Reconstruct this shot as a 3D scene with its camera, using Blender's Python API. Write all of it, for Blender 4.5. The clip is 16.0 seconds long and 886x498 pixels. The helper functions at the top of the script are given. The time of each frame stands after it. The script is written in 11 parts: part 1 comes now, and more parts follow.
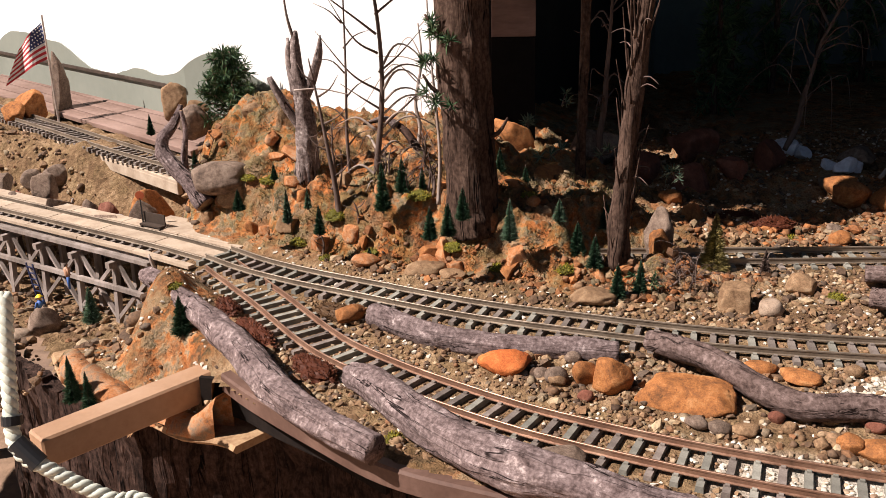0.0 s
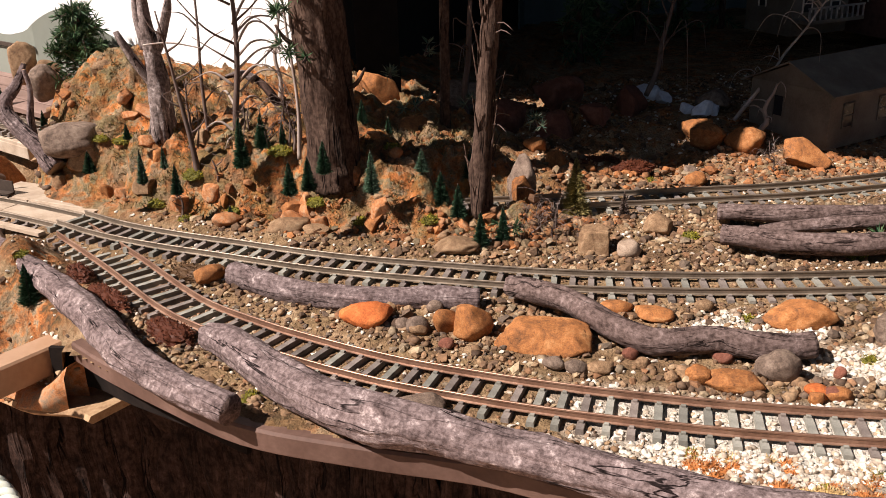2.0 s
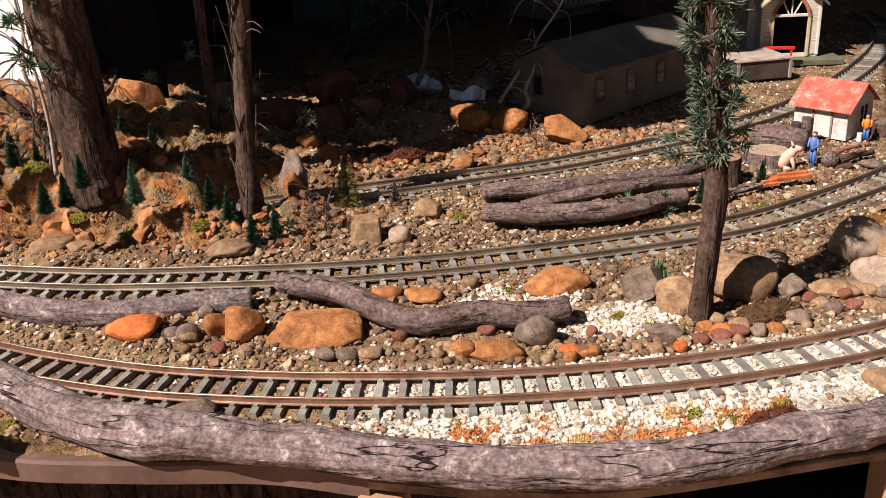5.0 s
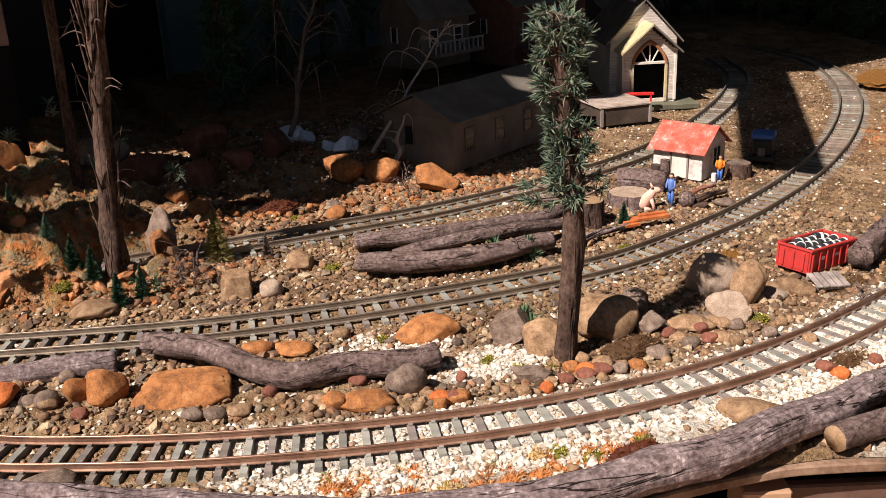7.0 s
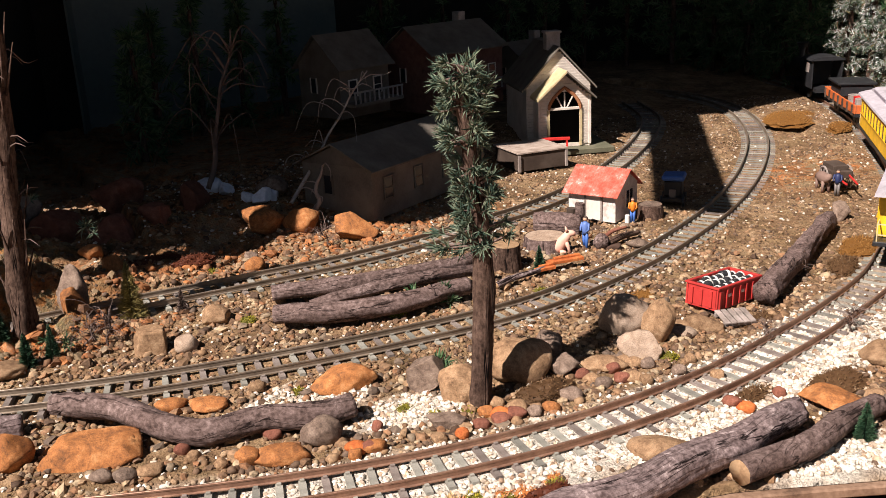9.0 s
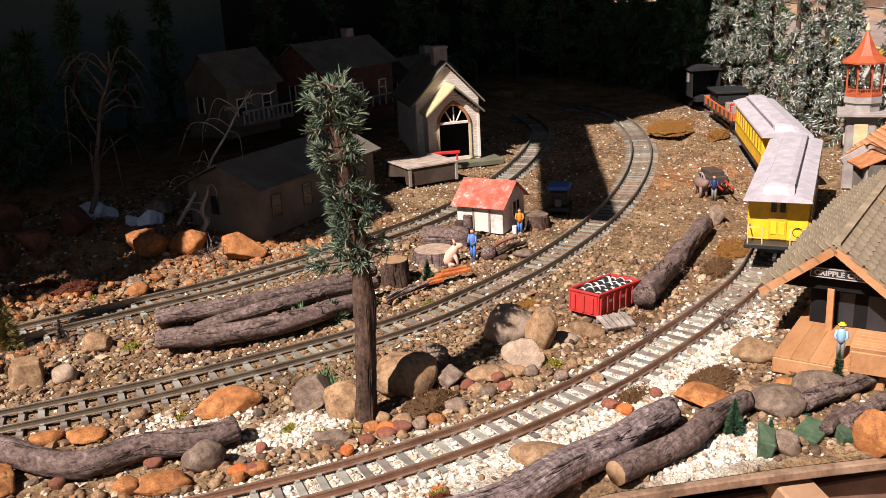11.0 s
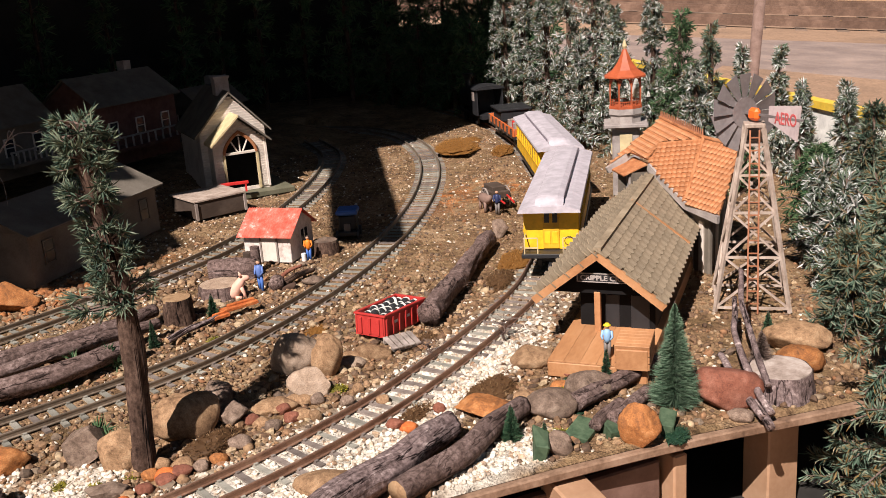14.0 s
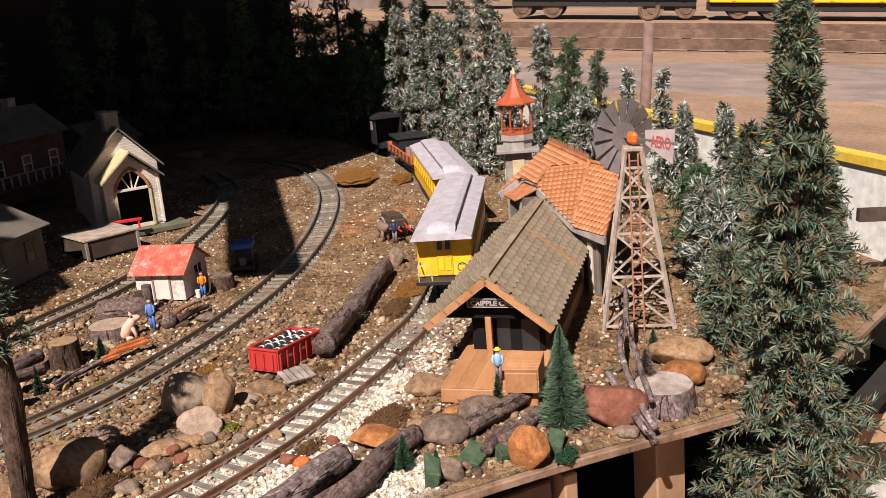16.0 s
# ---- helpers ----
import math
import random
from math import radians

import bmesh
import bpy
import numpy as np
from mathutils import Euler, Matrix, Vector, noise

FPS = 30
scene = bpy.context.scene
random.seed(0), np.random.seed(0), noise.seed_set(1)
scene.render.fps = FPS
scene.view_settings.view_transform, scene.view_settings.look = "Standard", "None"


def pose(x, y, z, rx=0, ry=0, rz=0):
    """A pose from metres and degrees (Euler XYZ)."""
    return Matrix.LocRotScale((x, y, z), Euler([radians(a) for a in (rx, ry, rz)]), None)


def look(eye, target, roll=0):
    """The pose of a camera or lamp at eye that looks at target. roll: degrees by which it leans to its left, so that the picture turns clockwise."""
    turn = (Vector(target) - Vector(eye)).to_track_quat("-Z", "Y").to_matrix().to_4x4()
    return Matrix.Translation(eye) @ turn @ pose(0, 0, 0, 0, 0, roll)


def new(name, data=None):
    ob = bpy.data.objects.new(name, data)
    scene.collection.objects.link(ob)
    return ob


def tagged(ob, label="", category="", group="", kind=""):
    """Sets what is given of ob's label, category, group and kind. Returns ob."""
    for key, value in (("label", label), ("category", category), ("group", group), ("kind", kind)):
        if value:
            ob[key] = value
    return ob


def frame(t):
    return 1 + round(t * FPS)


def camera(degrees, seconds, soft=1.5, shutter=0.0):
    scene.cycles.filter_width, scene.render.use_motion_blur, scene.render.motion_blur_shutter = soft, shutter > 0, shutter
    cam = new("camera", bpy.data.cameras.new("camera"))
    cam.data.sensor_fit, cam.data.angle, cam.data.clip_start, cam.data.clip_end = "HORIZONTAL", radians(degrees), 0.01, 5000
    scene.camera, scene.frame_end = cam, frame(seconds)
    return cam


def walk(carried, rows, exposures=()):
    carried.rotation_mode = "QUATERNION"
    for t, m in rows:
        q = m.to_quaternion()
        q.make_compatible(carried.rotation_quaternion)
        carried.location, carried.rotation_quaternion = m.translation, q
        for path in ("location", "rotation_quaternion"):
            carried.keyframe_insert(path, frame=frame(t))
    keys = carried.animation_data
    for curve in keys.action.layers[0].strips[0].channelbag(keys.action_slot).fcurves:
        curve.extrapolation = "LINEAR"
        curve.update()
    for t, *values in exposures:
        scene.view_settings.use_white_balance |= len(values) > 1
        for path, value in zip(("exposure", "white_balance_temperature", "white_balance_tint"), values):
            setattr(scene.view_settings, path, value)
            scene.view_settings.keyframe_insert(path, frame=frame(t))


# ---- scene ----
cam = camera(50.5, 16.0, 0.8)
PATH = [
    (0, (0.281, 0.246, 0.485), (0.269, 2.134, -0.174), -1.6),
    (0.5, (0.288, 0.247, 0.48), (0.345, 2.129, -0.196), -1.5),
    (1, (0.298, 0.249, 0.477), (0.412, 2.119, -0.223), -1.4),
    (1.5, (0.31, 0.252, 0.474), (0.47, 2.107, -0.256), -1.5),
    (2, (0.32, 0.252, 0.472), (0.531, 2.095, -0.275), -1.6),
    (2.5, (0.327, 0.249, 0.472), (0.596, 2.082, -0.284), -1.9),
    (3, (0.336, 0.246, 0.47), (0.664, 2.067, -0.29), -2.1),
    (3.5, (0.347, 0.243, 0.468), (0.722, 2.053, -0.297), -2.3),
    (4, (0.359, 0.238, 0.467), (0.809, 2.028, -0.304), -2.3),
    (4.2, (0.362, 0.235, 0.468), (0.842, 2.015, -0.306), -2.3),
    (6.3, (0.391, 0.215, 0.474), (1.124, 1.925, -0.261), -2.8),
    (6.5, (0.392, 0.215, 0.474), (1.152, 1.918, -0.249), -2.5),
    (7, (0.396, 0.208, 0.478), (1.207, 1.902, -0.21), -2.4),
    (7.5, (0.396, 0.202, 0.482), (1.24, 1.895, -0.168), -2.4),
    (8, (0.403, 0.197, 0.481), (1.281, 1.884, -0.139), -2.5),
    (8.5, (0.41, 0.194, 0.482), (1.325, 1.865, -0.127), -2.6),
    (11, (0.438, 0.167, 0.485), (1.556, 1.718, -0.098), -3.1),
    (11.5, (0.447, 0.163, 0.482), (1.622, 1.673, -0.099), -3.1),
    (12, (0.452, 0.158, 0.484), (1.677, 1.626, -0.103), -3.2),
    (12.5, (0.458, 0.153, 0.483), (1.729, 1.582, -0.102), -3.4),
    (13, (0.465, 0.146, 0.485), (1.781, 1.535, -0.098), -3.5),
    (13.5, (0.468, 0.136, 0.486), (1.835, 1.48, -0.084), -3.9),
    (14, (0.474, 0.132, 0.486), (1.888, 1.432, -0.074), -4.1),
    (14.5, (0.478, 0.126, 0.486), (1.925, 1.392, -0.066), -4.4),
    (15, (0.48, 0.122, 0.487), (1.959, 1.356, -0.053), -4.5),
    (15.5, (0.486, 0.116, 0.489), (1.991, 1.32, -0.043), -4.7),
    (16, (0.488, 0.104, 0.49), (2.031, 1.266, -0.03), -4.8),
]
walk(cam, [(t, look(eye, target, roll)) for t, eye, target, roll in PATH], [(0.0, 0.76), (4.0, 0.78), (7.5, 0.78), (8.5, 0.88), (11.0, 0.86), (13.5, 0.72), (16.0, 0.62)])

# ---- world, sun and exposure ----
SHADE = Vector((0.318, 0.088, -0.358)).normalized()   # the way the sunlight goes
world = bpy.data.worlds.new("sky")
scene.world = world
world.use_nodes = True
_wn = world.node_tree
_sky = _wn.nodes.new("ShaderNodeTexSky")
_sky.sky_type, _sky.sun_disc = "NISHITA", False
_sky.sun_elevation = math.asin(-SHADE.z)
_sky.sun_rotation = math.atan2(-SHADE.x, -SHADE.y)
_wn.links.new(_sky.outputs[0], _wn.nodes["Background"].inputs[0])
_wn.nodes["Background"].inputs[1].default_value = 0.017
sun = new("sun", bpy.data.lights.new("sun", "SUN"))
sun.data.energy, sun.data.angle, sun.data.color = 5.3, radians(0.5), (1.0, 0.895, 0.835)
sun.matrix_world = Matrix.Translation((-3, -1, 5)) @ SHADE.to_track_quat("-Z", "Y").to_matrix().to_4x4()


# ---- materials ----
class Nodes:
    """A small helper to wire a Principled material."""

    def __init__(self, name, rough=0.8, metal=0.0, spec=0.3):
        self.m = bpy.data.materials.new(name)
        self.m.use_nodes = True
        self.t = self.m.node_tree
        self.p = self.t.nodes["Principled BSDF"]
        self.p.inputs["Roughness"].default_value = rough
        self.p.inputs["Metallic"].default_value = metal
        self.p.inputs["Specular IOR Level"].default_value = spec

    def node(self, kind, **values):
        n = self.t.nodes.new(kind)
        for k, v in values.items():
            n.inputs[k.replace("_", " ")].default_value = v
        return n

    def link(self, a, b):
        self.t.links.new(a, b)

    def coord(self, kind="Object", scale=(1, 1, 1)):
        c = self.t.nodes.new("ShaderNodeTexCoord")
        m = self.t.nodes.new("ShaderNodeMapping")
        m.inputs["Scale"].default_value = scale
        self.link(c.outputs[kind], m.inputs[0])
        return m.outputs[0]

    def noise(self, vec, scale, detail=4.0, rough=0.6, distort=0.0):
        n = self.node("ShaderNodeTexNoise", Scale=scale, Detail=detail, Roughness=rough, Distortion=distort)
        self.link(vec, n.inputs["Vector"])
        return n.outputs["Fac"]

    def voronoi(self, vec, scale):
        n = self.node("ShaderNodeTexVoronoi", Scale=scale)
        self.link(vec, n.inputs["Vector"])
        return n

    def ramp(self, fac, stops):
        r = self.t.nodes.new("ShaderNodeValToRGB")
        e = r.color_ramp.elements
        while len(e) < len(stops):
            e.new(0.5)
        for el, (pos, col) in zip(e, stops):
            el.position, el.color = pos, (*col, 1)
        self.link(fac, r.inputs[0])
        return r.outputs[0]

    def mix(self, fac, a, b, mode="MIX"):
        n = self.t.nodes.new("ShaderNodeMix")
        n.data_type, n.blend_type = "RGBA", mode
        for sock, v in ((n.inputs[0], fac), (n.inputs[6], a), (n.inputs[7], b)):
            if isinstance(v, (int, float)):
                sock.default_value = v
            elif isinstance(v, tuple):
                sock.default_value = (*v, 1)
            else:
                self.link(v, sock)
        return n.outputs[2]

    def math(self, op, a, b=0.0, clamp=False):
        n = self.t.nodes.new("ShaderNodeMath")
        n.operation, n.use_clamp = op, clamp
        for sock, v in ((n.inputs[0], a), (n.inputs[1], b)):
            if isinstance(v, (int, float)):
                sock.default_value = v
            else:
                self.link(v, sock)
        return n.outputs[0]

    def attr(self, name):
        n = self.t.nodes.new("ShaderNodeAttribute")
        n.attribute_name = name
        return n.outputs["Fac"]

    def random(self):
        return self.t.nodes.new("ShaderNodeObjectInfo").outputs["Random"]

    def island(self):
        return self.t.nodes.new("ShaderNodeNewGeometry").outputs["Random Per Island"]

    def color(self, c):
        if isinstance(c, tuple):
            self.p.inputs["Base Color"].default_value = (*c, 1)
        else:
            self.link(c, self.p.inputs["Base Color"])
        return self

    def rough(self, fac, lo, hi):
        n = self.t.nodes.new("ShaderNodeMapRange")
        n.inputs[3].default_value, n.inputs[4].default_value = lo, hi
        self.link(fac, n.inputs[0])
        self.link(n.outputs[0], self.p.inputs["Roughness"])
        return self

    def bump(self, height, strength=0.5, dist=0.002):
        b = self.node("ShaderNodeBump", Strength=strength, Distance=dist)
        self.link(height, b.inputs["Height"])
        self.link(b.outputs[0], self.p.inputs["Normal"])
        return self


def mottled(name, cols, scale=40.0, rough=0.85, bump=0.4, dist=0.001, grain=300.0, vary=0.15, spec=0.25, stretch=(1, 1, 1), metal=0.0):
    """A plain weathered surface: two scales of noise through a ramp, a bump, and a shift from object to object."""
    n = Nodes(name, rough, metal, spec)
    v = n.coord("Object", stretch)
    big, fine = n.noise(v, scale), n.noise(v, grain, 3.0)
    f = n.math("ADD", n.math("MULTIPLY", big, 0.72), n.math("MULTIPLY", fine, 0.28))
    c = n.ramp(f, [(0.3 + 0.4 * i / max(1, len(cols) - 1), k) for i, k in enumerate(cols)])
    if vary:
        r = n.math("ADD", n.math("MULTIPLY", n.random(), 2 * vary), 1.0 - vary)
        g = n.t.nodes.new("ShaderNodeCombineColor")
        for i in range(3):
            n.link(r, g.inputs[i])
        c = n.mix(1.0, c, g.outputs[0], "MULTIPLY")
    n.color(c).rough(fine, max(0.05, rough - 0.12), min(1.0, rough + 0.1)).bump(f, bump, dist)
    return n.m


def stones(name, cols, rough=0.8):
    """Loose stones, each island with its own tint."""
    n = Nodes(name, rough, 0, 0.3)
    v = n.coord("Object")
    c = n.ramp(n.island(), [(i / (len(cols) - 1), k) for i, k in enumerate(cols)])
    f = n.noise(v, 260.0, 4)
    c = n.mix(0.55, c, n.ramp(f, [(0.35, (0.35, 0.34, 0.33)), (0.65, (1.4, 1.35, 1.25))]), "MULTIPLY")
    n.color(c).bump(f, 0.5, 0.001)
    return n.m


def rock_material(name, cols, scale=30.0, rough=0.86):
    """Weathered stone: cloudy stains, hairline seams, lichen specks and a pitted face."""
    n = Nodes(name, rough, 0, 0.22)
    v = n.coord("Object")
    cloud, mid, fine = n.noise(v, scale, 5, 0.62, 0.8), n.noise(v, scale * 4.5, 5, 0.66), n.noise(v, 650.0, 3, 0.7)
    f = n.math("ADD", n.math("MULTIPLY", cloud, 0.58), n.math("MULTIPLY", mid, 0.42))
    c = n.ramp(f, [(0.33 + 0.28 * i / max(1, len(cols) - 1), k) for i, k in enumerate(cols)])
    seam = n.math("ABSOLUTE", n.math("SUBTRACT", n.noise(v, scale * 1.6, 3, 0.55, 0.6), 0.5))
    c = n.mix(0.16, c, n.ramp(seam, [(0.003, (0.25, 0.23, 0.22)), (0.012, (1, 1, 1))]), "MULTIPLY")
    c = n.mix(0.45, c, n.ramp(fine, [(0.34, (0.45, 0.43, 0.42)), (0.5, (1.0, 1.0, 1.0)), (0.68, (1.5, 1.45, 1.4))]), "MULTIPLY")
    r = n.math("ADD", n.math("MULTIPLY", n.random(), 0.4), 0.8)
    g = n.t.nodes.new("ShaderNodeCombineColor")
    for i in range(3):
        n.link(r, g.inputs[i])
    n.color(n.mix(1.0, c, g.outputs[0], "MULTIPLY")).rough(fine, rough - 0.14, min(1.0, rough + 0.1))
    n.bump(n.math("ADD", n.math("ADD", f, n.math("MULTIPLY", fine, 0.35)), n.math("MINIMUM", n.math("MULTIPLY", seam, 14.0), 0.04)), 0.8, 0.0022)
    return n.m


def plain(name, col, rough=0.5, metal=0.0, spec=0.4):
    n = Nodes(name, rough, metal, spec)
    v = n.coord("Object")
    f = n.noise(v, 60.0, 5)
    lo, hi = tuple(c * 0.78 for c in col), tuple(min(1, c * 1.15) for c in col)
    n.color(n.ramp(f, [(0.3, lo), (0.7, hi)])).rough(n.noise(v, 220.0), max(0.05, rough - 0.1), min(1, rough + 0.15)).bump(f, 0.15, 0.0005)
    return n.m


def ground_material():
    n = Nodes("layout_soil", 0.95, 0, 0.15)
    v = n.coord("Object")
    a, b, d = n.noise(v, 14.0, 6), n.noise(v, 70.0, 6), n.noise(v, 420.0, 3)
    soil = n.ramp(n.math("ADD", n.math("MULTIPLY", a, 0.6), n.math("MULTIPLY", b, 0.4)),
                  [(0.30, (0.073, 0.044, 0.025)), (0.43, (0.160, 0.096, 0.052)), (0.54, (0.268, 0.170, 0.094)), (0.66, (0.41, 0.285, 0.175))])
    chunk = n.voronoi(v, 34.0)
    tone = n.math("ADD", n.math("MULTIPLY", a, 0.42), n.math("ADD", n.math("MULTIPLY", b, 0.33), n.math("MULTIPLY", n.noise(v, 38.0, 4, 0.6, 1.0), 0.25)))
    rust = n.ramp(tone, [(0.385, (0.06, 0.04, 0.022)), (0.43, (0.19, 0.10, 0.048)), (0.462, (0.48, 0.15, 0.038)), (0.497, (0.60, 0.215, 0.068)), (0.525, (0.46, 0.27, 0.14)), (0.552, (0.29, 0.235, 0.165)), (0.585, (0.10, 0.085, 0.04)), (0.63, (0.55, 0.36, 0.20))])
    rust = n.mix(0.55, rust, n.ramp(chunk.outputs["Distance"], [(0.25, (1.2, 1.2, 1.2)), (0.62, (0.32, 0.30, 0.28))]), "MULTIPLY")
    pale = n.ramp(b, [(0.3, (0.45, 0.40, 0.33)), (0.6, (0.78, 0.74, 0.66))])
    moss = n.ramp(b, [(0.35, (0.05, 0.055, 0.015)), (0.65, (0.17, 0.15, 0.05))])
    spread = n.ramp(n.noise(v, 24.0, 6, 0.7), [(0.40, (0.25, 0.25, 0.25)), (0.56, (1, 1, 1))])
    c = n.mix(n.math("MULTIPLY", n.attr("rust"), spread), soil, rust)
    c = n.mix(n.attr("pale"), c, pale)
    m = n.math("MULTIPLY", n.attr("moss"), n.ramp(n.noise(v, 26.0, 5), [(0.45, (0, 0, 0)), (0.58, (1, 1, 1))]))
    c = n.mix(m, c, moss)
    c = n.mix(0.45, c, n.ramp(d, [(0.35, (0.40, 0.38, 0.37)), (0.65, (1.4, 1.4, 1.4))]), "MULTIPLY")
    n.color(c).bump(n.math("ADD", n.math("MULTIPLY", b, 2.4), n.math("MULTIPLY", d, 0.42)), 1.0, 0.0050)
    return n.m


def bark_material(name, cols, pale=None, scale=1.0, vary=0.12, crack=1.0, run=1.0):
    """Bark or weathered timber: fibres and cracks run along the grain that each tube carries."""
    n = Nodes(name, 0.92, 0, 0.12)
    a = n.t.nodes.new("ShaderNodeAttribute")
    a.attribute_name = "grain"

    def stretched(x, z):
        m = n.t.nodes.new("ShaderNodeMapping")
        m.inputs["Scale"].default_value = (x, x, z)
        n.link(a.outputs["Vector"], m.inputs[0])
        return m.outputs[0]

    fibre = n.noise(stretched(1, min(1.0, 0.10 * run)), 420.0 * scale, 4, 0.6)
    patch = n.noise(stretched(1, min(1.0, 0.45 * run)), 38.0 * scale, 6, 0.68, 0.9)
    split = n.noise(stretched(1, min(1.0, 0.05 * run)), 42.0 * scale, 4, 0.62, 0.7)
    flake = n.noise(stretched(1, min(1.0, 0.65 * run)), 210.0 * scale, 4, 0.68)
    f = n.math("ADD", n.math("MULTIPLY", fibre, 0.26), n.math("ADD", n.math("MULTIPLY", patch, 0.48), n.math("MULTIPLY", flake, 0.26)))
    c = n.ramp(f, [(0.34 + 0.32 * i / (len(cols) - 1), k) for i, k in enumerate(cols)])
    if pale:
        c = n.mix(n.ramp(n.math("ADD", n.math("MULTIPLY", patch, 0.6), n.math("MULTIPLY", flake, 0.4)), [(0.56, (0, 0, 0)), (0.66, (0.7, 0.7, 0.7))]), c, pale)
    gap = n.math("ABSOLUTE", n.math("SUBTRACT", split, 0.5))
    dark = n.ramp(gap, [(0.006, (0.08, 0.07, 0.07)), (0.017, (1, 1, 1))])
    some = n.ramp(n.noise(stretched(1, 0.3), 48.0 * scale, 2), [(0.49, (0, 0, 0)), (0.56, (1, 1, 1))])
    c = n.mix(n.math("MULTIPLY", some, crack), c, dark, "MULTIPLY")
    c = n.mix(0.7, c, n.ramp(flake, [(0.36, (0.55, 0.53, 0.52)), (0.58, (1.18, 1.18, 1.18))]), "MULTIPLY")
    r = n.math("ADD", n.math("MULTIPLY", n.random(), 2 * vary), 1.0 - vary)
    g = n.t.nodes.new("ShaderNodeCombineColor")
    for i in range(3):
        n.link(r, g.inputs[i])
    n.color(n.mix(1.0, c, g.outputs[0], "MULTIPLY"))
    lift = n.math("ADD", n.math("MULTIPLY", fibre, 0.5), n.math("MULTIPLY", n.math("MINIMUM", n.math("MULTIPLY", gap, 60.0), 1.0), 0.6))
    n.bump(n.math("ADD", lift, n.math("MULTIPLY", flake, 0.5)), 0.9, 0.0020)
    return n.m


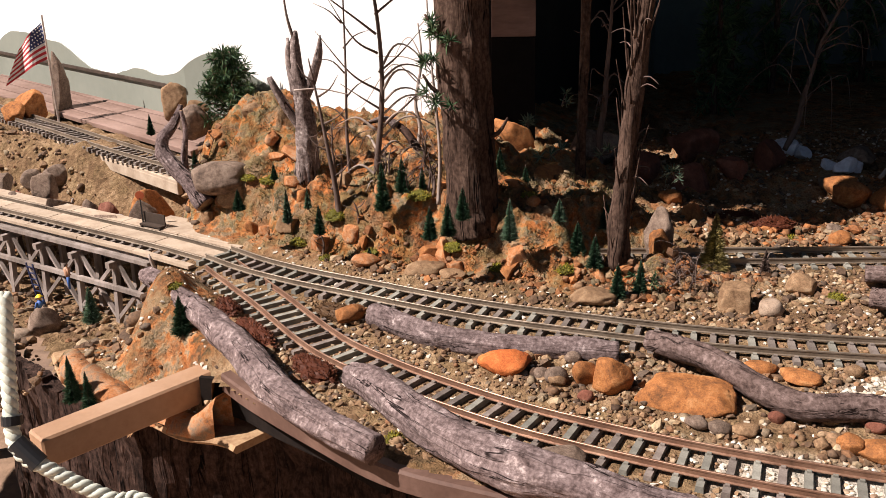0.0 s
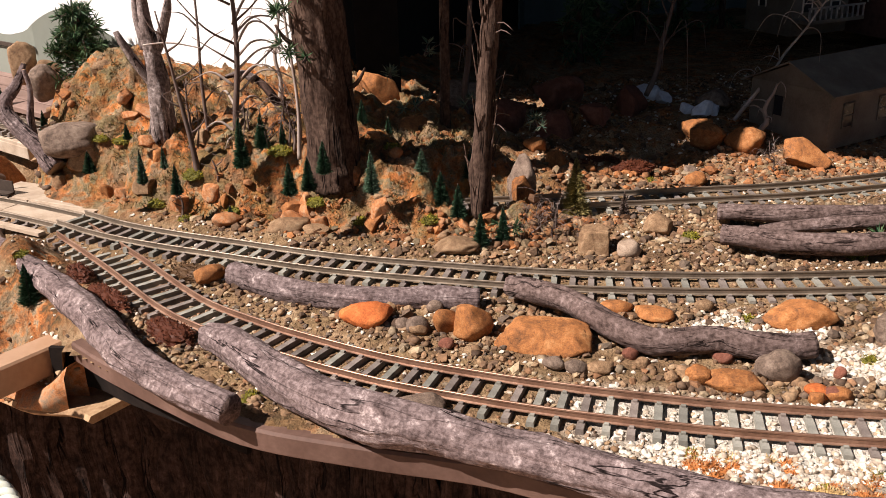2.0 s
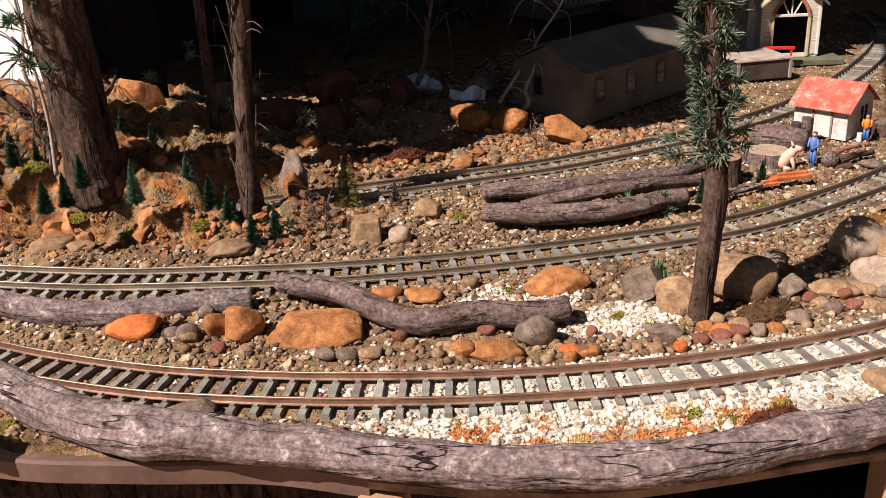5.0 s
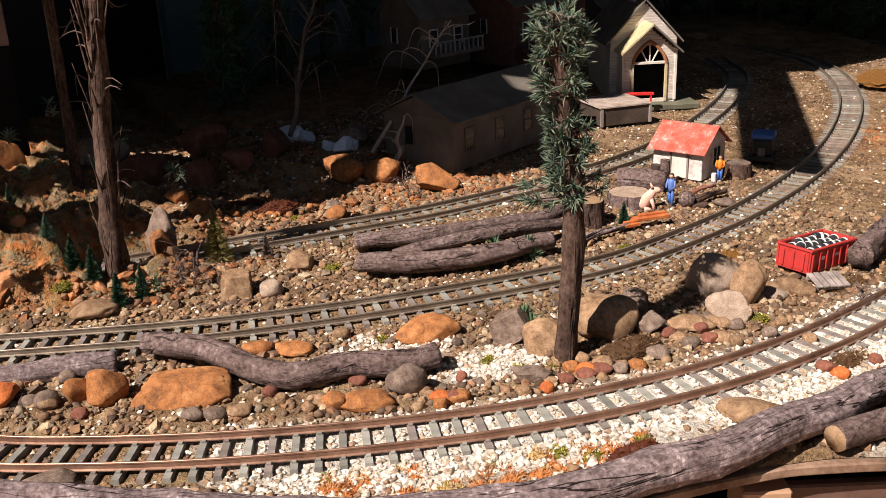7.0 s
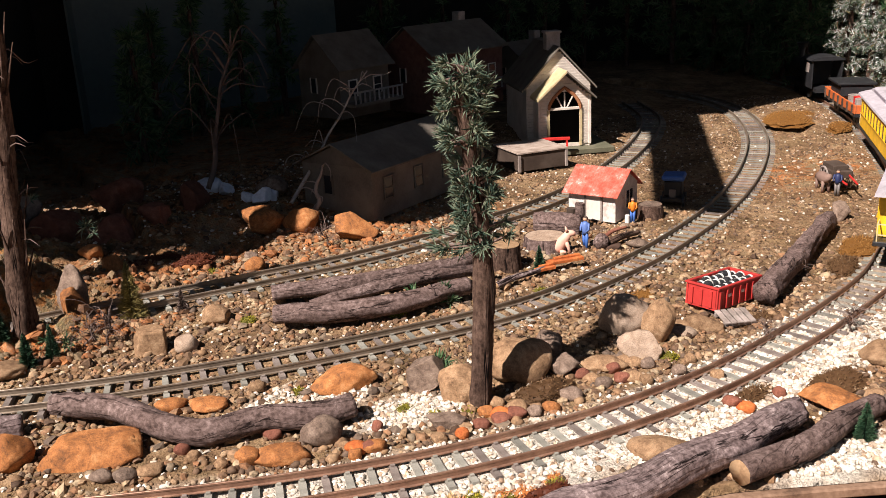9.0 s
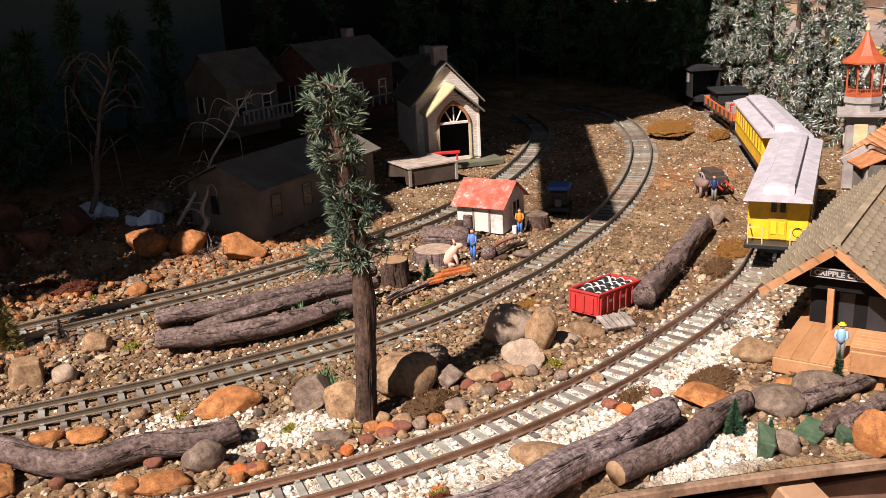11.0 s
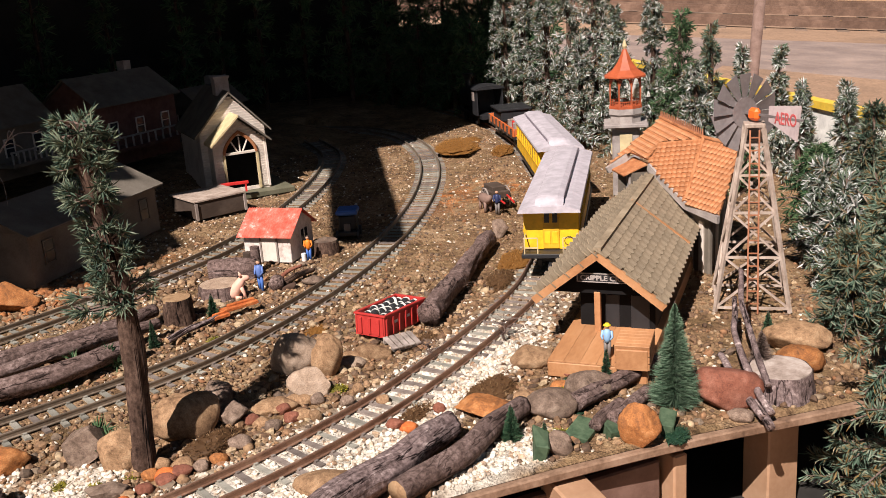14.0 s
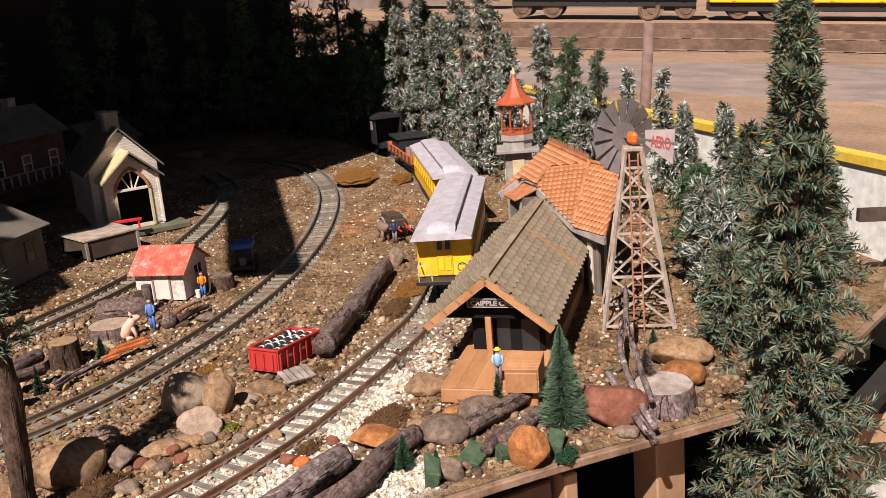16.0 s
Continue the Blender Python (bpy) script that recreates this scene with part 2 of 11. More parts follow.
M = {
    "soil": ground_material(),
    "gravel": stones("brown_gravel", [(0.055, 0.032, 0.021), (0.14, 0.084, 0.049), (0.235, 0.140, 0.076), (0.30, 0.20, 0.118), (0.22, 0.105, 0.052), (0.42, 0.32, 0.205), (0.115, 0.084, 0.064), (0.17, 0.098, 0.056), (0.08, 0.052, 0.036)]),
    "orange_gravel": stones("orange_gravel", [(0.09, 0.045, 0.022), (0.24, 0.095, 0.036), (0.38, 0.155, 0.055), (0.17, 0.09, 0.05), (0.33, 0.21, 0.12), (0.13, 0.10, 0.06)]),
    "white_gravel": stones("white_gravel", [(0.66, 0.62, 0.55), (0.58, 0.50, 0.41), (0.72, 0.68, 0.62), (0.38, 0.27, 0.18), (0.70, 0.66, 0.59), (0.50, 0.44, 0.36), (0.24, 0.15, 0.095)]),
    "tie": mottled("tie_plastic", [(0.09, 0.070, 0.060), (0.165, 0.135, 0.118), (0.25, 0.212, 0.188)], 60, 0.75, 0.3, 0.0006, 500, 0.3),
    "tie_grey": mottled("tie_weathered", [(0.13, 0.122, 0.104), (0.21, 0.20, 0.170), (0.30, 0.285, 0.245)], 60, 0.8, 0.3, 0.0006, 500, 0.3),
    "rail": mottled("brass_rail_tarnished", [(0.16, 0.085, 0.055), (0.30, 0.17, 0.115), (0.42, 0.27, 0.19)], 25, 0.45, 0.1, 0.0003, 300, 0, 0.5, metal=0.55),
    "rail_dark": mottled("rail_grey", [(0.13, 0.098, 0.072), (0.23, 0.18, 0.135), (0.33, 0.265, 0.205)], 25, 0.5, 0.1, 0.0003, 300, 0, 0.5, metal=0.5),
    "log": bark_material("grey_driftwood", [(0.05, 0.034, 0.032), (0.125, 0.090, 0.086), (0.21, 0.158, 0.152), (0.30, 0.236, 0.226)], (0.50, 0.41, 0.385), run=2.2),
    "log_dark": bark_material("dark_log_bark", [(0.045, 0.029, 0.025), (0.105, 0.071, 0.062), (0.165, 0.116, 0.104), (0.22, 0.165, 0.150)], (0.27, 0.20, 0.185), crack=0.8, run=4.0),
    "log_end": mottled("sawn_log_end", [(0.16, 0.09, 0.05), (0.32, 0.20, 0.11), (0.42, 0.29, 0.17)], 90, 0.85, 0.3),
    "bark": bark_material("redwood_bark", [(0.008, 0.005, 0.004), (0.024, 0.014, 0.011), (0.055, 0.032, 0.025), (0.10, 0.062, 0.05)], None, 0.8),
    "trunk": bark_material("trunk_bark", [(0.022, 0.013, 0.010), (0.058, 0.035, 0.026), (0.10, 0.063, 0.047), (0.155, 0.105, 0.083)], None, 1.0),
    "rock_orange": rock_material("ochre_rock", [(0.08, 0.042, 0.022), (0.22, 0.090, 0.034), (0.34, 0.135, 0.045), (0.42, 0.20, 0.080)], 38),
    "crag": rock_material("rusty_crag", [(0.07, 0.042, 0.028), (0.18, 0.095, 0.052), (0.36, 0.14, 0.05), (0.42, 0.22, 0.115), (0.26, 0.19, 0.13)], 30),
    "rock_red": rock_material("red_orange_rock", [(0.20, 0.055, 0.018), (0.42, 0.11, 0.030), (0.52, 0.175, 0.055)], 30),
    "rock_grey": rock_material("grey_brown_rock", [(0.050, 0.034, 0.026), (0.125, 0.086, 0.064), (0.195, 0.139, 0.106), (0.26, 0.195, 0.15)], 38),
    "rock_tan": rock_material("tan_rock", [(0.08, 0.046, 0.026), (0.185, 0.109, 0.060), (0.28, 0.172, 0.096), (0.35, 0.235, 0.14)], 38),
    "rock_pale": rock_material("pale_rock", [(0.16, 0.108, 0.076), (0.29, 0.21, 0.152), (0.39, 0.30, 0.23)], 24),
    "rock_redbrown": rock_material("red_brown_rock", [(0.09, 0.036, 0.024), (0.18, 0.066, 0.042), (0.25, 0.11, 0.075)], 20),
    "fascia": mottled("brown_painted_fascia", [(0.075, 0.040, 0.030), (0.125, 0.072, 0.055), (0.19, 0.115, 0.09)], 12, 0.6, 0.2, 0.001, 160, 0.05),
    # near-black colour for the overhang's shade below the rim
    "soot_wood": mottled("under_rim_shade_board", [(0.006, 0.005, 0.004), (0.012, 0.009, 0.008), (0.022, 0.016, 0.013)], 40, 0.95, 0.6, 0.002, 240, 0.05, 0.1),
    "deck_edge": mottled("worn_plywood_edge", [(0.05, 0.030, 0.020), (0.16, 0.095, 0.06), (0.26, 0.165, 0.11), (0.34, 0.235, 0.165)], 26, 0.85, 0.5, 0.002, 220, 0.05),
    "tan_paint": mottled("tan_painted_timber", [(0.27, 0.15, 0.085), (0.36, 0.215, 0.13), (0.43, 0.275, 0.18)], 10, 0.5, 0.25, 0.001, 140, 0.05, 0.4),
    "dark_wood": mottled("dark_timber", [(0.03, 0.02, 0.015), (0.06, 0.042, 0.032), (0.10, 0.075, 0.06)], 14, 0.8, 0.3, 0.001, 160, 0.1),
    # near-black; on the backing walls it stands for deep shade
    "plain_wall": mottled("near_black_boarding", [(0.012, 0.011, 0.010), (0.022, 0.020, 0.018), (0.035, 0.031, 0.028)], 6, 0.9, 0.2, 0.002, 90, 0.05),
    "grey_timber": mottled("weathered_grey_timber", [(0.13, 0.105, 0.09), (0.26, 0.215, 0.19), (0.40, 0.34, 0.31)], 40, 0.85, 0.4, 0.001, 300, 0.15, 0.2, (1, 1, 0.2)),
    "brown_board": mottled("brown_stained_boards", [(0.12, 0.075, 0.06), (0.20, 0.13, 0.105), (0.28, 0.19, 0.16)], 20, 0.8, 0.3, 0.001, 200, 0.15, 0.2, (0.25, 1, 1)),
}


# ---- building helpers ----
def part(name, bm, material, parent=None, label="", smooth=False, m=None):
    """Links a bmesh as one mesh object under a thing or a part."""
    me = bpy.data.meshes.new(name)
    bm.to_mesh(me)
    bm.free()
    if smooth:
        me.polygons.foreach_set("use_smooth", [True] * len(me.polygons))
    for k in material if isinstance(material, (list, tuple)) else [material]:
        me.materials.append(M[k] if isinstance(k, str) else k)
    ob = new(name, me)
    ob.parent = parent
    if m is not None:
        ob.matrix_basis = m
    if label:
        ob["label"] = label
    return ob


def thing(name, label, category, m=None, group="", kind=""):
    """An Empty at the base of a thing."""
    ob = new(name)
    ob.empty_display_size = 0.02
    if m is not None:
        ob.matrix_basis = m
    return tagged(ob, label, category, group, kind)


def box(bm, size, at=(0, 0, 0), turn=(0, 0, 0), bevel=0.0, mat=0):
    """A box with its centre at that place, added to bm."""
    r = bmesh.ops.create_cube(bm, size=1.0, matrix=pose(*at, *turn) @ Matrix.Diagonal((*size, 1)))
    faces = {f for v in r["verts"] for f in v.link_faces}
    if bevel:
        edges = list({e for f in faces for e in f.edges})
        out = bmesh.ops.bevel(bm, geom=edges, offset=bevel, segments=1, affect="EDGES", profile=0.5)
        faces = set(out["faces"]) | {f for f in faces if f.is_valid}
    for f in faces:
        f.material_index = mat
    return faces


def beam(bm, a, b, w, h=None, mat=0, roll=0.0):
    """A square bar from a to b."""
    a, b = Vector(a), Vector(b)
    q = (b - a).to_track_quat("Z", "Y").to_matrix().to_4x4()
    m = Matrix.Translation((a + b) / 2) @ q @ Matrix.Rotation(roll, 4, "Z") @ Matrix.Diagonal((w, h or w, (b - a).length, 1))
    r = bmesh.ops.create_cube(bm, size=1.0, matrix=m)
    for f in {f for v in r["verts"] for f in v.link_faces}:
        f.material_index = mat


def tube(bm, pts, radii, sides=8, rough=0.0, seed=0.0, caps=True, cap_mat=0, wob=18.0, bark=0.0):
    """A tube along pts with a radius at each, roughened by noise; bark: depth of its lengthwise ridges. Carries its grain."""
    pts = [Vector(p) for p in pts]
    grain = bm.verts.layers.float_vector.get("grain") or bm.verts.layers.float_vector.new("grain")
    rings, up, run = [], Vector((0.12, 0.05, 1)), 0.0
    off = Vector((seed * 0.37 % 5, seed * 0.71 % 5, 0))
    for i, p in enumerate(pts):
        t = (pts[min(i + 1, len(pts) - 1)] - pts[max(i - 1, 0)]).normalized()
        s = t.cross(up)
        s = s.normalized() if s.length > 0.05 else t.cross(Vector((1, 0, 0))).normalized()
        u = s.cross(t).normalized()
        up = u
        if i:
            run += (p - pts[i - 1]).length
        ring = []
        for k in range(sides):
            a = 2 * math.pi * k / sides
            ca, sa = math.cos(a), math.sin(a)
            d = s * ca + u * sa
            r = radii[i]
            if rough:
                r *= 1 + rough * (noise.noise(p * wob + d * 1.6 + Vector((seed, 0, 0))) + 0.6 * noise.noise(Vector((d.x * 5, d.y * 5 + seed, d.z * 5)) + p * 8))
            if bark:
                w = Vector((ca * 2.3 + seed, sa * 2.3, run * 11))
                q = noise.noise(w + Vector((0, 0, 0.35 * noise.noise(w * 2.0))))
                g = noise.noise(Vector((ca * 5.5, sa * 5.5 + seed, run * 30)))
                r *= 1 - bark * (1.1 * max(0.0, 1 - abs(q) / 0.09) + 0.45 * max(0.0, 1 - abs(g) / 0.12)) + bark * 0.5 * noise.noise(Vector((ca * 8, sa * 8 + seed, run * 70)))
                plate = noise.noise(Vector((ca * 1.7 + seed, sa * 1.7, run * 17 + seed)))
                r *= 1 + bark * (0.55 * sstep(-0.03, 0.03, plate) + 0.5 * sstep(0.20, 0.24, plate))
                r *= 1 + 1.6 * bark * max(0.0, noise.noise(Vector((ca * 1.1, sa * 1.1 + seed, run * 24))) - 0.22)
            v = bm.verts.new(p + d * r)
            v[grain] = off + Vector((ca * radii[i], sa * radii[i], run))
            ring.append(v)
        rings.append(ring)
    for a, b in zip(rings, rings[1:]):
        for k in range(sides):
            bm.faces.new((a[k], a[(k + 1) % sides], b[(k + 1) % sides], b[k]))
    if caps:
        for ring in (list(reversed(rings[0])), rings[-1]):
            f = bm.faces.new(ring)
            f.material_index = cap_mat
    return rings


def spline(pts, step):
    """A smooth line through pts (any dimension), sampled at even steps."""
    p = [np.array(q, float) for q in pts]
    p = [2 * p[0] - p[1], *p, 2 * p[-1] - p[-2]]
    out = []
    for i in range(1, len(p) - 2):
        for u in np.linspace(0, 1, 24, endpoint=False):
            a, b, c, d = p[i - 1:i + 3]
            out.append(0.5 * ((2 * b) + (c - a) * u + (2 * a - 5 * b + 4 * c - d) * u * u + (3 * b - a - 3 * c + d) * u ** 3))
    out.append(p[-2])
    out = np.array(out)
    s = np.r_[0, np.cumsum(np.linalg.norm(np.diff(out, axis=0), axis=1))]
    n = max(2, int(round(s[-1] / step)) + 1)
    t = np.linspace(0, s[-1], n)
    return np.array([np.interp(t, s, out[:, k]) for k in range(out.shape[1])]).T


def inside(x, y, poly):
    c = False
    for (x1, y1), (x2, y2) in zip(poly, poly[1:] + poly[:1]):
        if (y1 > y) != (y2 > y) and x < (x2 - x1) * (y - y1) / (y2 - y1) + x1:
            c = not c
    return c


def sstep(a, b, x):
    u = min(1.0, max(0.0, (x - a) / (b - a)))
    return u * u * (3 - 2 * u)


def line_dist(x, y, line):
    """Signed distance to an open line (positive to its left) and how far along it."""
    best, run = (9.0, 0.0), 0.0
    for (x1, y1), (x2, y2) in zip(line, line[1:]):
        dx, dy = x2 - x1, y2 - y1
        ln = math.hypot(dx, dy)
        u = min(1, max(0, ((x - x1) * dx + (y - y1) * dy) / ln / ln))
        ex, ey = x - x1 - u * dx, y - y1 - u * dy
        d = math.hypot(ex, ey)
        if d < abs(best[0]):
            best = (d if dx * ey - dy * ex > 0 else -d, run + u * ln)
        run += ln
    return best

# ---- the plan ----
T1 = [(-0.17, 1.675), (-0.06, 1.565), (0.035, 1.425), (0.13, 1.277), (0.205, 1.198), (0.27, 1.143), (0.33, 1.098), (0.385, 1.063), (0.49, 1.008), (0.60, 0.961), (0.70, 0.926),
      (0.80, 0.898), (0.90, 0.880), (1.00, 0.870), (1.10, 0.870), (1.20, 0.880), (1.32, 0.902), (1.44, 0.930), (1.56, 0.966), (1.66, 1.01), (1.86, 1.12), (2.07, 1.262),
      (2.3, 1.46), (2.55, 1.70), (2.75, 1.93), (2.93, 2.18), (3.05, 2.45)]
T2 = [(-0.07, 1.600), (0.0, 1.537), (0.08, 1.482), (0.158, 1.437), (0.30, 1.357), (0.436, 1.300), (0.567, 1.253), (0.70, 1.219), (0.83, 1.195), (0.95, 1.180), (1.05, 1.172),
      (1.145, 1.177), (1.266, 1.202), (1.42, 1.248), (1.63, 1.340), (1.83, 1.455), (2.02, 1.590), (2.20, 1.742), (2.35, 1.90), (2.47, 2.06), (2.55, 2.22), (2.58, 2.42), (2.52, 2.62)]
T3 = [(0.50, 1.512), (0.60, 1.508), (0.70, 1.503), (0.78, 1.498), (0.87, 1.494), (0.96, 1.490), (1.05, 1.495), (1.155, 1.507), (1.28, 1.532), (1.43, 1.570), (1.60, 1.645), (1.81, 1.775),
      (2.03, 1.945), (2.20, 2.12), (2.33, 2.35)]
TM = [(-1.10, 2.31), (-0.80, 2.10), (-0.56, 1.935), (-0.41, 1.835), (-0.285, 1.752), (-0.17, 1.675), (-0.07, 1.600)]
TU = [(-1.30, 3.12), (-1.08, 2.88), (-0.855, 2.64), (-0.62, 2.40), (-0.405, 2.175), (-0.25, 2.03), (-0.12, 1.93)]
EDGE = [(-0.37, 1.62), (-0.30, 1.505), (-0.262, 1.428), (-0.212, 1.347), (-0.15, 1.306), (-0.085, 1.256), (-0.04, 1.220), (-0.012, 1.210), (0.02, 1.200), (0.062, 1.160), (0.14, 1.095), (0.22, 1.022), (0.33, 0.968), (0.437, 0.922),
        (0.52, 0.866), (0.60, 0.820), (0.71, 0.774), (0.93, 0.738), (1.013, 0.712), (1.163, 0.637), (1.305, 0.556), (1.436, 0.470)]
DECK = EDGE + [(1.62, 0.40), (2.10, 0.36), (2.83, 1.24), (3.4, 1.93), (3.4, 3.4), (-1.7, 3.4), (-1.7, 2.0)]
RIM = [(0.02, 1.225), (0.062, 1.175), (0.14, 1.095), (0.22, 1.022), (0.33, 0.968), (0.437, 0.922),
       (0.52, 0.866), (0.60, 0.820), (0.71, 0.774), (0.93, 0.738), (1.013, 0.712), (1.163, 0.637), (1.305, 0.556), (1.436, 0.470), (1.50, 0.432), (1.62, 0.40), (2.10, 0.36)]
FOOT = [(-0.30, 1.86), (-0.162, 1.762), (-0.047, 1.667), (0.08, 1.590), (0.203, 1.522), (0.324, 1.468), (0.40, 1.440), (0.474, 1.416), (0.56, 1.405), (0.64, 1.43), (0.70, 1.47)]


def bump2(x, y, cx, cy, rx, ry, p=2.0):
    return np.exp(-(((x - cx) / rx) ** 2 + ((y - cy) / ry) ** 2) ** (p / 2))


def ss(a, b, x):
    u = np.clip((x - a) / (b - a), 0, 1)
    return u * u * (3 - 2 * u)


def dist_to(x, y, line):
    """Signed distance of many points to an open line, positive to its left."""
    best = np.full(np.shape(x), 9.0)
    for (x1, y1), (x2, y2) in zip(line, line[1:]):
        dx, dy = x2 - x1, y2 - y1
        ln = math.hypot(dx, dy)
        u = np.clip(((x - x1) * dx + (y - y1) * dy) / ln / ln, 0, 1)
        ex, ey = x - x1 - u * dx, y - y1 - u * dy
        d = np.hypot(ex, ey)
        best = np.where(d < np.abs(best), np.where(dx * ey - dy * ex > 0, d, -d), best)
    return best


def nearest_on(x, y, line):
    """The nearest place on an open line for many points."""
    best, bx, by = np.full(len(x), 9.0), x.copy(), y.copy()
    for (x1, y1), (x2, y2) in zip(line, line[1:]):
        dx, dy = x2 - x1, y2 - y1
        u = np.clip(((x - x1) * dx + (y - y1) * dy) / (dx * dx + dy * dy), 0, 1)
        px, py = x1 + u * dx, y1 + u * dy
        d = np.hypot(x - px, y - py)
        k = d < best
        best, bx, by = np.where(k, d, best), np.where(k, px, bx), np.where(k, py, by)
    return bx, by


def fuzz(x, y, k, w=0.0):
    return np.array([noise.noise(Vector((a * k, b * k, w))) for a, b in zip(x, y)])


BASES = ((T1, -0.002), (T2, 0.005), (T3, 0.013))


def land(x, y):
    """The height of the layout's ground at many points."""
    x, y = np.atleast_1d(np.asarray(x, float)), np.atleast_1d(np.asarray(y, float))
    z = 0.001 + 0.007 * ss(1.0, 1.2, y - 0.35 * np.maximum(0, x - 1.2)) + 0.008 * ss(1.33, 1.46, y - 0.35 * np.maximum(0, x - 1.2))
    n1, n2, n3 = fuzz(x, y, 9, 0.3), fuzz(x, y, 34, 1.7), fuzz(x, y, 80, 4.1)
    amp = np.ones_like(z)
    s = dist_to(x, y, FOOT)
    w = 1.0 - 0.35 * ss(0.32, 0.46, x) - 0.40 * ss(0.46, 0.62, x) - 0.25 * ss(0.62, 0.85, x)
    w = w * (1 - 0.55 * (1 - ss(-0.28, -0.10, x)))
    h = 0.085 * ss(0.0, 0.06, s + 0.016 * n1 + 0.008 * n2) + 0.03 * ss(0.05, 0.14, s)
    hill = (s > 0) & (x < 0.95)
    z = np.where(hill, z + w * h, z)
    amp = np.where(hill, np.maximum(1.0, 3.4 * ss(0, 0.03, s)), amp)
    crag = np.zeros_like(z)
    for i in np.nonzero(hill & (s < 0.6))[0]:
        q = Vector((x[i] * 21 + 0.6 * n2[i], y[i] * 17 + 0.6 * n1[i], 2.2))
        (d1, d2, _, _), cells = noise.voronoi(q)
        w2, _ = noise.voronoi(q * 2.7)
        crag[i] = min(1.0, (d2 - d1) * 2.6) * (0.45 + 0.55 * (cells[0].x * 7.3 % 1.0)) + 0.35 * min(1.0, (w2[1] - w2[0]) * 2.4)
    z = z + 0.021 * (crag - 0.5) * ss(0.0, 0.025, s) * (1 - 0.6 * ss(0.45, 0.7, x)) * hill
    z = z + 0.085 * bump2(x, y, -0.02, 1.87, 0.09, 0.09)
    z = z + 0.075 * bump2(x, y, -0.274, 2.284, 0.08, 0.07, 3)
    z = z + 0.024 * bump2(x, y, 2.45, 1.80, 0.11, 0.06)
    z = z + np.where((y > 1.6) & (x > 0.75), 0.03 * ss(1.62, 1.9, y - 0.5 * np.maximum(0, x - 1.1)), 0)
    q = dist_to(x, y, TM)
    left = (1 - ss(-0.24, -0.13, x + 0.25 * np.minimum(0, y - 1.65)))
    pit = -0.125 + 0.06 * ss(0.03, 0.12, q) + 0.105 * ss(0.215, 0.275, q)
    z = z * (1 - left) + left * (pit + 0.012 * n1)
    front = q < -0.02
    bay = np.where(front, 1 - ss(-0.05, 0.03, x + (y - 1.25) * 0.9), 0)
    z = z * (1 - bay) + bay * np.minimum(z, -0.066)
    z = z + np.where(front, 0.072 * bump2(x, y, -0.178, 1.400, 0.105, 0.105, 5.0) * ss(-0.01, 0.05, -q), 0)
    z = z + amp * (0.004 * n1 + 0.003 * n2 + 0.0016 * n3)
    for line, base in BASES:
        d = np.abs(dist_to(x, y, line))
        k = 1 - ss(0.036, 0.065, d)
        z = z * (1 - k) + k * (base + 0.0015 + 0.0040 * ss(0.45, 1.0, x) + 0.0012 * n2)
    return z


def ground_at(x, y):
    return float(land([x], [y])[0])


def white_zone(x, y):
    d1 = dist_to(x, y, T1)
    w = np.where((x > 0.5) & (x < 1.75) & (y < 1.1), (1 - ss(0.035, 0.085, np.abs(d1 + 0.022))) * ss(0.45, 0.62, x) * (1 - 0.75 * ss(1.32, 1.55, x)), 0)
    for cx, cy, rx, ry, k in ((0.84, 1.02, 0.07, 0.035, 1.0), (0.775, 1.095, 0.05, 0.03, 0.9), (1.128, 0.688, 0.085, 0.030, 1.0), (1.175, 0.668, 0.045, 0.020, 1.0), (0.74, 1.13, 0.05, 0.02, 0.6)):
        w = np.maximum(w, k * bump2(x, y, cx, cy, rx, ry, 4))
    return w


def rust_zone(x, y):
    s = dist_to(x, y, FOOT)
    hill = np.where(x < 0.9, ss(-0.04, 0.005, s) * (1 - ss(0.50, 0.75, x)) * ss(-0.27, -0.15, x), 0)
    r = np.maximum(1.0 * hill, bump2(x, y, -0.14, 1.35, 0.17, 0.17, 4))
    r = np.maximum(r, np.where((x > 0.5) & (x < 1.4), 0.6 * ss(1.56, 1.62, y), 0))
    for cx, cy, rr, k in ((0.70, 0.87, 0.05, 1.0), (0.78, 0.81, 0.08, 1.0), (0.64, 0.885, 0.05, 1), (0.90, 0.785, 0.06, 0.9), (0.30, 1.02, 0.06, 0.6), (0.58, 0.90, 0.05, 0.7)):
        r = np.maximum(r, k * bump2(x, y, cx, cy, rr, rr * 0.55, 3))
    return np.maximum(r, 0.9 * bump2(x, y, 2.06, 1.47, 0.26, 0.10, 3)), hill


